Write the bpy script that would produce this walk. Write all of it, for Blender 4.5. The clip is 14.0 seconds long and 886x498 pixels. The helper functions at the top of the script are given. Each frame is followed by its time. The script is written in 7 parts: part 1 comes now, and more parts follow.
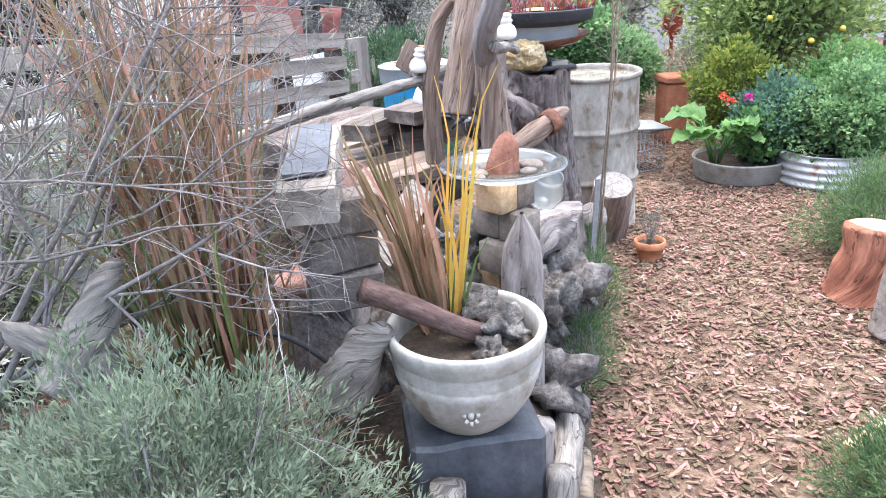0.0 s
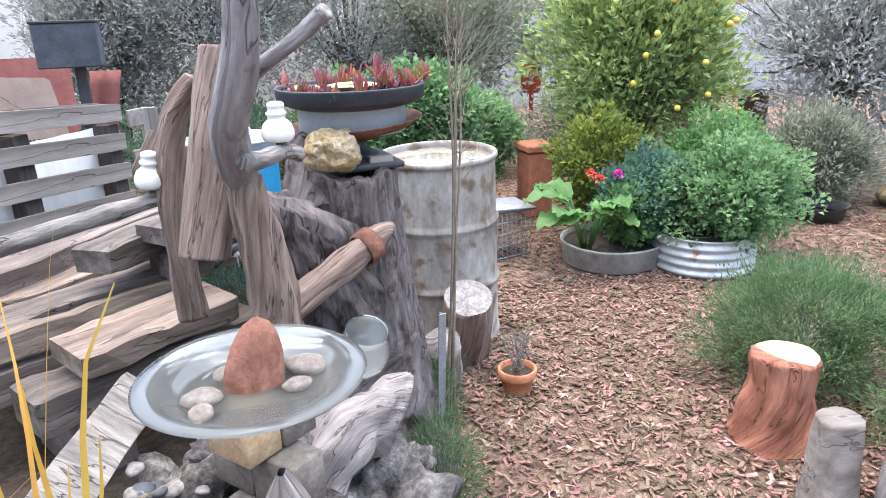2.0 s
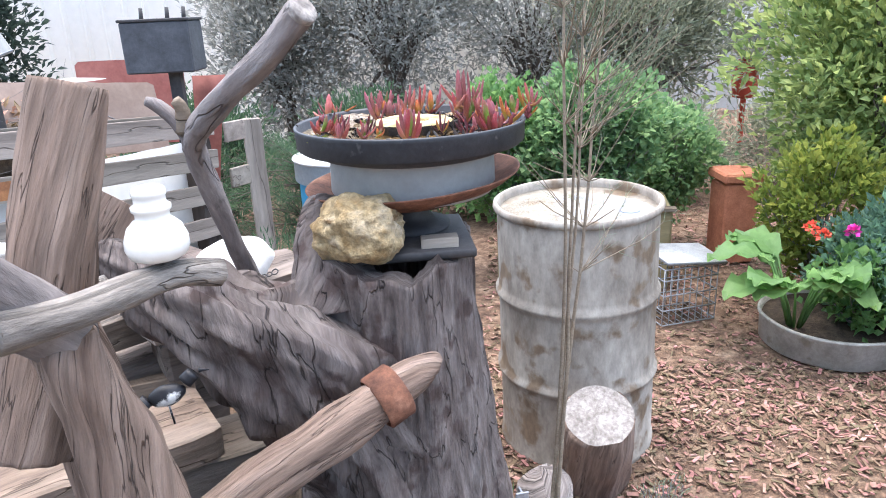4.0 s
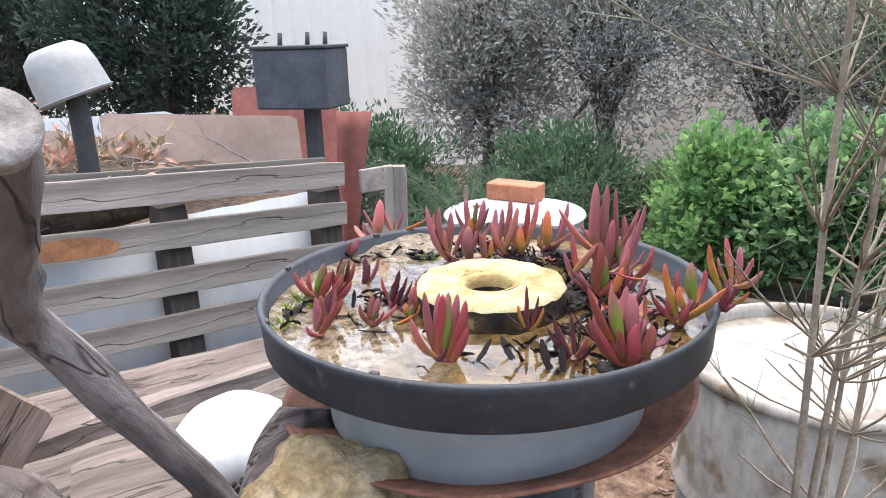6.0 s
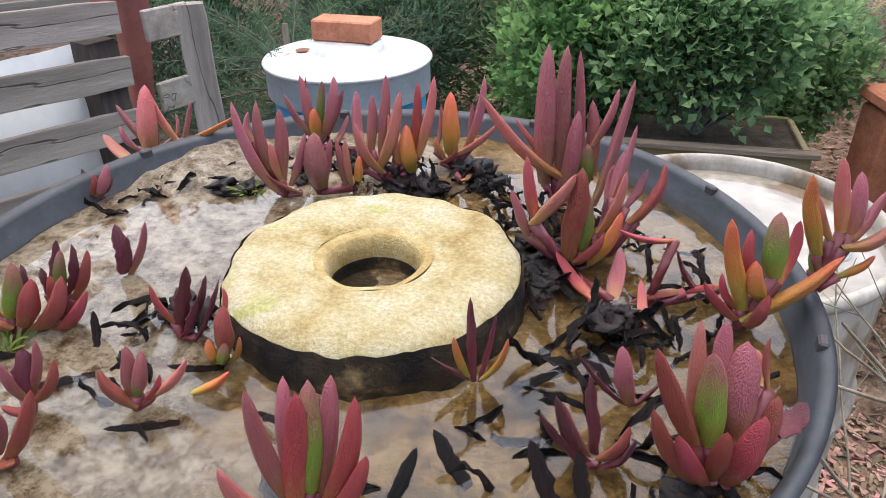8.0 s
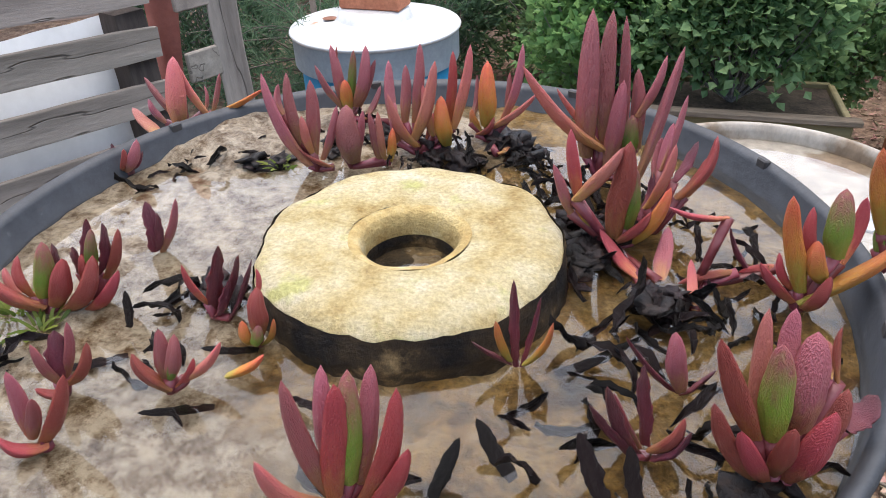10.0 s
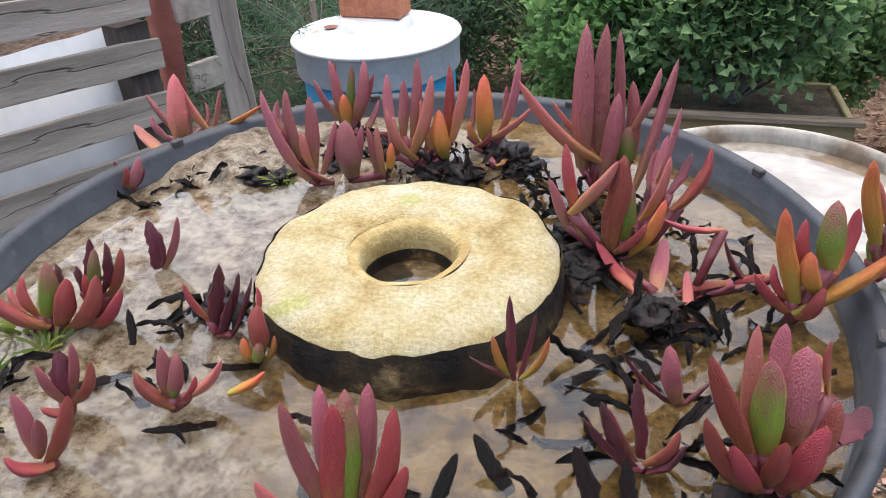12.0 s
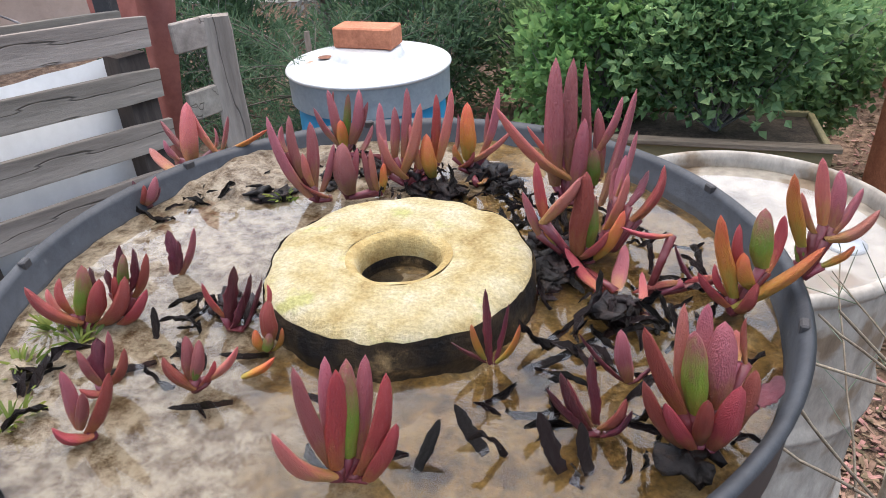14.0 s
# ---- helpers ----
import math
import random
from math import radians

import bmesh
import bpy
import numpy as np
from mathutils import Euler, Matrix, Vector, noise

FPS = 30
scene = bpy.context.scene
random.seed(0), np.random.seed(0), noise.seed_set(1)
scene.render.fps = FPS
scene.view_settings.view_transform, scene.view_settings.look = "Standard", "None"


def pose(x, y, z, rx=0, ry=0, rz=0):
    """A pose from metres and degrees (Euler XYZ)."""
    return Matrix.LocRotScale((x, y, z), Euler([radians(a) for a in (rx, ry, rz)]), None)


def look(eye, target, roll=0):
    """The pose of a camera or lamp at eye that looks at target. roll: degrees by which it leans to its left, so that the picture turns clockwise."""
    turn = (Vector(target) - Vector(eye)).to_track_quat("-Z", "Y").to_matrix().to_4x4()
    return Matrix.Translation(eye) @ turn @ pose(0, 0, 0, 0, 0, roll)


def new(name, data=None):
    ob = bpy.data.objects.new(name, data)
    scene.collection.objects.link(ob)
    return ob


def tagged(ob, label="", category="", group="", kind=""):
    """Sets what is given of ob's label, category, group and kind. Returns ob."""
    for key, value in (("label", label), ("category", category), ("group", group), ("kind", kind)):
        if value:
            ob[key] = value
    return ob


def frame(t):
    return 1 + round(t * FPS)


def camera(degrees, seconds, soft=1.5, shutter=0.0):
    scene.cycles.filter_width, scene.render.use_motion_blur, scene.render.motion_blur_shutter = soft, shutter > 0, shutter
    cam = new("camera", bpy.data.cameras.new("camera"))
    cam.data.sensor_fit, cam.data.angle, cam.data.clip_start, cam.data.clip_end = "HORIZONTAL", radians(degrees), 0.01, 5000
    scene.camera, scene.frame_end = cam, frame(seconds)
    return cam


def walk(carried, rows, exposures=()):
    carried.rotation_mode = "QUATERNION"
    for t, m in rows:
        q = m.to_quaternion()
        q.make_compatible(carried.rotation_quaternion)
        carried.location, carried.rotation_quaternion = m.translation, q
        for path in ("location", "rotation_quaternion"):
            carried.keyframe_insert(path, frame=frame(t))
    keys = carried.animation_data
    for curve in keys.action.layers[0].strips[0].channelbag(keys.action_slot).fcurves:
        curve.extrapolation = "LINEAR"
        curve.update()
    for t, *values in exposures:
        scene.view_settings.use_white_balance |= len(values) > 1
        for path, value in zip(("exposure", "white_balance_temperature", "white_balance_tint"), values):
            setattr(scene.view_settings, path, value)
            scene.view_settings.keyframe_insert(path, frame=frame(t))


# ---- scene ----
cam = camera(64.7, 14.0, soft=0.95)
PATH = [
    (0, (0.105, 0.448, 1.537), (0.086, 2.303, 0.79), -3.3),
    (0.5, (0.057, 0.684, 1.567), (0.058, 2.569, 0.898), -1.9),
    (1, (0.112, 0.92, 1.551), (0.326, 2.792, 0.88), -0.4),
    (1.5, (0.296, 1.203, 1.54), (0.527, 3.06, 0.832), -1.9),
    (2, (0.426, 1.409, 1.553), (0.763, 3.273, 0.912), -2.0),
    (2.2, (0.455, 1.491, 1.551), (0.788, 3.358, 0.916), -3.2),
    (4.3, (0.798, 2.454, 1.559), (0.533, 4.328, 0.913), -1.9),
    (4.5, (0.79, 2.569, 1.58), (0.504, 4.442, 0.94), -1.6),
    (5, (0.786, 2.791, 1.589), (0.474, 4.659, 0.946), -1.6),
    (5.5, (0.849, 2.959, 1.606), (0.223, 4.76, 1.001), 0.4),
    (6, (0.822, 3.09, 1.603), (0.04, 4.834, 1.013), -1.7),
    (6.5, (0.705, 3.236, 1.599), (0.055, 5.0, 0.915), 1.7),
    (7, (0.673, 3.347, 1.574), (0.214, 5.104, 0.737), 2.4),
    (7.5, (0.67, 3.41, 1.556), (0.355, 5.142, 0.606), 0.8),
    (8, (0.667, 3.445, 1.548), (0.377, 5.136, 0.522), -1.0),
    (8.5, (0.659, 3.457, 1.546), (0.318, 5.1, 0.458), -2.7),
    (9, (0.657, 3.457, 1.544), (0.31, 5.092, 0.446), -2.2),
    (11.5, (0.661, 3.463, 1.545), (0.28, 5.092, 0.449), -3.1),
    (12, (0.662, 3.459, 1.551), (0.289, 5.096, 0.464), -3.4),
    (12.5, (0.665, 3.454, 1.55), (0.3, 5.098, 0.47), -3.2),
    (13, (0.67, 3.447, 1.557), (0.302, 5.096, 0.487), -3.5),
    (13.5, (0.675, 3.433, 1.562), (0.308, 5.094, 0.51), -3.2),
    (14, (0.676, 3.409, 1.568), (0.321, 5.091, 0.546), -3.1),
]
walk(cam, [(t, look(eye, target, roll)) for t, eye, target, roll in PATH],
     [(0.0, 2.35, 6100, 10), (1.0, 2.3, 6100, 10), (2.2, 2.15, 6050, 10), (4.5, 2.2, 6300, 10), (6.5, 1.75, 6500, 10), (7.6, 1.54, 6450, 10), (14.0, 1.54, 6450, 10)])

# ---- light: bright overcast day ----
world = bpy.data.worlds.new("overcast_sky")
scene.world = world
world.use_nodes = True
wn = world.node_tree
sky = wn.nodes.new("ShaderNodeTexSky")
sky.sky_type, sky.sun_disc = "NISHITA", False
sky.sun_elevation, sky.sun_rotation = radians(80), radians(-12)
sky.air_density, sky.dust_density, sky.ozone_density = 1.0, 3.2, 1.0
wn.nodes["Background"].inputs[1].default_value = 0.15
wn.links.new(sky.outputs[0], wn.nodes["Background"].inputs[0])
sun = new("sun", bpy.data.lights.new("sun", "SUN"))
sun.data.energy, sun.data.angle, sun.data.color = 1.5, radians(115), (1.0, 0.98, 0.95)
sun.matrix_basis = pose(0, 0, 8, -10, 0, 12)


# ---- materials ----
def mat(name, stops, scale=6.0, rough=0.8, bump=0.4, bscale=None, stretch=(1, 1, 1), coord="Object", metal=0.0, rnd=0.0,
        island=0.0, spec=0.3, fine=0.25, through_light=0.0, bdist=0.004, blotch=None, crack=0.0):
    """A surface: a ramp over coarse noise, fine grain on top, relief from the grain."""
    m = bpy.data.materials.new(name)
    m.use_nodes = True
    t = m.node_tree
    b = t.nodes["Principled BSDF"]
    lk, nd = t.links.new, t.nodes.new
    tc, mp = nd("ShaderNodeTexCoord"), nd("ShaderNodeMapping")
    mp.inputs["Scale"].default_value = stretch
    lk(tc.outputs[coord], mp.inputs[0])
    n1, n2 = nd("ShaderNodeTexNoise"), nd("ShaderNodeTexNoise")
    n1.inputs["Scale"].default_value, n1.inputs["Detail"].default_value, n1.inputs["Roughness"].default_value = scale, 6, 0.62
    n2.inputs["Scale"].default_value, n2.inputs["Detail"].default_value, n2.inputs["Roughness"].default_value = bscale or scale * 7, 8, 0.7
    lk(mp.outputs[0], n1.inputs[0])
    lk(mp.outputs[0], n2.inputs[0])
    r = nd("ShaderNodeValToRGB")
    while len(r.color_ramp.elements) < len(stops):
        r.color_ramp.elements.new(0.5)
    for e, (p, c) in zip(r.color_ramp.elements, stops):
        e.position, e.color = p, (*c, 1)
    lk(n1.outputs[0], r.inputs[0])
    col = r.outputs[0]
    if blotch:
        n3 = nd("ShaderNodeTexNoise")
        n3.inputs["Scale"].default_value, n3.inputs["Detail"].default_value = blotch[1], 5
        lk(tc.outputs["Object"], n3.inputs[0])
        rr = nd("ShaderNodeMapRange")
        rr.inputs[1].default_value, rr.inputs[2].default_value = blotch[2], blotch[2] + 0.08
        lk(n3.outputs[0], rr.inputs[0])
        mx = nd("ShaderNodeMixRGB")
        mx.inputs[2].default_value = (*blotch[0], 1)
        lk(rr.outputs[0], mx.inputs[0])
        lk(col, mx.inputs[1])
        col = mx.outputs[0]
    split = None
    if crack:
        n4, s4, a4, m4, x4 = nd("ShaderNodeTexNoise"), nd("ShaderNodeMath"), nd("ShaderNodeMath"), nd("ShaderNodeMapRange"), nd("ShaderNodeMixRGB")
        n4.inputs["Scale"].default_value, n4.inputs["Detail"].default_value = crack, 4
        lk(mp.outputs[0], n4.inputs[0])
        s4.operation, s4.inputs[1].default_value, a4.operation = "SUBTRACT", 0.5, "ABSOLUTE"
        lk(n4.outputs[0], s4.inputs[0])
        lk(s4.outputs[0], a4.inputs[0])
        m4.inputs[2].default_value, m4.inputs[3].default_value = 0.006, 0.45
        lk(a4.outputs[0], m4.inputs[0])
        x4.inputs[1].default_value = (0.012, 0.009, 0.008, 1)
        lk(m4.outputs[0], x4.inputs[0])
        lk(col, x4.inputs[2])
        col, split = x4.outputs[0], m4.outputs[0]
    hv = nd("ShaderNodeHueSaturation")
    f = nd("ShaderNodeMapRange")
    f.inputs[1].default_value, f.inputs[2].default_value, f.inputs[3].default_value, f.inputs[4].default_value = 0.3, 0.7, 1 - fine, 1 + fine
    lk(n2.outputs[0], f.inputs[0])
    val = f.outputs[0]
    if rnd or island:
        src = nd("ShaderNodeObjectInfo").outputs["Random"] if rnd else nd("ShaderNodeNewGeometry").outputs["Random Per Island"]
        amt = rnd or island
        g = nd("ShaderNodeMapRange")
        g.inputs[3].default_value, g.inputs[4].default_value = 1 - amt, 1 + amt
        lk(src, g.inputs[0])
        mu = nd("ShaderNodeMath")
        mu.operation = "MULTIPLY"
        lk(val, mu.inputs[0])
        lk(g.outputs[0], mu.inputs[1])
        val = mu.outputs[0]
        h = nd("ShaderNodeMapRange")
        h.inputs[3].default_value, h.inputs[4].default_value = 0.5 + amt * 0.08, 0.5 - amt * 0.08
        lk(src, h.inputs[0])
        lk(h.outputs[0], hv.inputs["Hue"])
    lk(val, hv.inputs["Value"])
    lk(col, hv.inputs["Color"])
    lk(hv.outputs[0], b.inputs["Base Color"])
    b.inputs["Roughness"].default_value, b.inputs["Metallic"].default_value = rough, metal
    b.inputs["Specular IOR Level"].default_value = spec
    if bump:
        bp = nd("ShaderNodeBump")
        bp.inputs["Strength"].default_value, bp.inputs["Distance"].default_value = bump, bdist
        height = n2.outputs[0]
        if split:
            sm = nd("ShaderNodeMath")
            sm.operation = "ADD"
            lk(n2.outputs[0], sm.inputs[0])
            lk(split, sm.inputs[1])
            height = sm.outputs[0]
        lk(height, bp.inputs["Height"])
        lk(bp.outputs[0], b.inputs["Normal"])
    if through_light:
        tr, ad = nd("ShaderNodeBsdfTranslucent"), nd("ShaderNodeMixShader")
        lk(hv.outputs[0], tr.inputs[0])
        ad.inputs[0].default_value = through_light
        lk(b.outputs[0], ad.inputs[1])
        lk(tr.outputs[0], ad.inputs[2])
        lk(ad.outputs[0], t.nodes["Material Output"].inputs[0])
    return m


def leafmat(name, dark, light, rough=0.5, island=0.35):
    return mat(name, [(0.3, dark), (0.7, light)], 5, rough, 0.0, island=island, fine=0.1, through_light=0.55)


M_CHIP = mat("wood_chip", [(0.3, (0.105, 0.062, 0.041)), (0.55, (0.235, 0.148, 0.10)), (0.75, (0.40, 0.295, 0.215))], 9, 0.85, 0.3, island=0.6)
M_SOIL = mat("chip_mulch_ground", [(0.3, (0.065, 0.039, 0.027)), (0.5, (0.165, 0.104, 0.069)), (0.7, (0.28, 0.195, 0.136))], 14, 0.95, 0.9, 45, fine=0.5, bdist=0.02)
M_EARTH = mat("dark_soil", [(0.3, (0.03, 0.022, 0.015)), (0.7, (0.09, 0.065, 0.045))], 20, 0.95, 0.8, 70, fine=0.5, bdist=0.01)
M_GREYWOOD = mat("weathered_grey_wood", [(0.25, (0.095, 0.075, 0.06)), (0.5, (0.26, 0.222, 0.185)), (0.75, (0.41, 0.365, 0.31))], 4, 0.9, 0.9, 22, (0.12, 1, 1), fine=0.35, rnd=0.12, bdist=0.006, crack=7)
M_GREYLOG = mat("weathered_log_wood", [(0.25, (0.09, 0.07, 0.06)), (0.5, (0.25, 0.215, 0.195)), (0.75, (0.38, 0.345, 0.32))], 16, 0.9, 1.0, 55, (1, 0.16, 1), "UV", fine=0.45, bdist=0.008, crack=22)
M_LIMB = mat("smooth_grey_limb", [(0.25, (0.11, 0.092, 0.085)), (0.5, (0.21, 0.182, 0.17)), (0.75, (0.30, 0.272, 0.255))], 20, 0.88, 0.9, 55, (1, 0.2, 1), "UV", fine=0.35, bdist=0.008, crack=7, blotch=((0.13, 0.11, 0.10), 16, 0.60))
M_STUMP = mat("gnarled_stump_wood", [(0.28, (0.05, 0.038, 0.034)), (0.46, (0.16, 0.13, 0.118)), (0.75, (0.30, 0.262, 0.24))], 20, 0.92, 1.0, 42, (1, 0.3, 1), "UV", fine=0.42, bdist=0.022, crack=9, blotch=((0.095, 0.068, 0.06), 12, 0.55))
M_BROWNLOG = mat("brown_split_post_wood", [(0.25, (0.09, 0.055, 0.04)), (0.5, (0.24, 0.17, 0.13)), (0.75, (0.38, 0.29, 0.235))], 22, 0.9, 1.0, 70, (1, 0.07, 1), "UV", fine=0.5, bdist=0.012, crack=24)
M_DRIFT = mat("pale_driftwood", [(0.28, (0.075, 0.063, 0.054)), (0.45, (0.22, 0.195, 0.17)), (0.75, (0.38, 0.345, 0.30))], 18, 0.9, 1.0, 60, (1, 0.18, 1), "UV", fine=0.5, bdist=0.009, crack=14)
M_TANWOOD = mat("tan_split_timber", [(0.25, (0.085, 0.058, 0.042)), (0.5, (0.20, 0.15, 0.112)), (0.75, (0.32, 0.26, 0.205))], 5, 0.9, 1.0, 30, (0.12, 1, 1), fine=0.5, rnd=0.18, bdist=0.008, crack=9)
M_REDSTUMP = mat("red_bark_stump", [(0.3, (0.13, 0.045, 0.028)), (0.5, (0.31, 0.12, 0.07)), (0.75, (0.45, 0.21, 0.13))], 14, 0.85, 0.9, 45, (1, 0.18, 1), "UV", fine=0.4, bdist=0.012, crack=14)
M_CUT = mat("cut_wood_end", [(0.3, (0.36, 0.20, 0.11)), (0.7, (0.58, 0.38, 0.23))], 10, 0.9, 0.5, 60, fine=0.25)
M_GREYCUT = mat("grey_cut_wood_end", [(0.3, (0.15, 0.13, 0.115)), (0.7, (0.36, 0.33, 0.30))], 22, 0.9, 0.9, 90, fine=0.3)
M_TWIG = mat("grey_twig_bark", [(0.3, (0.12, 0.105, 0.098)), (0.7, (0.31, 0.285, 0.27))], 30, 0.9, 0.0, fine=0.3, island=0.3)
M_SAPLING = mat("sapling_bark", [(0.3, (0.16, 0.12, 0.085)), (0.7, (0.30, 0.25, 0.18))], 30, 0.85, 0.3, fine=0.3)
M_BLADE = mat("dry_reed_blade", [(0.3, (0.17, 0.095, 0.05)), (0.5, (0.34, 0.215, 0.125)), (0.75, (0.47, 0.345, 0.22))], 3, 0.75, 0.0, island=0.5, fine=0.1, through_light=0.15)
M_GOLDBLADE = mat("golden_reed_blade", [(0.3, (0.52, 0.25, 0.05)), (0.7, (0.66, 0.46, 0.09))], 3, 0.7, 0.0, island=0.25, fine=0.1, through_light=0.2)
M_GREENBLADE = leafmat("green_grass_blade", (0.06, 0.09, 0.03), (0.16, 0.20, 0.07))
M_BARREL = mat("stained_grey_barrel_paint", [(0.28, (0.115, 0.092, 0.072)), (0.46, (0.26, 0.228, 0.188)), (0.72, (0.39, 0.36, 0.31))], 5, 0.75, 0.4, 30, (1, 1, 0.45), fine=0.3, blotch=((0.165, 0.12, 0.08), 8, 0.55))
M_STEEL = mat("grey_painted_steel", [(0.3, (0.018, 0.020, 0.024)), (0.7, (0.040, 0.043, 0.048))], 14, 0.55, 0.2, 90, spec=0.4, fine=0.25, blotch=((0.09, 0.09, 0.09), 40, 0.66))
M_BLACKIRON = mat("dark_iron", [(0.3, (0.022, 0.021, 0.022)), (0.7, (0.055, 0.05, 0.048))], 12, 0.65, 0.3, 70, spec=0.5)
M_DRUMGREY = mat("pale_grey_wheel_paint", [(0.3, (0.23, 0.225, 0.21)), (0.7, (0.33, 0.325, 0.305))], 6, 0.5, 0.15, 50, spec=0.45, fine=0.08)
M_RUST = mat("rusty_iron", [(0.3, (0.07, 0.032, 0.022)), (0.55, (0.17, 0.075, 0.045)), (0.75, (0.27, 0.13, 0.08))], 16, 0.85, 0.5, 90, fine=0.35)
M_SANDSTONE = mat("yellow_sandstone", [(0.28, (0.30, 0.18, 0.065)), (0.5, (0.50, 0.38, 0.21)), (0.75, (0.64, 0.55, 0.41))], 16, 0.95, 1.0, 75, fine=0.45, bdist=0.02, blotch=((0.26, 0.17, 0.085), 26, 0.62))
M_MILL = mat("cream_sandstone_disc", [(0.30, (0.30, 0.20, 0.065)), (0.42, (0.44, 0.34, 0.155)), (0.55, (0.51, 0.43, 0.245)), (0.68, (0.56, 0.50, 0.345)), (0.8, (0.62, 0.59, 0.48))], 26, 0.95, 1.0, 420, fine=0.3, bdist=0.004, blotch=((0.44, 0.41, 0.16), 30, 0.60))
M_MILLRING = mat("ochre_stained_sandstone", [(0.3, (0.30, 0.19, 0.06)), (0.5, (0.46, 0.34, 0.14)), (0.7, (0.55, 0.46, 0.26))], 40, 0.9, 1.0, 380, fine=0.2, bdist=0.003)
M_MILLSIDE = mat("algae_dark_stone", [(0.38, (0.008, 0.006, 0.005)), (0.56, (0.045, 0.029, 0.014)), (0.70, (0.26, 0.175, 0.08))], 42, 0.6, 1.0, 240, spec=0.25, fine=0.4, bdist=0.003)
M_SEDIMENT = mat("wet_tan_sediment", [(0.34, (0.025, 0.015, 0.005)), (0.43, (0.10, 0.056, 0.014)), (0.52, (0.21, 0.125, 0.036)), (0.66, (0.30, 0.205, 0.09))], 26, 0.35, 1.0, 260, spec=0.5, fine=0.6, bdist=0.006)
M_DEADLEAF = mat("black_rotted_leaf", [(0.35, (0.005, 0.004, 0.004)), (0.6, (0.017, 0.011, 0.009)), (0.75, (0.05, 0.024, 0.014))], 90, 0.32, 0.8, 300, rnd=0.5, spec=0.25, bdist=0.002)
M_TERRACOTTA = mat("terracotta", [(0.3, (0.40, 0.15, 0.07)), (0.7, (0.56, 0.25, 0.13))], 10, 0.85, 0.3, 60, fine=0.2)
M_BRICK = mat("red_brick", [(0.3, (0.33, 0.12, 0.065)), (0.7, (0.48, 0.19, 0.105))], 18, 0.92, 0.6, 90, fine=0.25)
M_TANBRICK = mat("tan_brick", [(0.3, (0.40, 0.26, 0.14)), (0.7, (0.60, 0.44, 0.28))], 16, 0.92, 0.6, 90, fine=0.25)
M_GREYBRICK = mat("grey_brown_brick", [(0.3, (0.13, 0.105, 0.085)), (0.7, (0.24, 0.205, 0.175))], 16, 0.92, 0.6, 90, fine=0.3)
M_ROCK = mat("grey_lichen_rock", [(0.3, (0.035, 0.03, 0.026)), (0.5, (0.15, 0.132, 0.115)), (0.70, (0.34, 0.325, 0.29))], 24, 0.95, 1.0, 70, fine=0.6, bdist=0.018)
M_DARKROCK = mat("dark_craggy_rock", [(0.28, (0.03, 0.027, 0.025)), (0.5, (0.12, 0.105, 0.095)), (0.75, (0.30, 0.28, 0.26))], 20, 0.95, 1.0, 60, fine=0.5, bdist=0.012)
M_PINKROCK = mat("pink_rock", [(0.3, (0.34, 0.17, 0.12)), (0.7, (0.52, 0.32, 0.25))], 14, 0.95, 0.8, 60, fine=0.3, bdist=0.008)
M_REDROCK = mat("brown_red_stone", [(0.3, (0.15, 0.06, 0.038)), (0.7, (0.29, 0.13, 0.085))], 22, 0.8, 0.8, 80, fine=0.3, bdist=0.006)
M_URN = mat("glazed_grey_cream_pot", [(0.3, (0.25, 0.235, 0.20)), (0.5, (0.35, 0.33, 0.29)), (0.7, (0.42, 0.40, 0.36))], 11, 0.55, 0.25, 60, spec=0.45, fine=0.2, blotch=((0.24, 0.215, 0.165), 14, 0.60))
M_PORCELAIN = mat("cream_porcelain", [(0.3, (0.66, 0.64, 0.58)), (0.7, (0.78, 0.76, 0.70))], 8, 0.25, 0.0, spec=0.5, fine=0.04)
M_WHITE = mat("white_plastic", [(0.3, (0.56, 0.56, 0.55)), (0.7, (0.68, 0.68, 0.67))], 10, 0.5, 0.2, fine=0.1)
M_SLATE = mat("dark_slate", [(0.3, (0.035, 0.037, 0.043)), (0.7, (0.085, 0.09, 0.10))], 10, 0.6, 0.5, 50, spec=0.4, fine=0.25)
M_BLUE = mat("blue_plastic_drum", [(0.3, (0.022, 0.20, 0.38)), (0.7, (0.04, 0.28, 0.48))], 5, 0.5, 0.1, fine=0.1)
M_DARKPOST = mat("dark_stained_bearer", [(0.3, (0.030, 0.022, 0.018)), (0.7, (0.085, 0.068, 0.058))], 6, 0.9, 0.8, 30, (0.15, 1, 1), fine=0.4)
M_SKIRT = mat("blue_grey_lid_skirt", [(0.3, (0.24, 0.29, 0.32)), (0.7, (0.34, 0.39, 0.42))], 7, 0.55, 0.1, 50, fine=0.12)
M_OLDTIMBER = mat("old_grey_brown_timber", [(0.25, (0.05, 0.038, 0.030)), (0.5, (0.135, 0.108, 0.09)), (0.75, (0.24, 0.205, 0.175))], 5, 0.92, 1.0, 28, (0.12, 1, 1), fine=0.5, rnd=0.15, bdist=0.008, crack=9)
M_GALV = mat("galvanised_lid", [(0.3, (0.40, 0.40, 0.39)), (0.5, (0.54, 0.54, 0.53)), (0.75, (0.62, 0.62, 0.60))], 9, 0.5, 0.1, 50, metal=0.35, fine=0.1, blotch=((0.34, 0.17, 0.08), 7, 0.66))
M_WIRE = mat("dull_galvanised_wire", [(0.3, (0.22, 0.23, 0.24)), (0.7, (0.36, 0.37, 0.38))], 20, 0.5, 0.0, metal=0.5)
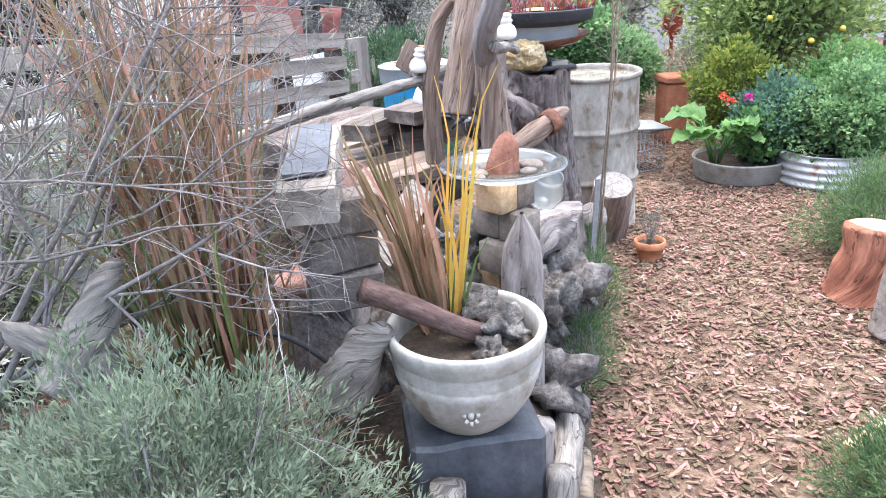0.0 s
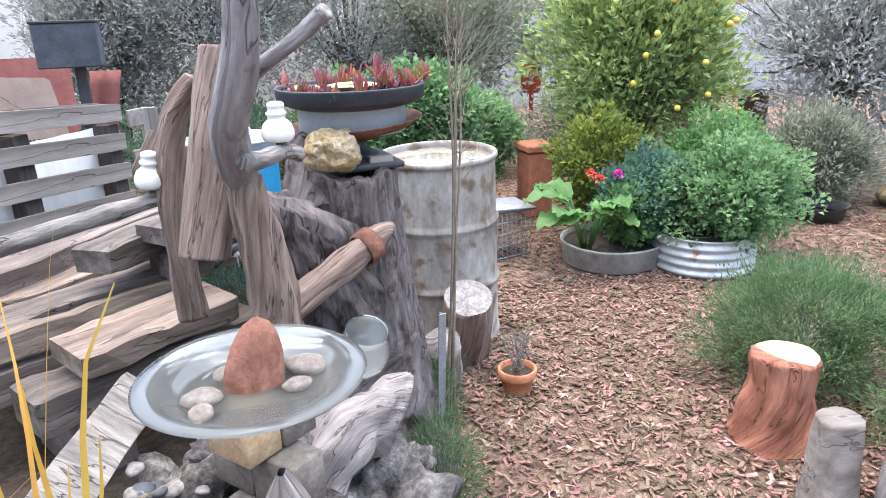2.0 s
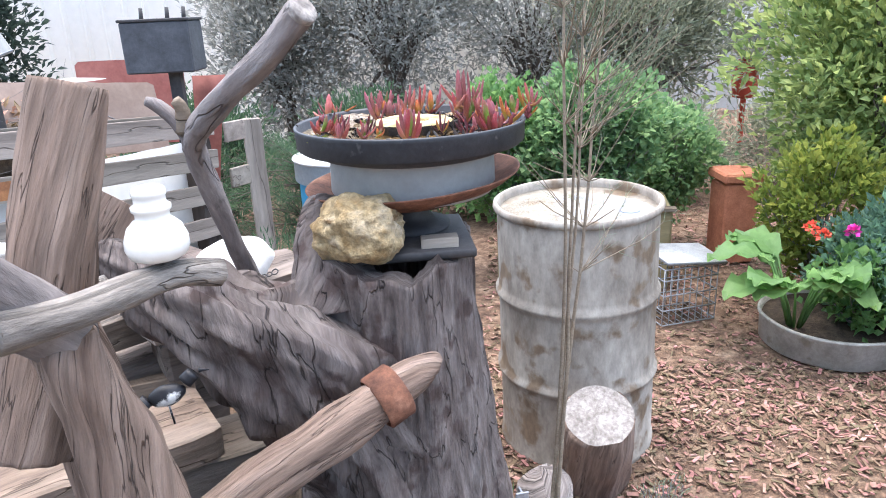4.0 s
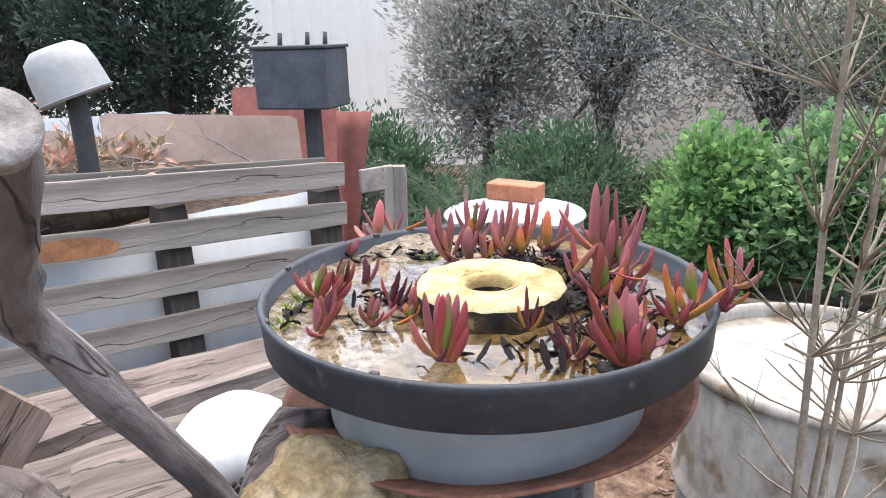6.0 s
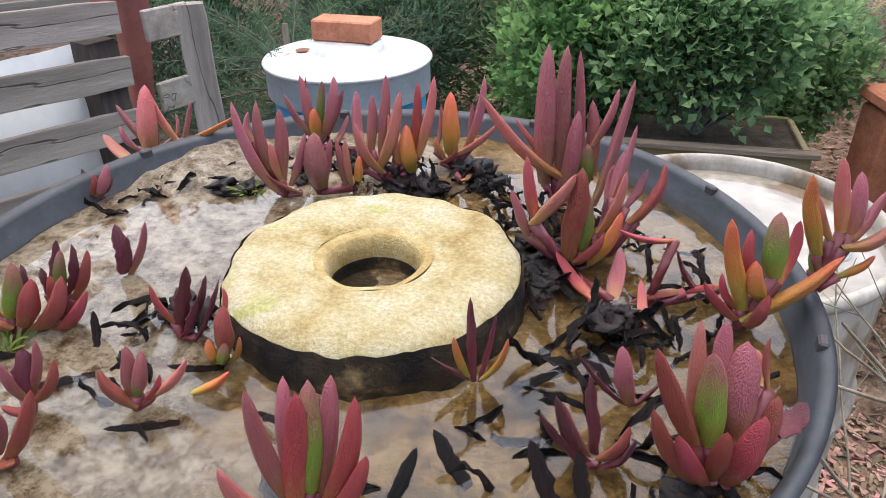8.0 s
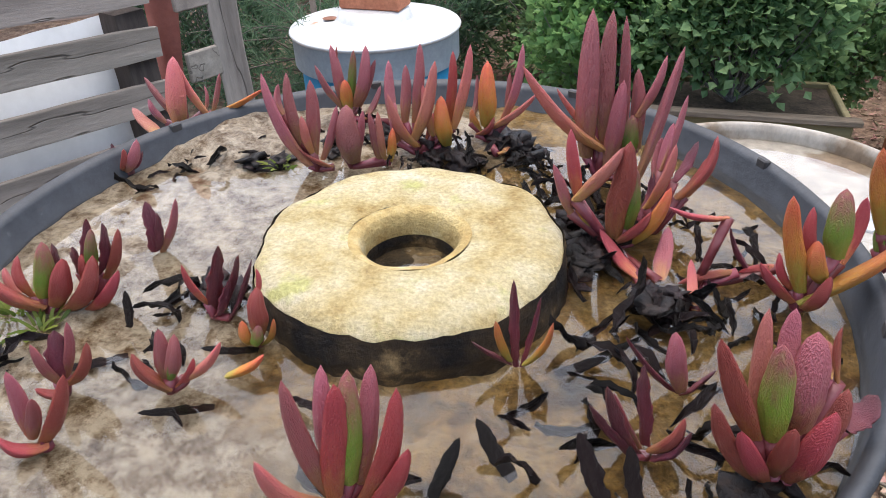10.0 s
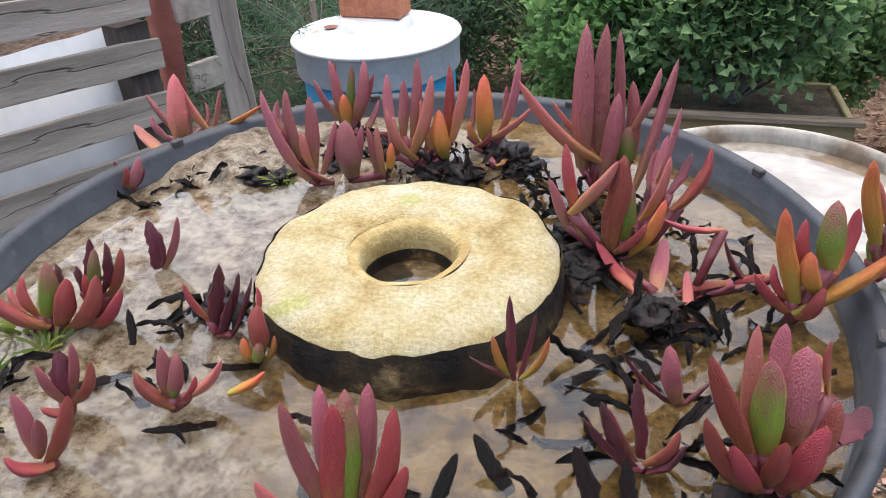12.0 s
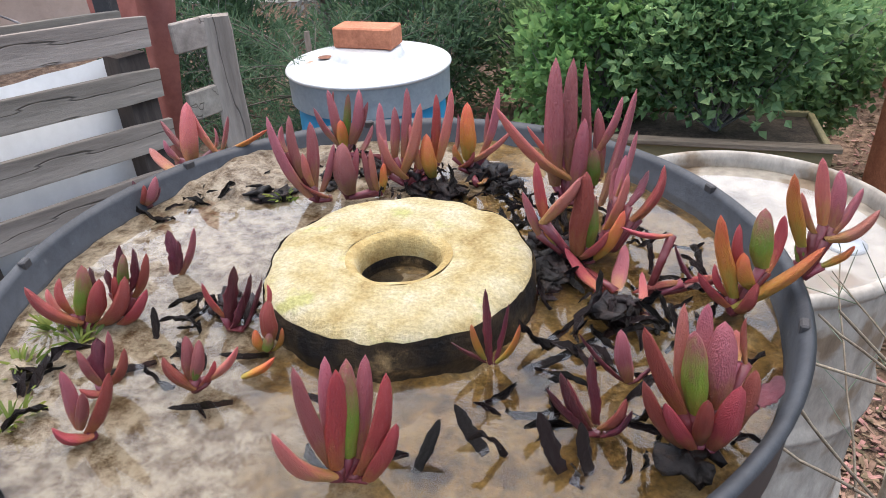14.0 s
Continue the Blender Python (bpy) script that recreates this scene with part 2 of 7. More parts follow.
M_SHED = mat("cream_shed_sheet", [(0.3, (0.82, 0.77, 0.68)), (0.7, (0.86, 0.82, 0.74))], 1.2, 0.6, 0.0, fine=0.04)
M_CORRUGATED = mat("pale_grey_sheet", [(0.3, (0.50, 0.51, 0.51)), (0.7, (0.62, 0.63, 0.63))], 2.5, 0.6, 0.1, fine=0.06)
M_REDSHEET = mat("faded_red_sheet", [(0.3, (0.24, 0.075, 0.06)), (0.7, (0.38, 0.15, 0.12))], 5, 0.8, 0.2, fine=0.15)
M_CARD = mat("brown_cardboard", [(0.3, (0.24, 0.17, 0.135)), (0.7, (0.34, 0.26, 0.215))], 5, 0.9, 0.2, fine=0.1)
M_FENCE = mat("pale_far_fence", [(0.3, (0.40, 0.40, 0.39)), (0.7, (0.56, 0.56, 0.55))], 2, 0.85, 0.2, fine=0.12, rnd=0.1)
M_PLANTERBOX = mat("olive_timber_planter", [(0.3, (0.16, 0.13, 0.06)), (0.7, (0.27, 0.22, 0.12))], 6, 0.85, 0.5, 40, (0.2, 1, 1), fine=0.2)
M_RED = mat("faded_red_enamel", [(0.3, (0.42, 0.06, 0.035)), (0.7, (0.58, 0.11, 0.07))], 8, 0.5, 0.1, fine=0.1)
M_PURPLE = mat("purple_plastic", [(0.3, (0.16, 0.08, 0.36)), (0.7, (0.24, 0.14, 0.46))], 8, 0.5, 0.0, fine=0.1)
M_TRUNK = mat("tree_bark", [(0.3, (0.07, 0.055, 0.045)), (0.7, (0.18, 0.15, 0.125))], 12, 0.9, 0.8, 40, (1, 0.3, 1), "UV", fine=0.35)
L_PARSLEY = leafmat("parsley_leaf", (0.12, 0.22, 0.09), (0.29, 0.44, 0.20))
L_CITRUS = leafmat("citrus_leaf", (0.17, 0.24, 0.075), (0.40, 0.48, 0.18), 0.4)
L_HEDGE = leafmat("dark_hedge_leaf", (0.025, 0.045, 0.035), (0.075, 0.105, 0.085), 0.4)
L_OLIVE = leafmat("grey_olive_leaf", (0.27, 0.275, 0.245), (0.50, 0.495, 0.45))
L_SAGE = leafmat("grey_green_leaf", (0.13, 0.17, 0.105), (0.32, 0.38, 0.27))
L_FINE = leafmat("fine_green_leaf", (0.07, 0.125, 0.055), (0.19, 0.28, 0.12))
L_CONIFER = leafmat("dark_feathery_leaf", (0.04, 0.085, 0.045), (0.11, 0.18, 0.095))
L_SCRUB = leafmat("dull_scrub_leaf", (0.17, 0.19, 0.13), (0.38, 0.39, 0.28))
L_CHARD = leafmat("broad_green_leaf", (0.10, 0.21, 0.07), (0.22, 0.37, 0.13), 0.4, 0.2)
L_BLUEGREEN = leafmat("blue_green_leaf", (0.07, 0.15, 0.105), (0.17, 0.28, 0.19))
L_YELLOW = leafmat("yellow_green_leaf", (0.12, 0.17, 0.03), (0.28, 0.32, 0.07))
M_FRUIT = mat("yellow_citrus_peel", [(0.3, (0.62, 0.40, 0.05)), (0.7, (0.70, 0.52, 0.09))], 6, 0.45, 0.2, 120)
M_PINK = mat("magenta_petal", [(0.3, (0.62, 0.03, 0.30)), (0.7, (0.74, 0.08, 0.42))], 8, 0.6, 0.0)
M_SCARLET = mat("scarlet_petal", [(0.3, (0.66, 0.07, 0.04)), (0.7, (0.76, 0.14, 0.08))], 8, 0.6, 0.0)


def silt_and_glare(m, pale, dark):
    """Pale silt drifted to one side of the basin over the amber floor, widened and lightened to imitate sky reflected
    in the water.
    """
    t = m.node_tree
    nd, lk = t.nodes.new, t.links.new
    b = t.nodes["Principled BSDF"]
    was = b.inputs["Base Color"].links[0].from_socket
    tc, sp, n, n2, r, mx = nd("ShaderNodeTexCoord"), nd("ShaderNodeSeparateXYZ"), nd("ShaderNodeTexNoise"), nd("ShaderNodeTexNoise"), nd("ShaderNodeValToRGB"), nd("ShaderNodeMixRGB")
    n.inputs["Scale"].default_value, n.inputs["Detail"].default_value = 16, 7
    n2.inputs["Scale"].default_value, n2.inputs["Detail"].default_value, n2.inputs["Roughness"].default_value = 75, 9, 0.8
    lk(tc.outputs["Object"], sp.inputs[0])
    lk(tc.outputs["Object"], n.inputs[0])
    lk(tc.outputs["Object"], n2.inputs[0])
    ma, rr = nd("ShaderNodeMath"), nd("ShaderNodeMapRange")
    ma.operation, ma.inputs[1].default_value = "MULTIPLY_ADD", -2.3
    lk(sp.outputs[0], ma.inputs[0])
    lk(n.outputs[0], ma.inputs[2])
    rr.inputs[1].default_value, rr.inputs[2].default_value = 0.39, 0.57
    lk(ma.outputs[0], rr.inputs[0])
    r.color_ramp.elements[0].position, r.color_ramp.elements[0].color = 0.40, (*dark, 1)
    r.color_ramp.elements[1].position, r.color_ramp.elements[1].color = 0.58, (*pale, 1)
    lk(n2.outputs[0], r.inputs[0])
    lk(rr.outputs[0], mx.inputs[0])
    lk(was, mx.inputs[1])
    lk(r.outputs[0], mx.inputs[2])
    lk(mx.outputs[0], b.inputs["Base Color"])


# pale tone is part silt, part sky glare put into the floor colour
silt_and_glare(M_SEDIMENT, (0.41, 0.335, 0.235), (0.085, 0.045, 0.012))


def clear(name, rough, ior, tint=(1, 1, 1)):
    m = bpy.data.materials.new(name)
    m.use_nodes = True
    b = m.node_tree.nodes["Principled BSDF"]
    b.inputs["Base Color"].default_value = (*tint, 1)
    b.inputs["Roughness"].default_value, b.inputs["IOR"].default_value, b.inputs["Transmission Weight"].default_value = rough, ior, 1
    n, bp = m.node_tree.nodes.new("ShaderNodeTexNoise"), m.node_tree.nodes.new("ShaderNodeBump")
    n.inputs["Scale"].default_value, bp.inputs["Strength"].default_value, bp.inputs["Distance"].default_value = 14, 0.06, 0.004
    m.node_tree.links.new(n.outputs[0], bp.inputs["Height"])
    m.node_tree.links.new(bp.outputs[0], b.inputs["Normal"])
    return m


M_WATER = clear("still_water", 0.0, 1.40)


def thin_glass(name):
    """Clear pressed glass: lets light straight through, slightly milky, glossy by Fresnel."""
    m = bpy.data.materials.new(name)
    m.use_nodes = True
    t = m.node_tree
    nd, lk = t.nodes.new, t.links.new
    tr, df, gl, fr, a, b = nd("ShaderNodeBsdfTransparent"), nd("ShaderNodeBsdfTranslucent"), nd("ShaderNodeBsdfGlossy"), nd("ShaderNodeFresnel"), nd("ShaderNodeMixShader"), nd("ShaderNodeMixShader")
    tr.inputs[0].default_value, df.inputs[0].default_value = (0.94, 0.97, 0.96, 1), (0.9, 0.93, 0.92, 1)
    gl.inputs["Roughness"].default_value, fr.inputs[0].default_value, a.inputs[0].default_value = 0.05, 1.5, 0.30
    lk(tr.outputs[0], a.inputs[1])
    lk(df.outputs[0], a.inputs[2])
    lk(fr.outputs[0], b.inputs[0])
    lk(a.outputs[0], b.inputs[1])
    lk(gl.outputs[0], b.inputs[2])
    lk(b.outputs[0], t.nodes["Material Output"].inputs[0])
    return m


M_GLASS = thin_glass("pressed_glass")


def pigface(name, low, mid, tip, spots=0.5):
    """A succulent leaf: colour runs from its foot to its tip, with red freckles."""
    m = bpy.data.materials.new(name)
    m.use_nodes = True
    t = m.node_tree
    lk, nd = t.links.new, t.nodes.new
    b = t.nodes["Principled BSDF"]
    tc, sep, r = nd("ShaderNodeTexCoord"), nd("ShaderNodeSeparateXYZ"), nd("ShaderNodeValToRGB")
    lk(tc.outputs["Object"], sep.inputs[0])
    n = nd("ShaderNodeTexNoise")
    n.inputs["Scale"].default_value, n.inputs["Detail"].default_value = 5, 6
    lk(tc.outputs["Object"], n.inputs[0])
    ad = nd("ShaderNodeMath")
    ad.operation = "MULTIPLY_ADD"
    ad.inputs[1].default_value = 0.7
    lk(n.outputs[0], ad.inputs[0])
    sh = nd("ShaderNodeMath")
    sh.operation = "SUBTRACT"
    sh.inputs[1].default_value = 0.35
    lk(sep.outputs[2], sh.inputs[0])
    lk(sh.outputs[0], ad.inputs[2])
    e = r.color_ramp.elements
    e.new(0.5)
    for q, (p, c) in zip(e, ((0.08, low), (0.42, mid), (0.95, tip))):
        q.position, q.color = p, (*c, 1)
    lk(ad.outputs[0], r.inputs[0])
    v = nd("ShaderNodeTexNoise")
    v.inputs["Scale"].default_value, v.inputs["Detail"].default_value = 26, 3
    lk(tc.outputs["Object"], v.inputs[0])
    g = nd("ShaderNodeMapRange")
    g.inputs[1].default_value, g.inputs[2].default_value, g.inputs[4].default_value = 0.6, 0.72, spots
    lk(v.outputs[0], g.inputs[0])
    mx = nd("ShaderNodeMixRGB")
    mx.inputs[2].default_value = (0.20, 0.02, 0.035, 1)
    lk(g.outputs[0], mx.inputs[0])
    lk(r.outputs[0], mx.inputs[1])
    wv, wr, wx = nd("ShaderNodeTexNoise"), nd("ShaderNodeMapRange"), nd("ShaderNodeMixRGB")
    wv.inputs["Scale"].default_value, wv.inputs["Detail"].default_value = 55, 2
    lk(tc.outputs["Object"], wv.inputs[0])
    wr.inputs[1].default_value, wr.inputs[2].default_value, wr.inputs[4].default_value = 0.66, 0.74, 0.55
    lk(wv.outputs[0], wr.inputs[0])
    wx.inputs[2].default_value = (0.62, 0.42, 0.38, 1)
    lk(wr.outputs[0], wx.inputs[0])
    lk(mx.outputs[0], wx.inputs[1])
    mx = wx
    hv, oi = nd("ShaderNodeHueSaturation"), nd("ShaderNodeObjectInfo")
    h = nd("ShaderNodeMapRange")
    h.inputs[3].default_value, h.inputs[4].default_value = 0.495, 0.515
    vv = nd("ShaderNodeMapRange")
    vv.inputs[3].default_value, vv.inputs[4].default_value = 1.2, 0.75
    lk(oi.outputs["Random"], h.inputs[0])
    lk(oi.outputs["Random"], vv.inputs[0])
    lk(h.outputs[0], hv.inputs["Hue"])
    lk(vv.outputs[0], hv.inputs["Value"])
    lk(mx.outputs[0], hv.inputs["Color"])
    lk(hv.outputs[0], b.inputs["Base Color"])
    b.inputs["Roughness"].default_value = 0.5
    b.inputs["Subsurface Weight"].default_value, b.inputs["Subsurface Scale"].default_value = 0.05, 0.01
    bp = nd("ShaderNodeBump")
    bp.inputs["Strength"].default_value, bp.inputs["Distance"].default_value = 0.5, 0.03
    lk(v.outputs[0], bp.inputs["Height"])
    lk(bp.outputs[0], b.inputs["Normal"])
    b.inputs["Coat Weight"].default_value, b.inputs["Coat Roughness"].default_value = 0.12, 0.35
    return m


S_RED = pigface("red_succulent_leaf", (0.38, 0.13, 0.045), (0.31, 0.042, 0.038), (0.27, 0.028, 0.034), 0.8)
S_PURPLE = pigface("purple_succulent_leaf", (0.35, 0.16, 0.07), (0.31, 0.085, 0.095), (0.30, 0.075, 0.095), 0.8)
S_PINK = pigface("pink_succulent_leaf", (0.50, 0.24, 0.075), (0.48, 0.14, 0.10), (0.42, 0.095, 0.095), 0.6)
S_ORANGE = pigface("orange_succulent_leaf", (0.36, 0.28, 0.04), (0.48, 0.19, 0.025), (0.46, 0.08, 0.03), 0.5)
S_GREEN = pigface("green_succulent_leaf", (0.26, 0.30, 0.04), (0.15, 0.24, 0.02), (0.26, 0.07, 0.07), 0.4)
S_DARK = pigface("dark_red_succulent_leaf", (0.16, 0.03, 0.04), (0.13, 0.02, 0.035), (0.07, 0.012, 0.02))


# ---- mesh helpers ----
class Soup:
    """Gathers vertices, faces and uv for one mesh."""

    def __init__(self):
        self.v, self.f, self.uv = [], [], []

    def tube(self, pts, rad, seg=6, rough=0.0, seed=0, cap=True, ridges=0.0):
        pts = [Vector(p) for p in pts]
        up, base, along = None, len(self.v), 0.0
        for i, p in enumerate(pts):
            d = (pts[min(i + 1, len(pts) - 1)] - pts[max(i - 1, 0)]).normalized()
            if up is None:
                up = d.orthogonal().normalized()
            up = (up - d * up.dot(d)).normalized()
            side = d.cross(up)
            if i:
                along += (p - pts[i - 1]).length
            r = rad[i] if isinstance(rad, (list, tuple)) else rad
            for k in range(seg):
                a = 2 * math.pi * k / seg
                q = r
                if rough:
                    q *= 1 + rough * noise.noise((math.cos(a) * 1.6 + seed, math.sin(a) * 1.6, along * 7 + seed * 3))
                    q *= 1 + rough * 0.5 * noise.noise((math.cos(a) * 5 + seed, math.sin(a) * 5, along * 14))
                if ridges:
                    q *= 1 - ridges * abs(noise.noise((math.cos(a) * 4 + seed, math.sin(a) * 4, along * 2.5)))
                self.v.append(p + (up * math.cos(a) + side * math.sin(a)) * q)
                self.uv.append((a * max(r, 0.01), along))
        n = len(pts)
        for i in range(n - 1):
            for k in range(seg):
                a, b = base + i * seg + k, base + i * seg + (k + 1) % seg
                self.f.append((a, b, b + seg, a + seg))
        if cap:
            self.f.append(tuple(base + k for k in range(seg))[::-1])
            self.f.append(tuple(base + (n - 1) * seg + k for k in range(seg)))
        return self

    def limb(self, pts, rad, seg=14, step=0.03, rough=0.25, seed=0, ridges=0.0):
        """A knotty limb through a few points, smoothed."""
        pts = [Vector(p) for p in pts]
        out, rr = [], []
        for i in range(len(pts) - 1):
            a, b, c, d = pts[max(i - 1, 0)], pts[i], pts[i + 1], pts[min(i + 2, len(pts) - 1)]
            n = max(2, int((c - b).length / step))
            for k in range(n):
                t = k / n
                out.append(0.5 * (2 * b + (c - a) * t + (2 * a - 5 * b + 4 * c - d) * t * t + (3 * b - a - 3 * c + d) * t ** 3))
                rr.append(rad[i] * (1 - t) + rad[i + 1] * t)
        out.append(pts[-1])
        rr.append(rad[-1])
        return self.tube(out, rr, seg, rough, seed, True, ridges)

    def lathe(self, prof, seg=32, at=(0, 0, 0), wob=0.0, seed=0):
        base, at = len(self.v), Vector(at)
        along = 0.0
        for i, (r, z) in enumerate(prof):
            if i:
                along += math.hypot(r - prof[i - 1][0], z - prof[i - 1][1])
            for k in range(seg):
                a = 2 * math.pi * k / seg
                q = r * (1 + wob * noise.noise((math.cos(a) * 2 + seed, math.sin(a) * 2, z * 6 + seed)))
                self.v.append(at + Vector((q * math.cos(a), q * math.sin(a), z)))
                self.uv.append((a * 0.2, along))
        for i in range(len(prof) - 1):
            for k in range(seg):
                a, b = base + i * seg + k, base + i * seg + (k + 1) % seg
                self.f.append((a, b, b + seg, a + seg))
        return self

    def disc(self, r, z, seg=32, at=(0, 0, 0)):
        base = len(self.v)
        for k in range(seg):
            a = 2 * math.pi * k / seg
            self.v.append(Vector(at) + Vector((r * math.cos(a), r * math.sin(a), z)))
            self.uv.append((r * math.cos(a), r * math.sin(a)))
        self.f.append(tuple(range(base, base + seg)))
        return self

    def box(self, size, m=None, bev=0.004):
        """A box with cut edges; size along x, y, z, centred."""
        m = m or Matrix()
        x, y, z = (s / 2 for s in size)
        b = min(bev, x * 0.4, y * 0.4, z * 0.4)
        bm = bmesh.new()
        bmesh.ops.create_cube(bm, size=1)
        for v in bm.verts:
            v.co = Vector((v.co.x * 2 * x, v.co.y * 2 * y, v.co.z * 2 * z))
        if b > 0:
            bmesh.ops.bevel(bm, geom=bm.edges[:], offset=b, segments=1, affect="EDGES")
        self.add(bm, m)
        return self

    def add(self, bm, m=None):
        base = len(self.v)
        bm.verts.index_update()
        for v in bm.verts:
            p = m @ v.co if m else v.co.copy()
            self.v.append(p)
            self.uv.append((p.x, p.y))
        for f in bm.faces:
            self.f.append(tuple(base + v.index for v in f.verts))
        bm.free()
        return self

    def leaf(self, p, d, n, length, width, bend=0.0):
        """A folded, pointed leaf from p along d, facing n."""
        base = len(self.v)
        s = d.cross(n)
        if s.length < 1e-4:
            s = d.orthogonal()
        s = s.normalized() * (width / 2)
        u = s.cross(d).normalized()
        mid = p + d * (length * 0.45) + u * (bend * length)
        self.v += [p, mid + s + u * width * 0.2, p + d * length, mid - s + u * width * 0.2, mid]
        self.uv += [(0, 0)] * 5
        self.f += [(base, base + 4, base + 1), (base + 4, base + 2, base + 1), (base, base + 3, base + 4), (base + 4, base + 3, base + 2)]
        return self

    def mesh(self, name, smooth=True, shift=None):
        me = bpy.data.meshes.new(name)
        me.from_pydata([tuple(shift @ v) for v in self.v] if shift else [tuple(v) for v in self.v], [], self.f)
        uv = me.uv_layers.new(name="UVMap")
        idx = np.empty(len(me.loops), np.int32)
        me.loops.foreach_get("vertex_index", idx)
        uv.data.foreach_set("uv", np.array(self.uv, np.float32)[idx].ravel())
        if smooth:
            me.polygons.foreach_set("use_smooth", [True] * len(me.polygons))
        me.update()
        return me


JOINED = {"dry_blades", "green_blades", "golden_blades", "dead_thatch", "branches", "twigs", "needles", "stems", "foliage", "sparse_needles", "wilted_leaves"}


def thing(name, label, category, at=(0, 0, 0), rz=0.0, group="", kind="", tilt=(0, 0)):
    ob = new(name)
    ob.empty_display_size = 0.05
    ob.matrix_basis = pose(*at, tilt[0], tilt[1], rz)
    return tagged(ob, label, category, group, kind)


def part(name, soup, material, parent, label="", world_space=False, smooth=True):
    """One mesh object under a thing or a part; in world space it is moved back into the thing's own."""
    top = parent
    while top.parent:
        top = top.parent
    me = soup.mesh(name, smooth, top.matrix_basis.inverted() if world_space else None)
    me.materials.append(material)
    ob = new(name, me)
    ob.parent = parent
    if name in JOINED:
        ob["kind"] = "stuff"
    return tagged(ob, label)


def solo(name, soup, material, label, category, at=(0, 0, 0), rz=0.0, group="", kind="", smooth=True, world_space=False, tilt=(0, 0)):
    """A thing that is one mesh."""
    m = pose(*at, tilt[0], tilt[1], rz)
    me = soup.mesh(name, smooth, m.inverted() if world_space else None)
    me.materials.append(material)
    ob = new(name, me)
    ob.matrix_basis = m
    return tagged(ob, label, category, group, kind)


def rock(r, squash=(1, 1, 0.7), seed=0, rough=0.35, sub=3):
    bm = bmesh.new()
    bmesh.ops.create_icosphere(bm, subdivisions=sub, radius=1)
    for v in bm.verts:
        p = v.co.copy()
        k = 1 + rough * noise.noise(p * 1.3 + Vector((seed, 0, 0))) + rough * 0.5 * noise.noise(p * 3.3 + Vector((0, seed, 0))) + rough * 0.25 * noise.noise(p * 8)
        v.co = Vector((p.x * squash[0], p.y * squash[1], p.z * squash[2])) * (r * k)
    return Soup().add(bm)


def plank(length, width, thick, seed=0, rough=0.004, bev=0.004):
    """A sawn timber along x, slightly uneven, with worn edges."""
    bm = bmesh.new()
    bmesh.ops.create_cube(bm, size=1)
    bmesh.ops.bevel(bm, geom=bm.edges[:], offset=0.04, segments=1, affect="EDGES")
    n = max(4, int(length / 0.06))
    for i in range(1, n):
        g = bm.verts[:] + bm.edges[:] + bm.faces[:]
        bmesh.ops.bisect_plane(bm, geom=g, plane_co=(-0.5 + i / n, 0, 0), plane_no=(1, 0, 0))
    for v in bm.verts:
        x, y, z = v.co
        p = Vector((x * length, math.copysign(abs(y) * width, y), z * thick))
        q = p * 9 + Vector((seed * 5.1, seed, 0))
        p += Vector((noise.noise(q * 0.6) * rough * (2.5 if abs(x) > 0.44 else 0), noise.noise(q), noise.noise(q + Vector((9, 9, 9))))) * rough
        v.co = p
    return Soup().add(bm)


def rot_to(d):
    """Turns local x along d, z kept up."""
    d = Vector(d).normalized()
    y = Vector((0, 0, 1)).cross(d).normalized()
    z = d.cross(y)
    return Matrix((d, y, z)).transposed().to_4x4()


def timber(name, a, b, width, thick, material, label, category="timber", seed=0, roll=0, group="", rough=0.006):
    a, b = Vector(a), Vector(b)
    s = plank((b - a).length, width, thick, seed, rough)
    ob = solo(name, s, material, label, category, smooth=False, group=group)
    ob.matrix_basis = Matrix.Translation((a + b) / 2) @ rot_to(b - a) @ pose(0, 0, 0, roll)
    return ob


def rnd_dir(rng, up=0.0):
    v = Vector((rng.gauss(0, 1), rng.gauss(0, 1), rng.gauss(0, 1) + up))
    return v.normalized()


def crown(rng, centre, radii, clumps, leaves, length, width, clump_r, hollow=0.55, up=0.4, droop=0.0):
    """Leaves in clumps through an uneven ellipsoid."""
    s, c = Soup(), Vector(centre)
    tips = []
    for i in range(clumps):
        d = rnd_dir(rng, 0.25)
        k = hollow + (1 - hollow) * rng.random()
        k *= 0.85 + 0.45 * noise.noise(d * 2.1 + c)
        p = c + Vector((d.x * radii[0], d.y * radii[1], d.z * radii[2])) * k
        if p.z < 0.04:
            p.z = 0.04 + 0.1 * rng.random()
        tips.append(p)
        for j in range(leaves):
            q = p + rnd_dir(rng) * (clump_r * rng.random() ** 0.6)
            e = (q - p).normalized() * 0.6 + d * 0.5 + Vector((0, 0, up)) + rnd_dir(rng) * 0.5
            e.z -= droop
            s.leaf(q, e.normalized(), rnd_dir(rng, 1.2), length * rng.uniform(0.6, 1.2), width * rng.uniform(0.7, 1.2), 0.06)
    return s, tips


def stems(rng, base, tips, r0, r1=0.002, share=1.0, bow=0.15):
    s, base = Soup(), Vector(base)
    for p in tips:
        if rng.random() > share:
            continue
        mid = base.lerp(p, 0.5) + rnd_dir(rng) * bow * (p - base).length * 0.5
        s.tube([base + rnd_dir(rng) * r0, base.lerp(mid, 0.6), mid, mid.lerp(p, 0.6), p], [r0, r0 * 0.7, r0 * 0.5, r0 * 0.3, r1], 5, cap=False)
    return s


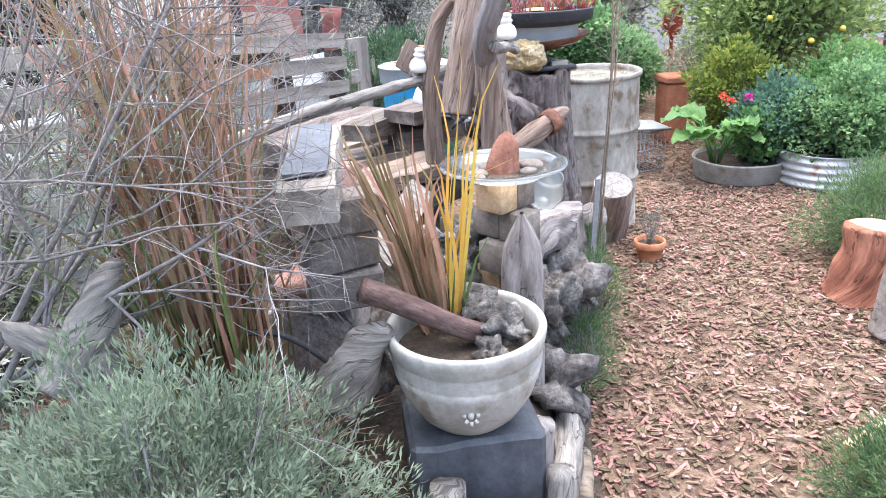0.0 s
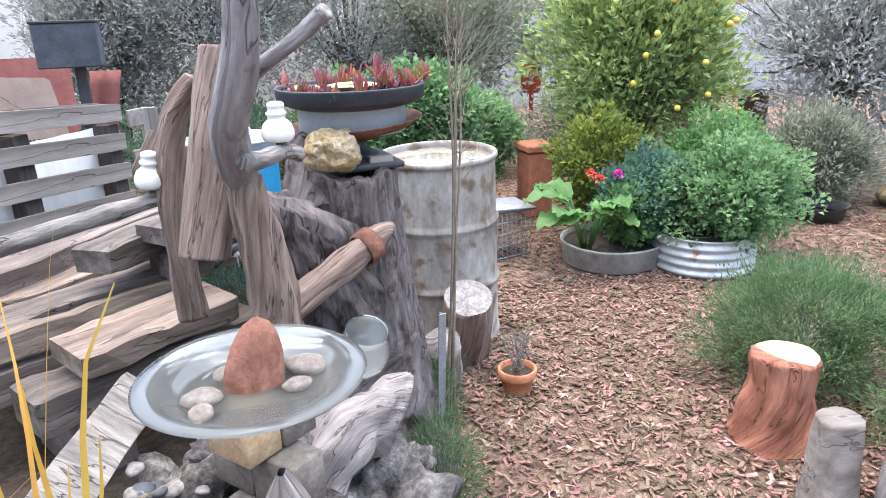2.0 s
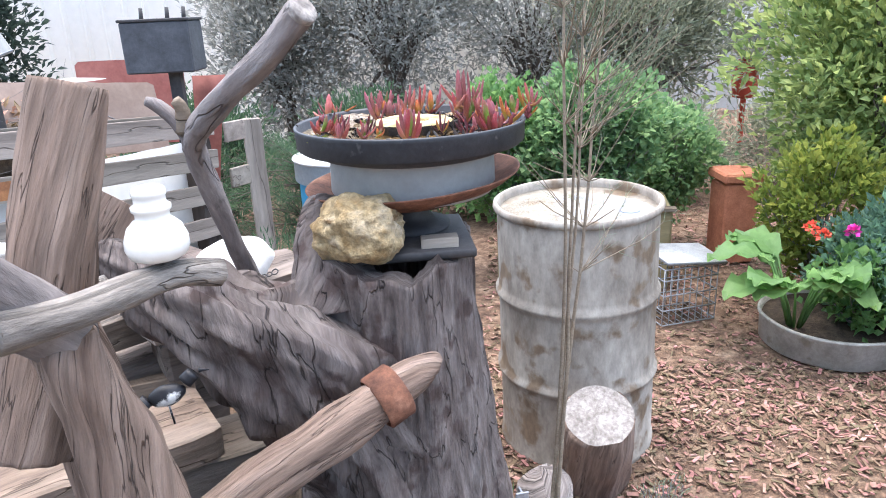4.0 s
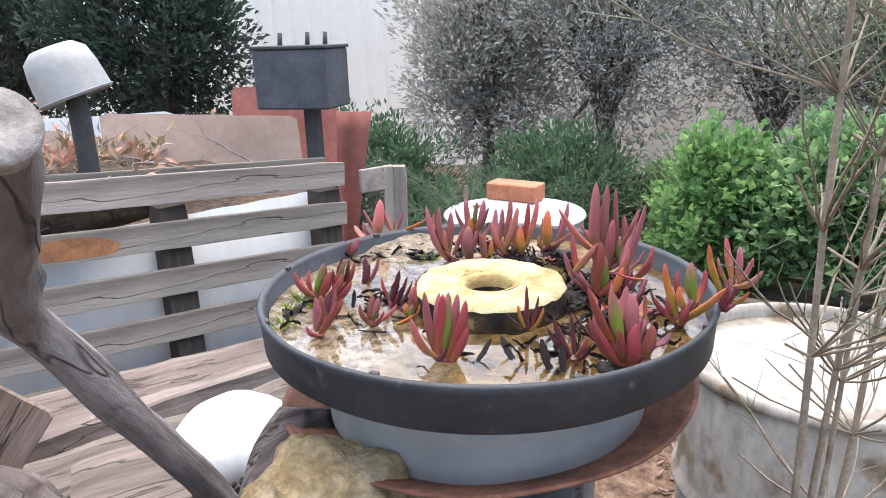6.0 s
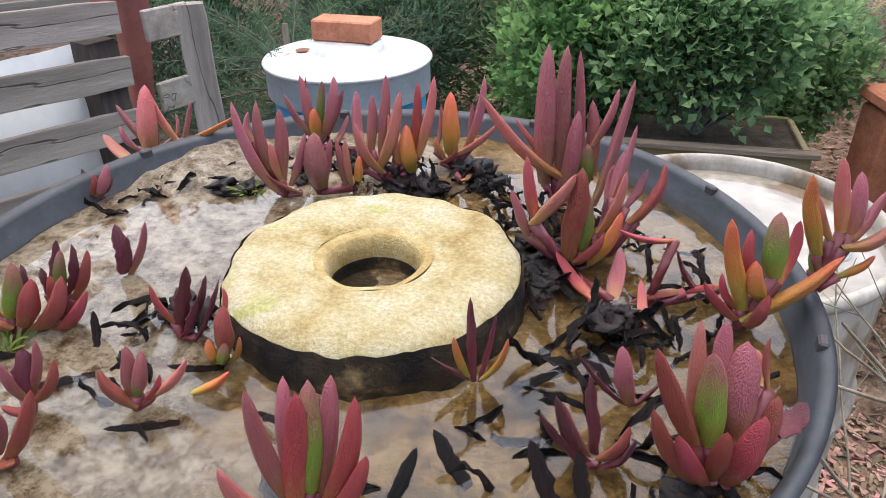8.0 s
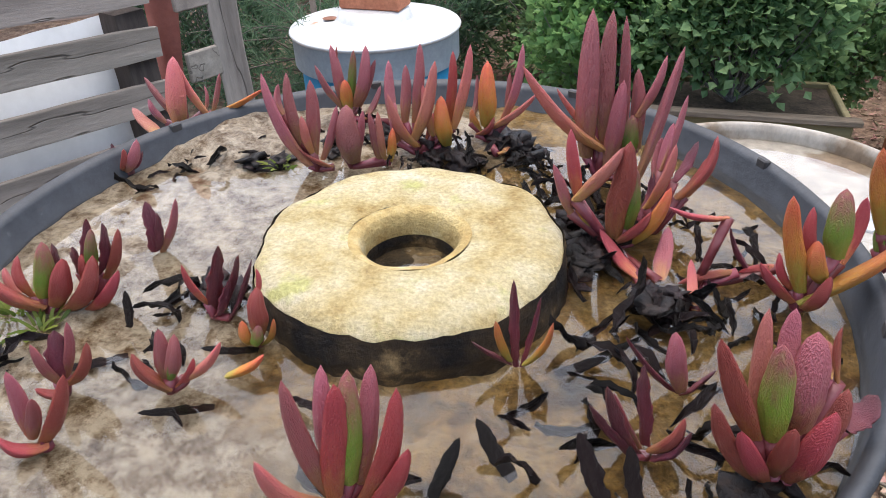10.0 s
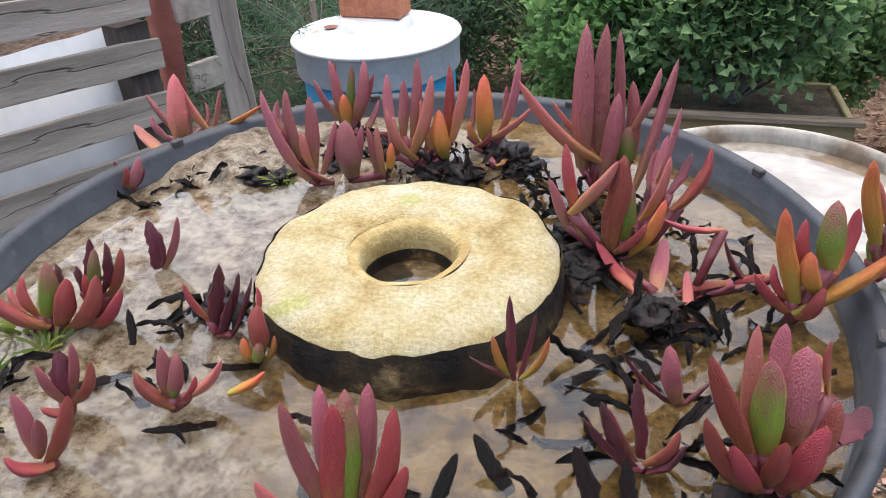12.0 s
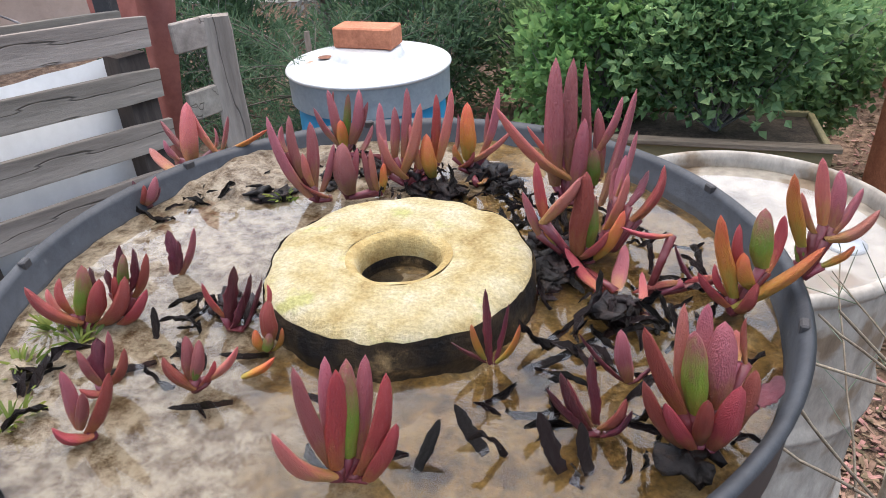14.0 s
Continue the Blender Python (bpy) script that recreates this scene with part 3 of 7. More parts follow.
def bush(name, label, category, at, radii, clumps, leaves, length, width, clump_r, leaf_mat, seed, lift=None, twig=M_TWIG, r0=0.006, share=0.4, group="", **kw):
    rng = random.Random(seed)
    c = Vector((0, 0, lift if lift is not None else radii[2] * 0.8))
    ob = thing(name, label, category, at, group=group)
    s, tips = crown(rng, c, radii, clumps, leaves, length, width, clump_r, **kw)
    part("stems", stems(rng, (0, 0, 0), tips, r0, share=share), twig, ob)
    part("foliage", s, leaf_mat, ob, smooth=False)
    return ob


def grow(rng, s, p, d, length, r, depth, kids=4, spread=0.7, gravity=0.0, seg=5, inside=None):
    """A branching twig."""
    p, d = Vector(p), Vector(d).normalized()
    pts, n = [p.copy()], 5
    for i in range(n):
        d = (d + rnd_dir(rng) * 0.2 + Vector((0, 0, gravity))).normalized()
        q = pts[-1] + d * (length / n)
        if inside and not inside(q):
            break
        pts.append(q)
    if len(pts) < 2:
        return
    n = len(pts) - 1
    s.tube(pts, [r * (1 - 0.65 * i / n) for i in range(n + 1)], seg if depth else 3, cap=False)
    if depth <= 0:
        return
    for i in range(kids):
        k = rng.randint(1, n)
        e = (d + rnd_dir(rng) * spread).normalized()
        grow(rng, s, pts[k], e, length * rng.uniform(0.45, 0.75), r * (1 - 0.65 * k / n) * 0.7, depth - 1, kids, spread, gravity, seg, inside)


# ---- ground ----
g = Soup()
N = 60
half = 60.0


def ground_z(x, y):
    near = max(0.0, 1 - math.hypot(x - 1.0, y - 3.5) / 9)
    return 0.02 * near * noise.noise((x * 1.3, y * 1.3, 0)) - 0.012


axis = [math.copysign(abs(i / N) ** 2.2, i) * half for i in range(-N, N + 1)]
for yy in axis:
    for xx in axis:
        g.v.append(Vector((xx + 1, yy + 3.5, ground_z(xx + 1, yy + 3.5))))
        g.uv.append((xx, yy))
W1 = 2 * N + 1
for j in range(2 * N):
    for i in range(2 * N):
        a = j * W1 + i
        g.f.append((a, a + 1, a + W1 + 1, a + W1))
solo("ground", g, M_SOIL, "brown bark-mulch ground of a cottage garden", "ground", kind="structure")


def chips(count, region, seed, zlift=0.004):
    """Loose chips lying on the ground, joined."""
    rng, s = random.Random(seed), Soup()
    x0, x1, y0, y1 = region
    for _ in range(count):
        x, y = rng.uniform(x0, x1), rng.uniform(y0, y1)
        le, wi, th = rng.uniform(0.012, 0.045), rng.uniform(0.006, 0.018), rng.uniform(0.002, 0.005)
        m = pose(x, y, ground_z(x, y) + zlift + rng.random() * 0.012, rng.gauss(0, 17), rng.gauss(0, 17), rng.uniform(0, 360))
        b = len(s.v)
        k = rng.uniform(0.3, 0.9)
        for px, py, pz in ((-1, -k, -1), (1, -1, -1), (1, k, -1), (-1, 1, -1), (-1, -k, 1), (1, -1, 1), (1, k, 1), (-1, 1, 1)):
            s.v.append(m @ Vector((px * le / 2, py * wi / 2, pz * th / 2)))
            s.uv.append((x, y))
        s.f += [(b + 4, b + 5, b + 6, b + 7), (b, b + 1, b + 5, b + 4), (b + 1, b + 2, b + 6, b + 5), (b + 2, b + 3, b + 7, b + 6), (b + 3, b, b + 4, b + 7)]
    return s


solo("wood_chips", chips(15000, (0.3, 2.6, 1.6, 5.2), 5), M_CHIP, "loose brown wood chips covering the garden path", "wood chips", kind="stuff", smooth=False)
solo("wood_chips", chips(9000, (0.6, 4.6, 4.6, 8.0), 6), M_CHIP, "loose brown wood chips around the tubs", "wood chips", kind="stuff", smooth=False)
solo("wood_chips", chips(5000, (-2.5, 0.4, 0.8, 4.0), 7), M_CHIP, "loose brown wood chips between the plants", "wood chips", kind="stuff", smooth=False)

# raised soil of the bed on the walk's left side
bed = Soup()
for j in range(31):
    for i in range(25):
        x, y = -1.3 + 1.9 * i / 24, 1.15 + 3.4 * j / 30
        edge = 0.42 + (y - 1.2) * 0.13
        k = max(0.0, min(1.0, (edge - x) / 0.25)) * max(0.0, min(1.0, (y - 1.15) / 0.3)) * max(0.0, min(1.0, (x + 1.3) / 0.5)) * max(0.0, min(1.0, (4.55 - y) / 0.5))
        bed.v.append(Vector((x, y, -0.03 + k * (0.30 + 0.08 * noise.noise((x * 3, y * 3, 1))))))
        bed.uv.append((x, y))
for j in range(30):
    for i in range(24):
        a = j * 25 + i
        bed.f.append((a, a + 1, a + 26, a + 25))
solo("garden_bed", bed, M_EARTH, "mounded dark soil of the rockery bed", "soil", kind="structure")

# ---- the old stump and what it carries ----
stump = thing("tree_stump", "large gnarled grey hollow tree stump", "tree stump", (0.6, 3.72, 0))
s = Soup()
SEG, LEV = 144, 90
cx, cy = 0.565, 3.72
for i in range(LEV + 1):
    u = i / LEV
    for k in range(SEG):
        a = 2 * math.pi * k / SEG
        ca, sa = math.cos(a), math.sin(a)
        top = 1.085 + 0.04 * noise.noise((ca * 2, sa * 2, 4)) + 0.03 * max(0, -ca) ** 2
        z = -0.03 + u * (top + 0.03)
        r = 0.245 + 0.15 * (1 - u) ** 2.2 + 0.05 * noise.noise((ca * 1.3, sa * 1.3, z * 1.2 + 2))
        r *= 1 - 0.16 * abs(noise.noise((ca * 3.4, sa * 3.4, z * 1.1))) + 0.05 * noise.noise((ca * 7, sa * 7, z * 5)) - 0.09 * abs(noise.noise((ca * 10, sa * 10, z * 2))) + 0.035 * noise.noise((ca * 14, sa * 14, z * 11)) + 0.02 * noise.noise((ca * 24, sa * 24, z * 22))
        s.v.append(Vector((cx + r * ca * (0.56 + 0.22 * (1 - u) if ca > 0 else 1), cy + r * sa, z)))
        s.uv.append((a * 0.27, z))
for i in range(LEV):
    for k in range(SEG):
        a, b = i * SEG + k, i * SEG + (k + 1) % SEG
        s.f.append((a, b, b + SEG, a + SEG))
for i, (kr, dz) in enumerate(((0.8, 0.0), (0.62, -0.02), (0.45, -0.12), (0.3, -0.22), (0.05, -0.25))):
    for k in range(SEG):
        p = s.v[LEV * SEG + k]
        s.v.append(Vector((cx + (p.x - cx) * kr, cy + (p.y - cy) * kr, p.z + dz + 0.012 * noise.noise((k * 0.4, i, 3)))))
        s.uv.append((k * 0.02, 1.1 + i * 0.05))
    o = (LEV + i) * SEG
    for k in range(SEG):
        a, b = o + k, o + (k + 1) % SEG
        s.f.append((a, b, b + SEG, a + SEG))
part("trunk", s, M_STUMP, stump, world_space=True)
s = Soup().limb([(0.52, 3.62, 0.62), (0.38, 3.53, 0.86), (0.24, 3.48, 0.98), (0.10, 3.46, 1.08), (0.0, 3.46, 1.15)], [0.19, 0.155, 0.115, 0.08, 0.04], 56, 0.012, 0.42, 3, 0.4)
part("root_arm", s, M_STUMP, stump, world_space=True)
s = Soup().limb([(0.42, 3.58, 0.98), (0.395, 3.63, 1.12), (0.385, 3.67, 1.20)], [0.09, 0.065, 0.03], 36, 0.012, 0.4, 5, 0.3)
part("root_knob", s, M_STUMP, stump, world_space=True)
s = Soup().limb([(0.50, 3.50, 0.55), (0.40, 3.40, 0.34), (0.30, 3.30, 0.24), (0.22, 3.2, 0.2)], [0.19, 0.15, 0.10, 0.04], 24, 0.025, 0.35, 8, 0.3)
part("root_spur", s, M_STUMP, stump, world_space=True)
s = Soup().limb([(0.58, 3.58, 0.5), (0.62, 3.50, 0.22), (0.68, 3.44, 0.0)], [0.15, 0.12, 0.06], 22, 0.025, 0.3, 9, 0.3)
part("root_spur", s, M_STUMP, stump, world_space=True)

plate = Soup().box((0.27, 0.26, 0.02), pose(0, 0, 0), 0.004)
solo("board", plate, M_BLACKIRON, "flat black board lying on the stump top", "board", (0.55, 3.70, 1.098), 12)
solo("support_stone", rock(0.086, (1.02, 0.86, 0.80), 17, 0.28, 5), M_SANDSTONE, "rough yellow sandstone propping the wheel basin", "stone", (0.482, 3.578, 1.160))
solo("wood_block", plank(0.075, 0.035, 0.02, 3), M_GREYWOOD, "small grey wood block on the stump", "wood block", (0.632, 3.62, 1.117), 10, smooth=False)

# ---- water basin made from a wheel ----
BX, BY = 0.563, 3.777
basin = thing("water_basin", "grey steel wheel basin filled with water and succulents", "water basin", (BX, BY, 0))
basin.matrix_basis = basin.matrix_basis @ Matrix.Diagonal((0.98, 0.98, 1, 1))
part("rim", Soup().lathe([(0.225, 1.287), (0.240, 1.290), (0.2475, 1.296), (0.249, 1.330), (0.2515, 1.337), (0.248, 1.340), (0.243, 1.335), (0.2405, 1.300), (0.225, 1.297)], 96), M_STEEL, basin)
part("floor", Soup().lathe([(0.2405, 1.299), (0.0005, 1.292)], 64), M_STEEL, basin)
part("wheel_hub", Soup().lathe([(0.178, 1.285), (0.182, 1.272), (0.178, 1.268), (0.181, 1.264), (0.183, 1.20), (0.177, 1.188), (0.15, 1.182)], 64), M_DRUMGREY, basin, "pale grey wheel drum")
part("tapered_collar", Soup().lathe([(0.236, 1.291), (0.21, 1.279), (0.186, 1.272)], 64), M_BLACKIRON, basin)
part("plough_disc", Soup().lathe([(0.03, 1.158), (0.11, 1.162), (0.17, 1.176), (0.215, 1.197), (0.240, 1.214), (0.242, 1.218), (0.236, 1.217), (0.16, 1.183), (0.05, 1.168)], 64, (0.0, 0.0, 0), 0.02), M_RUST, basin, "rusty concave iron disc").matrix_basis = pose(0.0, 0.012, 0) @ Matrix.Translation((0, 0, 1.19)) @ pose(0, 0, 0, 0, -4, 0) @ Matrix.Translation((0, 0, -1.19))
part("pedestal", Soup().lathe([(0.05, 1.162), (0.045, 1.14), (0.06, 1.125), (0.09, 1.118), (0.09, 1.110)], 24, (-0.01, -0.02, 0)), M_BLACKIRON, basin)
for k in range(9):
    a = k * 0.698 + 0.5
    part("rim_notch", Soup().box((0.005, 0.009, 0.010), pose(0.2455, 0, 1.336), 0.002), M_BLACKIRON, basin, smooth=False).matrix_basis = pose(0, 0, 0, 0, 0, math.degrees(a))

# sediment, humped above the water in places
s = Soup()
RN, AN = 90, 240
for i in range(RN + 1):
    r = 0.2352 * i / RN
    for k in range(AN):
        a = 2 * math.pi * k / AN
        x, y = r * math.cos(a), r * math.sin(a)
        z = 1.3085 + 0.007 * noise.noise((x * 12 + 3, y * 12, 1)) + 0.006 * noise.noise((x * 28, y * 28, 5)) + 0.003 * noise.noise((x * 75, y * 75, 2)) + 0.0012 * noise.noise((x * 190, y * 190, 2))
        z += 0.011 * max(0, min(1, (-x - 0.05) / 0.12)) + 0.014 * max(0, min(1, (y - 0.10) / 0.07)) * max(0, min(1, (0.13 - x) / 0.05)) - 0.004 * max(0, min(1, (x - 0.05) / 0.1))
        s.v.append(Vector((x, y, max(z, 1.3005))))
        s.uv.append((x, y))
for i in range(RN):
    for k in range(AN):
        a, b = i * AN + k, i * AN + (k + 1) % AN
        s.f.append((a, b, b + AN, a + AN))
solo("sediment", s, M_SEDIMENT, "wet tan and ochre sediment lying in the basin", "sediment", (BX, BY, 0))
WATER = 1.3195
w = solo("basin_water", Soup().disc(0.2355, 0, 96), M_WATER, "shallow still water in the steel basin", "water", (BX, BY, WATER), smooth=False)
w.visible_shadow = False

# the round stone with a hole
mill = thing("stone_disc", "round cream sandstone disc with a central hole", "stone disc", (0.570, 3.774, 1.3), rz=0)
s, si = Soup(), Soup()
AN = 120
rings = [(0.026, -0.008), (0.0262, 0.030), (0.0275, 0.0365), (0.030, 0.0386), (0.034, 0.0394), (0.045, 0.0406), (0.06, 0.0418), (0.073, 0.041), (0.081, 0.0395), (0.0845, 0.0355)]
def mill_r(r, a, z):
    k = (r / 0.088) ** 2
    return r * (1 + k * (0.05 * noise.noise((math.cos(a) * 2.2, math.sin(a) * 2.2, 1)) + 0.02 * noise.noise((math.cos(a) * 5, math.sin(a) * 6, 1)) + 0.01 * noise.noise((math.cos(a) * 16, math.sin(a) * 16, z * 60))))
for r, z in rings[4:]:
    for k in range(AN):
        a = 2 * math.pi * k / AN
        q = mill_r(r, a, z)
        x, y = q * math.cos(a), q * math.sin(a)
        s.v.append(Vector((x, y, z + 0.0012 * noise.noise((x * 60, y * 60, 1)) + 0.002 * noise.noise((x * 15, y * 15, 8)))))
        s.uv.append((x, y))
for i in range(len(rings) - 5):
    for k in range(AN):
        a, b = i * AN + k, i * AN + (k + 1) % AN
        s.f.append((a, b, b + AN, a + AN))
part("worn_top", s, M_MILL, mill)
part("stained_ring", Soup().lathe([(r, z + 0.0004) for r, z in rings[:5]], 80, wob=0.04), M_MILLRING, mill, "ochre-stained ring round the hole")
for r, z in [(0.0848, 0.0365), (0.0865, 0.029), (0.0875, 0.014), (0.0885, -0.004)]:
    for k in range(AN):
        a = 2 * math.pi * k / AN
        q = mill_r(r, a, z) * (1 + 0.012 * noise.noise((k * 0.9, z * 90, 2)))
        si.v.append(Vector((q * math.cos(a), q * math.sin(a), z + (0.003 * noise.noise((k * 0.35, 7, z)) if z > 0.03 else 0))))
        si.uv.append((k * 0.005, z))
for i in range(3):
    for k in range(AN):
        a, b = i * AN + k, i * AN + (k + 1) % AN
        si.f.append((a, b, b + AN, a + AN))
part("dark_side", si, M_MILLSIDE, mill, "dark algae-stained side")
part("hole_floor", Soup().lathe([(0.0258, 0.011), (0.012, 0.009), (0.0005, 0.008)], 40), M_MILLSIDE, mill)
part("hole_lining", Soup().lathe([(0.0256, 0.0), (0.0257, 0.024)], 40, wob=0.03), M_MILLSIDE, mill)


# ---- barrel ----
barrel = thing("steel_drum", "grey paint-stained steel drum with rolled ribs", "drum", (1.012, 4.68, 0), tilt=(0.5, -0.8))
prof = [(0.283, -0.02), (0.286, 0.0), (0.286, 0.012), (0.280, 0.02)]
for zc in (0.30, 0.60):
    prof += [(0.280, zc - 0.035), (0.283, zc - 0.016), (0.2925, zc - 0.005), (0.2925, zc + 0.005), (0.283, zc + 0.016), (0.280, zc + 0.035)]
prof += [(0.280, 0.895)]
part("shell", Soup().lathe(prof, 72, wob=0.006), M_BARREL, barrel)
part("top_rim", Soup().lathe([(0.280, 0.893), (0.290, 0.897), (0.294, 0.908), (0.291, 0.92), (0.284, 0.924), (0.276, 0.92), (0.273, 0.905), (0.272, 0.87)], 72), M_BARREL, barrel)
part("lid", Soup().lathe([(0.273, 0.882), (0.0005, 0.878)], 48), M_BARREL, barrel)
w = part("rain_water", Soup().disc(0.272, 0.893, 64), M_WATER, barrel, "rain water standing on the lid", smooth=False)
w.visible_shadow = False
part("bung", Soup().lathe([(0.035, 0.88), (0.035, 0.892), (0.028, 0.894), (0.0005, 0.894)], 20, (0.17, -0.06, 0)), M_WIRE, barrel)

# ---- pallet box with sheets ----
pd = Vector((0.43, 0.90, 0)).normalized()
SLOPE = 0.075
pn = Vector((pd.y, -pd.x, 0))
P_END = Vector((-0.515, 5.22, 0))
pallet = thing("pallet_wall", "weathered grey timber pallet standing on edge", "pallet", (-1.1, 3.75, 0))
for i, zc in enumerate((1.130, 0.985, 0.835, 0.685, 0.53, 0.37)):
    ln = 2.7
    wdt = (0.088, 0.085, 0.085, 0.085, 0.09, 0.09)[i]
    m = Matrix.Translation(P_END - pd * (ln / 2) + Vector((0, 0, zc + SLOPE * ln / 2))) @ rot_to(pd - Vector((0, 0, SLOPE))) @ pose(0, 0, 0, 90)
    part("slat", plank(ln, wdt, 0.02, i, 0.002), M_GREYWOOD, pallet, smooth=False).matrix_basis = Matrix.Translation((1.1, -3.75, 0)) @ m
pp = Soup()
pp.v = [Vector((x, y, 0.0)) for x, y in ((-0.12, -0.02), (-0.07, -0.032), (0.05, -0.034), (0.12, -0.028), (0.13, 0.0), (0.09, 0.018), (0.03, 0.03), (-0.05, 0.028), (-0.10, 0.012))]
pp.uv, pp.f = [(0, 0)] * 9, [tuple(range(9))]
c = P_END - pd * 0.92 + pn * 0.0115 + Vector((1.1, -3.75, 0.985 + SLOPE * 0.92))
ob = part("paint_patch", pp, mat("orange_brown_stain", [(0.35, (0.20, 0.09, 0.045)), (0.65, (0.38, 0.17, 0.07))], 12, 0.8, 0.4, 60), pallet, "orange-brown worn paint patch", smooth=False)
ob.matrix_basis = Matrix.Translation(c) @ rot_to(pd - Vector((0, 0, SLOPE))) @ pose(0, 0, 0, 90)
for d in (0.06, 0.62, 1.25, 1.95, 2.6):
    c = P_END - pd * d - pn * 0.055
    hh = 1.07 + SLOPE * d
    part("bearer", plank(hh, 0.085, 0.09, 30 + int(d * 10)), M_DARKPOST, pallet, smooth=False).matrix_basis = Matrix.Translation(c + Vector((1.1, -3.75, hh / 2))) @ rot_to(pd) @ pose(0, 0, 0, 0, 90, 0)
m = Matrix.Translation(P_END - pd * 1.35 - pn * 0.125 + Vector((1.1, -3.75, 1.13 + SLOPE * 1.35))) @ rot_to(pd - Vector((0, 0, SLOPE))) @ pose(0, 0, 0, 90)
part("back_slat", plank(2.7, 0.09, 0.02, 21), M_GREYWOOD, pallet, smooth=False).matrix_basis = m
# pale sheet lining
sh = Soup()
for j, z in enumerate((0.02, 1.06)):
    for k in range(81):
        p = P_END - pd * (0.05 + 2.6 * k / 80) - pn * (0.115 + 0.006 * math.sin(k * 1.2))
        sh.v.append(p + Vector((0, 0, z)))
        sh.uv.append((k * 0.03, z))
for k in range(80):
    sh.f.append((k, k + 1, k + 82, k + 81))
ob = solo("sheet", sh, M_CORRUGATED, "pale grey corrugated sheet lining the pallet", "metal sheet", smooth=True)
ob.modifiers.new("thickness", "SOLIDIFY").thickness = 0.003

e_post = thing("end_pallet", "weathered grey pallet end beside the fence", "pallet", (-0.44, 5.45, 0))
for dx, hh in ((0.0, 1.12),):
    part("post", plank(hh, 0.05, 0.085, 40), M_GREYWOOD, e_post, smooth=False).matrix_basis = pose(0.01 + dx * 0.6, dx, hh / 2, 0, 90, 25)
for zc in (1.08, 0.87, 0.5):
    part("slat", Soup().box((0.15, 0.018, 0.09), pose(-0.475, 5.385, zc, 0, 0, 63), 0.004), M_GREYWOOD, e_post, world_space=True, smooth=False)

# timbers stacked between the pallet and the stump
for i, (ax, ay, az, bx, by, bz, wd, th, mt) in enumerate((
        (-0.29, 3.29, 0.69, 0.09, 3.61, 0.70, 0.20, 0.07, M_TANWOOD), (-0.56, 3.42, 0.68, -0.04, 3.80, 0.69, 0.07, 0.07, M_TANWOOD), (-0.64, 3.56, 0.67, -0.12, 3.93, 0.69, 0.15, 0.08, M_OLDTIMBER),
        (-0.66, 3.72, 0.68, -0.21, 4.08, 0.70, 0.16, 0.09, M_TANWOOD), (-0.74, 3.72, 0.76, -0.28, 4.46, 0.765, 0.19, 0.11, M_OLDTIMBER), (-0.10, 3.70, 0.90, 0.20, 4.06, 0.915, 0.20, 0.06, M_OLDTIMBER), (-0.30, 3.68, 0.84, 0.02, 4.20, 0.85, 0.17, 0.08, M_OLDTIMBER),
        (-0.40, 3.24, 0.57, 0.16, 3.72, 0.57, 0.18, 0.11, M_OLDTIMBER), (-0.66, 3.40, 0.56, -0.02, 3.90, 0.56, 0.18, 0.11, M_OLDTIMBER), (-0.70, 3.66, 0.56, -0.14, 4.14, 0.57, 0.18, 0.11, M_TANWOOD), (-0.78, 3.86, 0.60, -0.24, 4.36, 0.60, 0.20, 0.14, M_OLDTIMBER), (-0.12, 3.80, 0.77, 0.16, 4.02, 0.78, 0.18, 0.10, M_OLDTIMBER))):
    timber("timber", (ax, ay, az), (bx, by, bz), wd, th, mt, "split weathered hardwood timber in a stack" if mt == M_OLDTIMBER else "split tan hardwood timber in a stack", "timber", i, (4, -6, 3, -4, 5, 2, -3, 0, 0, 0, 0, 0)[i], "stacked timbers", 0.014)
for x, y in ((-0.36, 3.50), (-0.10, 3.84), (-0.55, 3.95)):
    solo("support_block", Soup().box((0.34, 0.16, 0.51), pose(x, y, 0.25, 0, 0, -50), 0.01), M_GREYBRICK, "dark block holding up the timber stack", "block", smooth=False, world_space=True)

# ---- blue drum with a lid and brick ----
DX, DY = -0.062, 5.80
bd = thing("blue_drum", "blue plastic drum topped by a galvanised lid", "drum", (DX, DY, 0))
part("body", Soup().lathe([(0.25, 0.0), (0.262, 0.02), (0.268, 0.4), (0.268, 0.72), (0.262, 0.80)], 56), M_BLUE, bd)
part("lid_skirt", Soup().lathe([(0.285, 0.765), (0.287, 0.77), (0.287, 0.862), (0.292, 0.868)], 64), M_SKIRT, bd)
part("lid_top", Soup().lathe([(0.292, 0.868), (0.296, 0.874), (0.292, 0.88), (0.20, 0.892), (0.14, 0.896), (0.128, 0.905), (0.122, 0.93), (0.10, 0.936), (0.0005, 0.937)], 64), M_GALV, bd)
part("rust_stain", Soup().disc(0.026, 0.9005, 18, (-0.155, -0.02, 0)), M_RUST, bd, "orange rust stain on the lid", smooth=False)
solo("brick", Soup().box((0.22, 0.105, 0.07), None, 0.005), M_BRICK, "red brick lying on the drum lid", "brick", (DX + 0.005, DY + 0.0, 0.972), -8, smooth=False)

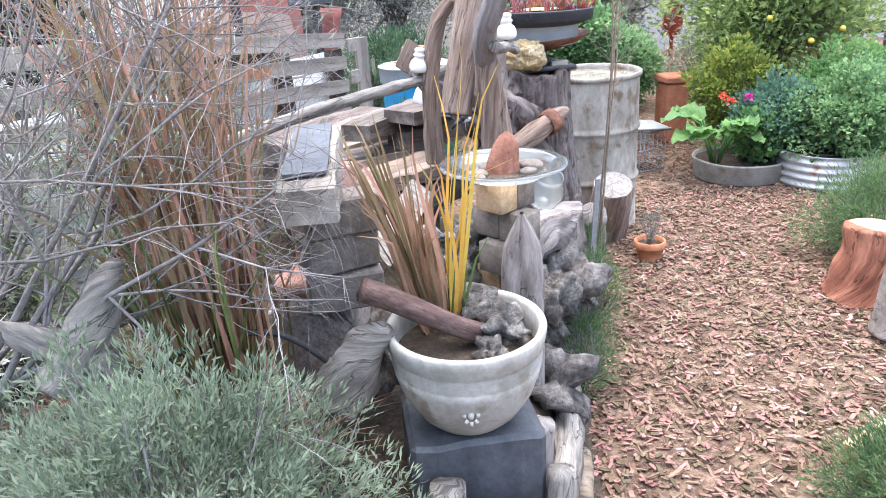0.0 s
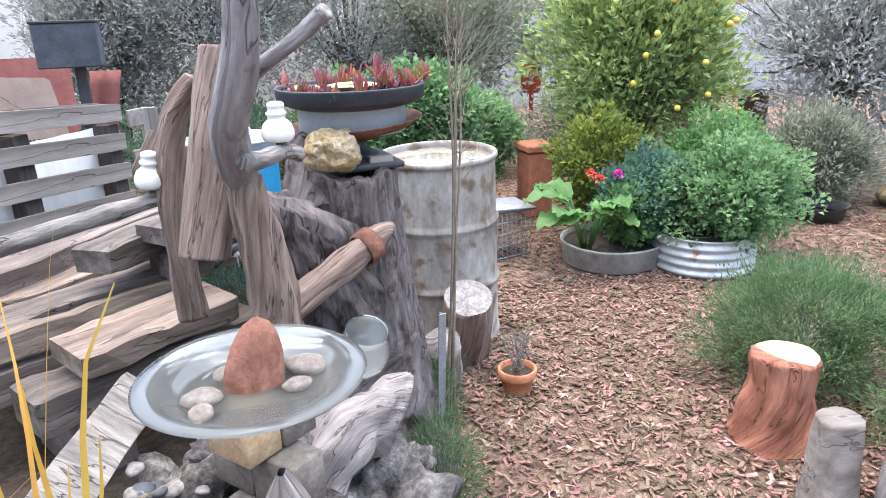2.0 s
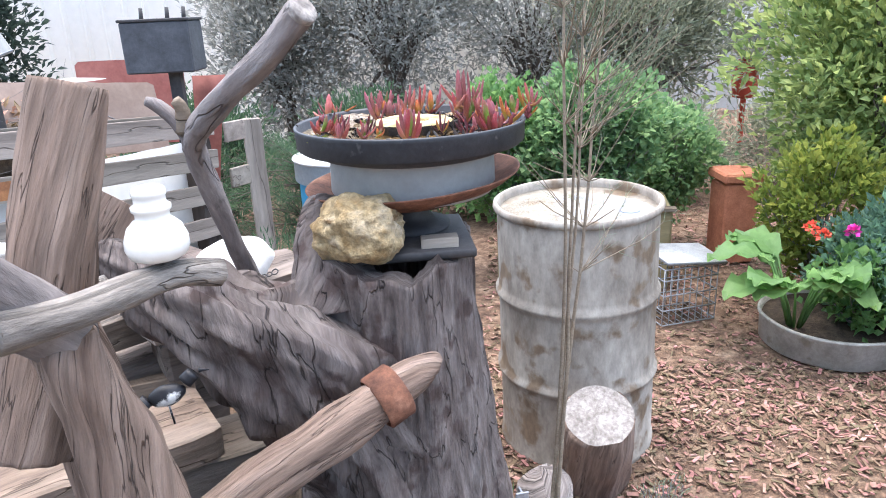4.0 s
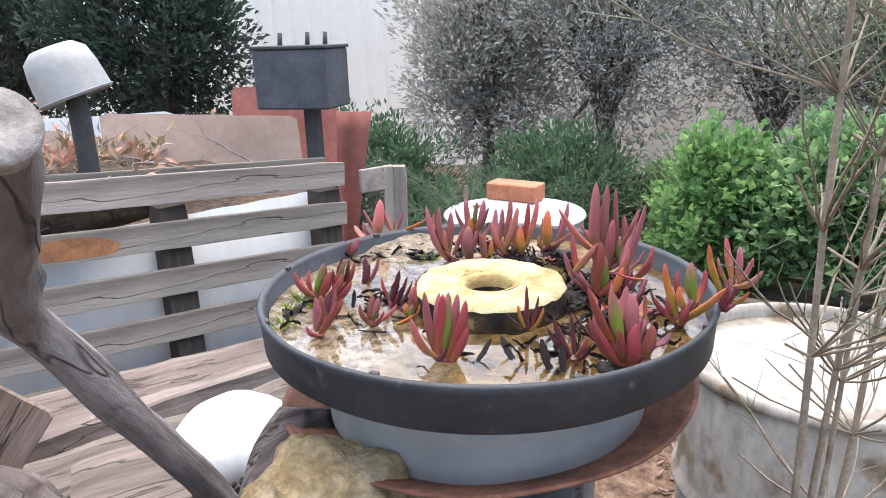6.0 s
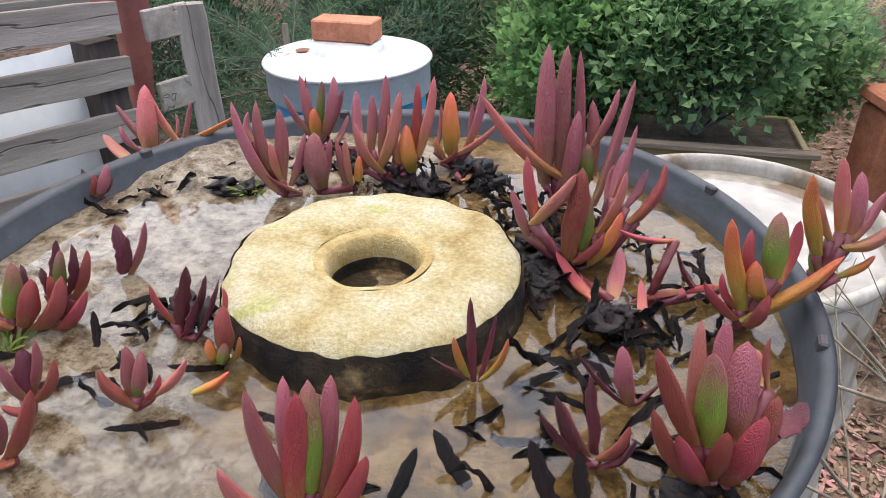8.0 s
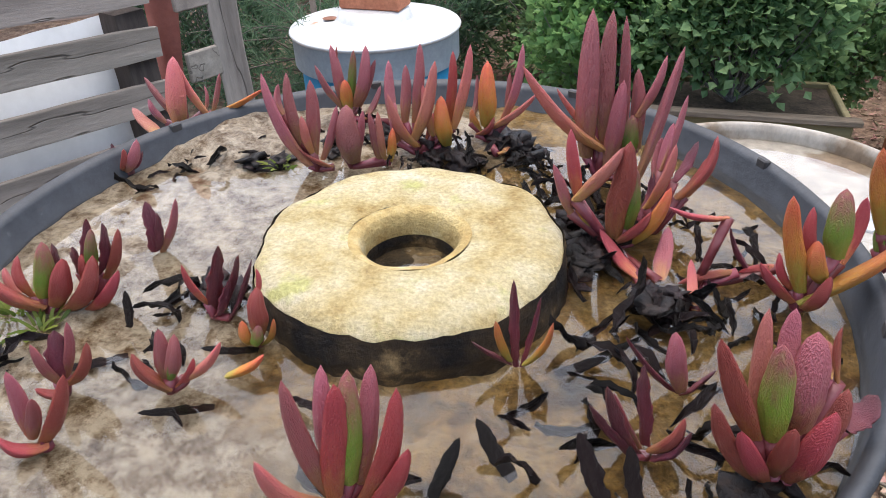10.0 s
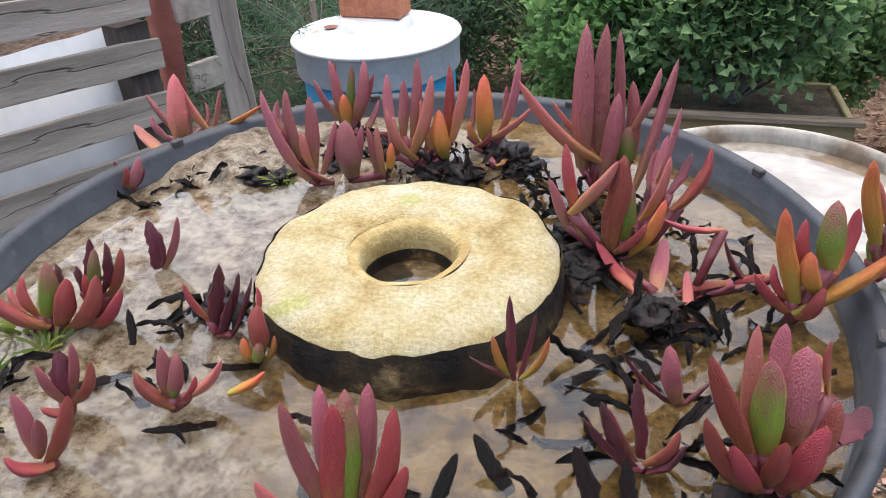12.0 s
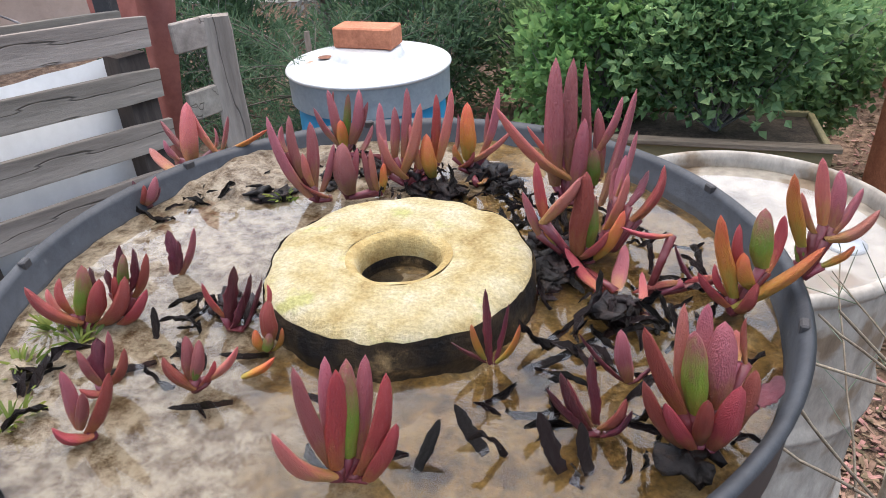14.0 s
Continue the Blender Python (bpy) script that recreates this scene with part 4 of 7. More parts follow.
# ---- driftwood, post and insulators ----
limb = thing("forked_limb", "bare grey forked branch standing in the stump", "branch", (0.24, 3.70, 0.95))
part("stem", Soup().limb([(0.20, 3.74, 0.93), (0.19, 3.69, 1.04), (0.195, 3.60, 1.18), (0.20, 3.52, 1.31), (0.225, 3.475, 1.37), (0.32, 3.41, 1.44), (0.42, 3.35, 1.51), (0.487, 3.312, 1.565)], [0.025, 0.023, 0.021, 0.023, 0.023, 0.022, 0.022, 0.022], 18, 0.012, 0.28, 2, 0.10), M_LIMB, limb, world_space=True)
part("stub", Soup().limb([(0.21, 3.49, 1.35), (0.19, 3.48, 1.39), (0.165, 3.47, 1.42), (0.15, 3.46, 1.43)], [0.016, 0.013, 0.012, 0.008], 12, 0.012, 0.3, 4), M_LIMB, limb, world_space=True)
part("stub", Soup().limb([(0.20, 3.48, 1.37), (0.21, 3.47, 1.41), (0.205, 3.46, 1.43)], [0.013, 0.012, 0.009], 12, 0.012, 0.3, 6), M_TANWOOD, limb, world_space=True)
bk = thing("upturned_bucket", "grey metal bucket upturned on a dark stake", "bucket", (-1.02, 4.58, 0.92))
part("stake", Soup().limb([(0, 0, -0.92), (0.005, 0, 0.3), (0.0, 0, 0.60)], [0.032, 0.03, 0.028], 12, 0.05, 0.1, 3), M_BLACKIRON, bk)
ob = part("bucket_shell", Soup().lathe([(0.098, 0.012), (0.102, 0.0), (0.106, 0.004), (0.105, 0.014), (0.099, 0.085), (0.089, 0.130), (0.062, 0.152), (0.0005, 0.157)], 40), M_DRUMGREY, bk)
ob.matrix_basis = pose(0.01, 0, 0.53, 10, -16, 0)
ob = part("wire_bail", Soup().tube([(0.107 * math.cos(a), 0.107 * math.sin(a), 0.008) for a in [k * math.pi / 12 for k in range(25)]], 0.0025, 6), M_WIRE, bk)
ob.matrix_basis = pose(0.01, 0, 0.53, 10, -16, 0)

d = Vector((0.067, -0.038, 0.055)).normalized()
ob = part("cut_end", Soup().lathe([(0.0215, -0.012), (0.0225, -0.003), (0.0215, 0.0), (0.012, 0.001), (0.0005, -0.001)], 28), M_GREYCUT, limb, "split grey sawn end", world_space=False)
ob.matrix_basis = Matrix.Translation(Vector((0.487, 3.312, 1.565)) + d * 0.005 - limb.location) @ d.to_track_quat("Z", "Y").to_matrix().to_4x4()

post = thing("split_post", "weathered brown split fence post end", "post", (0.17, 3.06, 1.04))
s = Soup().limb([(0.155, 3.02, 1.03), (0.175, 3.05, 1.15), (0.20, 3.08, 1.30), (0.235, 3.13, 1.49)], [0.060, 0.056, 0.053, 0.046], 36, 0.012, 0.10, 7, 0.22)
part("shaft", s, M_BROWNLOG, post, world_space=True)
part("top_face", Soup().lathe([(0.04, 1.493), (0.0005, 1.497)], 20, (0.236, 3.131, 0), 0.1), M_GREYCUT, post, world_space=True)

trunk = thing("standing_branch", "thick bare grey branch standing upright by the bed", "branch", (0.29, 2.9, 0.2))
part("stem", Soup().limb([(0.265, 2.98, 1.215), (0.262, 2.86, 1.33), (0.275, 2.82, 1.385), (0.31, 2.79, 1.50), (0.335, 2.77, 1.70)], [0.04, 0.038, 0.036, 0.032, 0.030], 20, 0.02, 0.22, 12), M_LIMB, trunk, world_space=True)
part("root_column", Soup().limb([(0.31, 3.02, 0.2), (0.31, 3.01, 0.62), (0.305, 3.0, 0.88), (0.285, 2.99, 1.06), (0.265, 2.97, 1.225)], [0.085, 0.075, 0.062, 0.052, 0.042], 30, 0.018, 0.3, 13, 0.25), M_BROWNLOG, trunk, "rough brown lower column", world_space=True)


def insulator(at, label, rz=0, tilt=(0, 0)):
    ob = thing("insulator", label, "insulator", at, rz, "porcelain insulators", tilt=tilt)
    part("porcelain_bell", Soup().lathe([(0.026, 0.0), (0.034, 0.004), (0.038, 0.014), (0.0375, 0.026), (0.032, 0.040), (0.024, 0.048), (0.020, 0.051), (0.0205, 0.058), (0.0235, 0.061), (0.0235, 0.066), (0.019, 0.069), (0.0185, 0.077), (0.0205, 0.080), (0.019, 0.087), (0.012, 0.09), (0.0005, 0.091)], 36), M_PORCELAIN, ob)
    part("pin", Soup().lathe([(0.007, -0.03), (0.007, 0.02)], 10), M_RUST, ob)
    return ob


perch = Soup().limb([(0.29, 2.84, 1.285), (0.315, 2.93, 1.268), (0.345, 3.03, 1.262), (0.365, 3.085, 1.255), (0.388, 3.13, 1.238)], [0.022, 0.020, 0.018, 0.018, 0.020], 14, 0.015, 0.2, 15)
solo("driftwood_perch", perch, M_DRIFT, "pale driftwood limb holding an insulator", "driftwood", (0.3, 3.05, 1.26), world_space=True)
insulator((0.349, 3.062, 1.284), "cream porcelain insulator on a driftwood limb")
perch = Soup().limb([(-0.75, 2.85, 0.98), (-0.45, 3.0, 1.05), (-0.2, 3.1, 1.10), (0.02, 3.2, 1.135), (0.15, 3.25, 1.17)], [0.026, 0.025, 0.023, 0.021, 0.019], 14, 0.02, 0.3, 17, 0.15)
solo("driftwood_limb", perch, M_DRIFT, "long pale driftwood limb across the timbers", "driftwood", (-0.2, 3.1, 1.1), world_space=True)
insulator((0.024, 3.20, 1.168), "cream porcelain insulator on a long driftwood limb", 0, (4, 6))

log = thing("banded_log", "split brown log with a rusty iron band", "log", (0.45, 3.3, 0.86))
part("log_body", Soup().limb([(0.22, 3.16, 0.74), (0.36, 3.24, 0.82), (0.50, 3.33, 0.885), (0.60, 3.41, 0.93), (0.637, 3.455, 0.945)], [0.042, 0.046, 0.044, 0.034, 0.012], 20, 0.015, 0.3, 21, 0.2), M_BROWNLOG, log, world_space=True)
d = Vector((0.10, 0.075, 0.045)).normalized()
part("iron_band", Soup().tube([Vector((0.535, 3.355, 0.900)) + d * t for t in (0, 0.004, 0.05, 0.054)], [0.047, 0.052, 0.052, 0.047], 28, cap=False), M_RUST, log, world_space=True)

limb2 = Soup().limb([(0.07, 3.24, 0.80), (0.062, 3.22, 1.05), (0.075, 3.20, 1.223), (0.109, 3.20, 1.345), (0.162, 3.19, 1.425)], [0.042, 0.038, 0.034, 0.030, 0.022], 20, 0.015, 0.25, 26, 0.2)
solo("leaning_limb", limb2, M_BROWNLOG, "dark bowed limb standing behind the split post", "branch", (0.06, 3.42, 0.8), world_space=True)

# ---- brick pier with the glass bowl ----
pier = thing("brick_pier", "slim pier of stacked tan and grey bricks", "brick pier", (0.29, 2.555, 0), 45)
B1 = Soup().box((0.078, 0.108, 0.100), None, 0.004).mesh("brick")
rng = random.Random(8)
for lev in range(9):
    for k in (-1, 1):
        me = B1.copy()
        light = (lev == 8 and k == -1) or lev in (2, 5) and k == 1
        me.materials.append(M_TANBRICK if light else M_GREYBRICK)
        ob = new("brick", me)
        ob.parent = pier
        ob.matrix_basis = pose(rng.uniform(-0.003, 0.003), k * 0.056, 0.0515 + lev * 0.1028, 0, 0, rng.uniform(-2, 2)) if lev % 2 else pose(k * 0.041, rng.uniform(-0.003, 0.003), 0.0515 + lev * 0.1028, 0, 0, rng.uniform(-2, 2))
bowl = thing("glass_bowl", "shallow round pressed glass bowl on the pier", "bowl", (0.284, 2.548, 0.928))
gl = part("bowl_glass", Soup().lathe([(0.0005, 0.0), (0.12, 0.0), (0.135, 0.006), (0.165, 0.030), (0.195, 0.034), (0.201, 0.038), (0.195, 0.042), (0.162, 0.038), (0.130, 0.013), (0.12, 0.006), (0.0005, 0.006)], 72), M_GLASS, bowl)
gl.visible_shadow = False
s = Soup()
for i in range(9):
    u = i / 8
    r = 0.054 * (1 - u ** 2.2) ** 0.6 + 0.002
    for k in range(24):
        a = 2 * math.pi * k / 24
        q = r * (1 + 0.15 * noise.noise((math.cos(a) * 1.5, math.sin(a) * 1.5, u * 2)))
        s.v.append(Vector((q * math.cos(a) + 0.012 * u, q * 0.75 * math.sin(a), 0.125 * u)))
        s.uv.append((a, u))
for i in range(8):
    for k in range(24):
        a, b = i * 24 + k, i * 24 + (k + 1) % 24
        s.f.append((a, b, b + 24, a + 24))
solo("cone_stone", s, M_REDROCK, "brown cone-shaped stone standing in the glass bowl", "stone", (0.287, 2.575, 0.933), 20)

for i, (x, y, r) in enumerate(((0.20, 2.52, 0.030), (0.235, 2.60, 0.024), (0.205, 2.47, 0.022), (0.375, 2.60, 0.034), (0.36, 2.53, 0.022))):
    solo("bowl_stone", rock(r, (1.2, 0.95, 0.5), 700 + i, 0.12, 3), M_GREYBRICK, "smooth grey stone lying in the glass bowl", "stone", (x, y, 0.943), i * 50, "bowl stones")

# picket post with a pointed, split head
s = Soup()
for i, (z, wx, wy) in enumerate(((0.15, 0.07, 0.04), (0.3, 0.07, 0.04), (0.5, 0.068, 0.038), (0.66, 0.066, 0.036), (0.74, 0.058, 0.034), (0.80, 0.03, 0.028), (0.845, 0.006, 0.012))):
    for k in range(20):
        a = 2 * math.pi * k / 20
        ca, sa = math.cos(a), math.sin(a)
        e = (abs(ca) ** 5 + abs(sa) ** 5) ** -0.2
        n = 1 - 0.22 * abs(noise.noise((ca * 4, sa * 4, z * 2)))
        s.v.append(Vector((wx * ca * e * n, wy * sa * e * n, z)))
        s.uv.append((a * 0.06, z))
for i in range(6):
    for k in range(20):
        a, b = i * 20 + k, i * 20 + (k + 1) % 20
        s.f.append((a, b, b + 20, a + 20))
solo("picket_post", s, M_GREYLOG, "short grey weathered post with a pointed split top", "post", (0.325, 2.42, 0), -10)
solo("grey_plank", plank(0.5, 0.10, 0.02, 31), M_DRIFT, "pale grey board leaning against the rockery", "board", smooth=False).matrix_basis = Matrix.Translation((-0.05, 2.62, 0.77)) @ rot_to((0.12, 0.42, 0.06)) @ pose(0, 0, 0, 38)

# ---- slate-topped beam on bricks ----
b0, b1 = Vector((-0.205, 1.92, 1.06)), Vector((-0.275, 2.55, 1.075))
timber("beam", b0, b1, 0.135, 0.085, M_GREYWOOD, "thick pale weathered beam resting on bricks", "beam", 41, 0, "", 0.012)
sl = plank(0.5, 0.105, 0.010, 43, 0.003)
ob = solo("slate_slab", sl, M_SLATE, "dark slate slab lying on a beam", "slate", smooth=False)
ob.matrix_basis = Matrix.Translation((-0.245, 2.24, 1.121)) @ rot_to(b1 - b0)
for i, (x, y, z, mt, rz) in enumerate(((-0.17, 2.16, 0.965, M_GREYBRICK, 20), (-0.19, 2.17, 0.86, M_GREYBRICK, 30), (-0.18, 2.16, 0.755, M_GREYBRICK, 15), (-0.25, 2.4, 0.97, M_PINKROCK, 60), (-0.27, 2.42, 0.87, M_GREYBRICK, 70), (-0.26, 2.41, 0.765, M_BRICK, 65))):
    solo("brick", Soup().box((0.2, 0.1, 0.1), None, 0.006), mt, "weathered grey-brown brick stacked under a beam" if mt == M_GREYBRICK else "weathered pink-red brick stacked under a beam", "brick", (x, y, z), rz, "stacked bricks", smooth=False)
solo("pink_rock", rock(0.10, (1.2, 0.9, 0.7), 51), M_PINKROCK, "rounded pink rock in the rockery", "rock", (-0.28, 2.25, 0.72))
lg = thing("log_round", "short grey log with a cut face under the bricks", "log", (-0.30, 2.25, 0.6))
part("bark", Soup().limb([(-0.30, 2.16, 0.57), (-0.27, 2.50, 0.58)], [0.15, 0.14], 28, 0.03, 0.15, 52, 0.1), M_GREYLOG, lg, world_space=True)
part("cut_face", Soup().add(bmesh.new()).lathe([(0.143, 0), (0.0005, 0.004)], 28, wob=0.05), M_GREYCUT, lg).matrix_basis = Matrix.Translation(Vector((-0.30, 2.158, 0.57)) - Vector((-0.30, 2.25, 0.6))) @ pose(0, 0, 0, 90, 0, -5)

# ---- glazed pot on its block ----
UX, UY = 0.134, 1.965
pot = thing("glazed_pot", "round grey-cream glazed pot with ringed grooves", "plant pot", (UX, UY, 0.462))
pot.matrix_basis = pot.matrix_basis @ Matrix.Diagonal((1.04, 1.04, 1.28, 1))
prof = [(0.0005, 0.0), (0.085, 0.0), (0.095, 0.006), (0.125, 0.03), (0.158, 0.075), (0.175, 0.12)]
for k in range(4):
    prof += [(0.178 + k * 0.0012, 0.135 + k * 0.009), (0.1745 + k * 0.0012, 0.139 + k * 0.009)]
prof += [(0.184, 0.172), (0.189, 0.195), (0.190, 0.207), (0.185, 0.213), (0.176, 0.212), (0.170, 0.205), (0.168, 0.17), (0.165, 0.14)]
part("bowl_body", Soup().lathe(prof, 64), M_URN, pot)
part("soil", Soup().lathe([(0.168, 0.158), (0.09, 0.165), (0.0005, 0.16)], 32, wob=0.02), M_EARTH, pot)
s = Soup()
for k in range(8):
    a = k * math.pi / 4
    s.tube([Vector((math.cos(a) * 0.011, 0, math.sin(a) * 0.011)), Vector((math.cos(a) * 0.02, 0, math.sin(a) * 0.02))], [0.005, 0.004], 6)
s.tube([Vector((0, -0.003, 0)), Vector((0, 0.002, 0))], [0.007, 0.007], 10)
ob = part("flower_relief", s, M_URN, pot)
ob.matrix_basis = Matrix.Translation((0.0, -0.167, 0.092)) @ pose(0, 0, 0, -28)
solo("pot_block", plank(0.34, 0.27, 0.30, 61, 0.012), M_SLATE, "dark timber block carrying the glazed pot", "block", (UX, UY + 0.02, 0.312), 8, smooth=False)
solo("bark_log", Soup().limb([(-0.10, 1.90, 0.862), (0.0, 1.93, 0.80), (0.14, 1.955, 0.715), (0.20, 1.99, 0.685)], [0.030, 0.029, 0.027, 0.022], 18, 0.012, 0.18, 62, 0.12), mat("dark_brown_bark", [(0.3, (0.05, 0.03, 0.025)), (0.7, (0.16, 0.10, 0.085))], 40, 0.9, 1.0, 120, (1, 0.3, 1), "UV", fine=0.4), "short dark bark-covered log across the pot", "log", (0.05, 1.93, 0.78), world_space=True)
for i, (x, y, z, r) in enumerate(((0.17, 2.06, 0.71, 0.06), (0.23, 1.98, 0.70, 0.055), (0.19, 1.90, 0.685, 0.035), (0.11, 2.09, 0.72, 0.05))):
    solo("lichen_rock", rock(r, (1, 0.85, 0.85), 63 + i, 0.9, 4), M_ROCK, "small pitted grey rock in the pot", "rock", (x, y, z), group="pot rocks")


def blades(rng, base, count, spread, height, width, lean, curve=0.15, tilt=0.25):
    """Strappy blades that rise from one crown."""
    s, b = Soup(), Vector(base)
    for _ in range(count):
        a = rng.uniform(0, 2 * math.pi)
        p = b + Vector((math.cos(a), math.sin(a), 0)) * spread * rng.random()
        d = Vector((math.cos(a) * tilt * rng.random() + lean[0], math.sin(a) * tilt * rng.random() + lean[1], 1)).normalized()
        h, w = height * rng.uniform(0.55, 1.1), width * rng.uniform(0.6, 1.3)
        side = d.cross(rnd_dir(rng)).normalized()
        out = Vector((math.cos(a), math.sin(a), -0.4))
        kx, ky, kt = rng.gauss(0, 0.018), rng.gauss(0, 0.018), rng.uniform(0.5, 1.1)
        n0 = len(s.v)
        for i in range(9):
            t = i / 8
            k = max(0.0, t - kt)
            c = p + d * h * t + out * (curve * h * t * t) + Vector((kx * math.sin(t * 5), ky * math.sin(t * 4), 0)) * h + out * (k * k * h * rng.uniform(0.2, 1.2))
            ww = w * (1 - t ** 3) * 0.5 + 0.0006
            s.v += [c - side * ww, c + side * ww]
            s.uv += [(0, t), (1, t)]
        for i in range(8):
            q = n0 + i * 2
            s.f.append((q, q + 1, q + 3, q + 2))
    return s


rng = random.Random(70)
reed = thing("dry_reed_clump", "tall clump of dry brown strappy reeds", "reeds", (-0.45, 1.98, 0.2))
part("dry_blades", blades(rng, (0, 0, 0), 380, 0.085, 1.5, 0.011, (-0.06, 0.03), 0.015, 0.11), M_BLADE, reed)
part("green_blades", blades(rng, (0, 0, 0), 70, 0.10, 1.0, 0.009, (-0.10, 0), 0.10, 0.22), M_GREENBLADE, reed)
part("dead_thatch", blades(rng, (0, 0, 0), 120, 0.12, 0.45, 0.010, (-0.15, -0.05), 0.5, 0.6), M_BLADE, reed)
reed = thing("pot_reeds", "upright dry tan and golden reeds in the pot", "reeds", (0.06, 2.05, 0.66))
part("dry_blades", blades(rng, (0, 0, 0), 70, 0.035, 0.56, 0.013, (-0.20, 0.02), 0.03, 0.17), M_BLADE, reed)
part("golden_blades", blades(rng, (0.045, 0.0, 0), 13, 0.018, 0.72, 0.0085, (0.06, 0.0), 0.01, 0.10), M_GOLDBLADE, reed)
part("green_blades", blades(rng, (0.04, -0.01, 0), 7, 0.02, 0.3, 0.007, (0.05, 0), 0.1, 0.2), M_GREENBLADE, reed)

# ---- rocks, roots and driftwood along the bed ----
rng = random.Random(90)
for i, (x, y, z, r) in enumerate(((0.42, 2.66, 0.42, 0.13), (0.52, 2.86, 0.40, 0.13), (0.10, 2.62, 0.62, 0.10), (0.20, 2.72, 0.68, 0.09), (0.03, 2.5, 0.52, 0.12), (0.14, 2.45, 0.44, 0.11), (0.47, 2.98, 0.20, 0.15), (0.40, 2.45, 0.22, 0.13), (0.30, 2.8, 0.5, 0.12), (-0.08, 2.3, 0.5, 0.12), (0.60, 3.12, 0.25, 0.10), (0.44, 3.02, 0.5, 0.1))):
    solo("bed_rock", rock(r, (1, 0.9, 0.85), 91 + i, 0.95, 4), M_DARKROCK if i % 2 else M_ROCK, "craggy dark grey rock in the rockery" if i % 2 else "pitted grey lichen rock in the rockery", "rock", (x, y, z), rng.uniform(0, 360), "rockery rocks")
s = Soup().limb([(0.34, 2.78, 0.52), (0.45, 2.88, 0.60), (0.54, 2.96, 0.62), (0.62, 3.03, 0.655)], [0.09, 0.085, 0.055, 0.012], 22, 0.010, 0.8, 95, 0.55)
solo("craggy_root", s, M_GREYLOG, "jagged grey weathered root jutting from the rockery", "root", (0.45, 2.88, 0.55), world_space=True)
s = Soup().limb([(0.57, 3.08, 0.07), (0.52, 2.7, 0.10), (0.45, 2.3, 0.13), (0.36, 1.9, 0.16)], [0.035, 0.045, 0.05, 0.05], 16, 0.02, 0.25, 97, 0.15)
solo("edging_log", s, M_DRIFT, "pale driftwood log edging the path", "log", (0.48, 2.5, 0.1), world_space=True)
s = Soup().limb([(0.50, 2.3, 0.05), (0.44, 2.0, 0.07), (0.37, 1.6, 0.08)], [0.03, 0.04, 0.04], 14, 0.02, 0.25, 98, 0.15)
solo("edging_log", s, M_TANWOOD, "thin pale log edging the path", "log", (0.44, 2.0, 0.05), world_space=True)
for i, (x, y, h, r) in enumerate(((0.30, 1.98, 0.40, 0.045), (0.34, 1.86, 0.34, 0.04), (0.27, 1.72, 0.34, 0.045), (0.16, 1.66, 0.36, 0.045), (0.10, 1.62, 0.33, 0.04), (0.05, 1.75, 0.4, 0.05))):
    s = Soup().limb([(0, 0, -0.02), (0.01, 0, h * 0.5), (0.02, 0.02, h)], [r * 1.1, r, r * 0.9], 16, 0.025, 0.2, 100 + i, 0.15)
    solo("log_stake", s, (M_GREYLOG, M_DRIFT)[i % 2], "upright weathered log stake edging the bed", "log", (x, y, 0), group="log stakes")
s = Soup().limb([(-0.75, 1.75, 0.74), (-0.68, 1.78, 0.84), (-0.63, 1.8, 0.95), (-0.60, 1.82, 1.0)], [0.06, 0.055, 0.035, 0.012], 18, 0.015, 0.4, 110, 0.2)
s.limb([(-0.66, 1.8, 0.78), (-0.78, 1.78, 0.84), (-0.87, 1.76, 0.89)], [0.05, 0.04, 0.012], 16, 0.015, 0.4, 111, 0.2)
s.limb([(-0.68, 1.78, 0.82), (-0.66, 1.8, 0.6), (-0.64, 1.8, 0.22)], [0.05, 0.07, 0.08], 16, 0.03, 0.3, 112, 0.2)
solo("driftwood_stump", s, M_DRIFT, "pale knobbly driftwood stump with two prongs", "driftwood", (-0.68, 1.8, 0.3), world_space=True)
s = Soup().limb([(-0.20, 1.95, 0.55), (-0.12, 1.92, 0.68), (-0.05, 1.9, 0.76)], [0.07, 0.055, 0.02], 16, 0.015, 0.4, 114, 0.2)
solo("driftwood_piece", s, M_DRIFT, "white and black driftwood piece beside the pot", "driftwood", (-0.12, 1.92, 0.6), world_space=True)
solo("garden_hose", Soup().limb([(-0.9, 1.6, 0.62), (-0.6, 1.85, 0.72), (-0.35, 1.95, 0.74), (-0.2, 2.0, 0.6)], [0.008] * 4, 10, 0.02, 0.0, 1), M_BLACKIRON, "black rubber hose lying through the bed", "hose", (-0.5, 1.9, 0.6), world_space=True)

st = Soup().box((0.028, 0.005, 0.62), pose(0, 0, 0.3), 0.001)
st.box((0.005, 0.02, 0.62), pose(0, 0.011, 0.3), 0.001)
solo("fence_picket", st, M_WIRE, "short grey steel picket stuck in the ground", "picket", (0.77, 3.5, 0), 20, smooth=False, tilt=(1, 2))
ls = thing("cut_log", "leaning grey-brown log with a pale cut face", "log", (1.02, 4.2, 0))
a, b = Vector((1.045, 4.36, 0.02)), Vector((1.035, 4.19, 0.36))
part("bark", Soup().limb([a, a.lerp(b, 0.5), b], [0.12, 0.115, 0.11], 26, 0.03, 0.12, 120, 0.1), M_BROWNLOG, ls, world_space=True)
ob = part("cut_face", Soup().lathe([(0.106, 0), (0.05, 0.003), (0.0005, 0.004)], 26, wob=0.06), M_GREYCUT, ls)
ob.matrix_basis = Matrix.Translation(b + (b - a).normalized() * 0.003 - Vector((1.02, 4.2, 0))) @ (b - a).to_track_quat("Z", "Y").to_matrix().to_4x4()
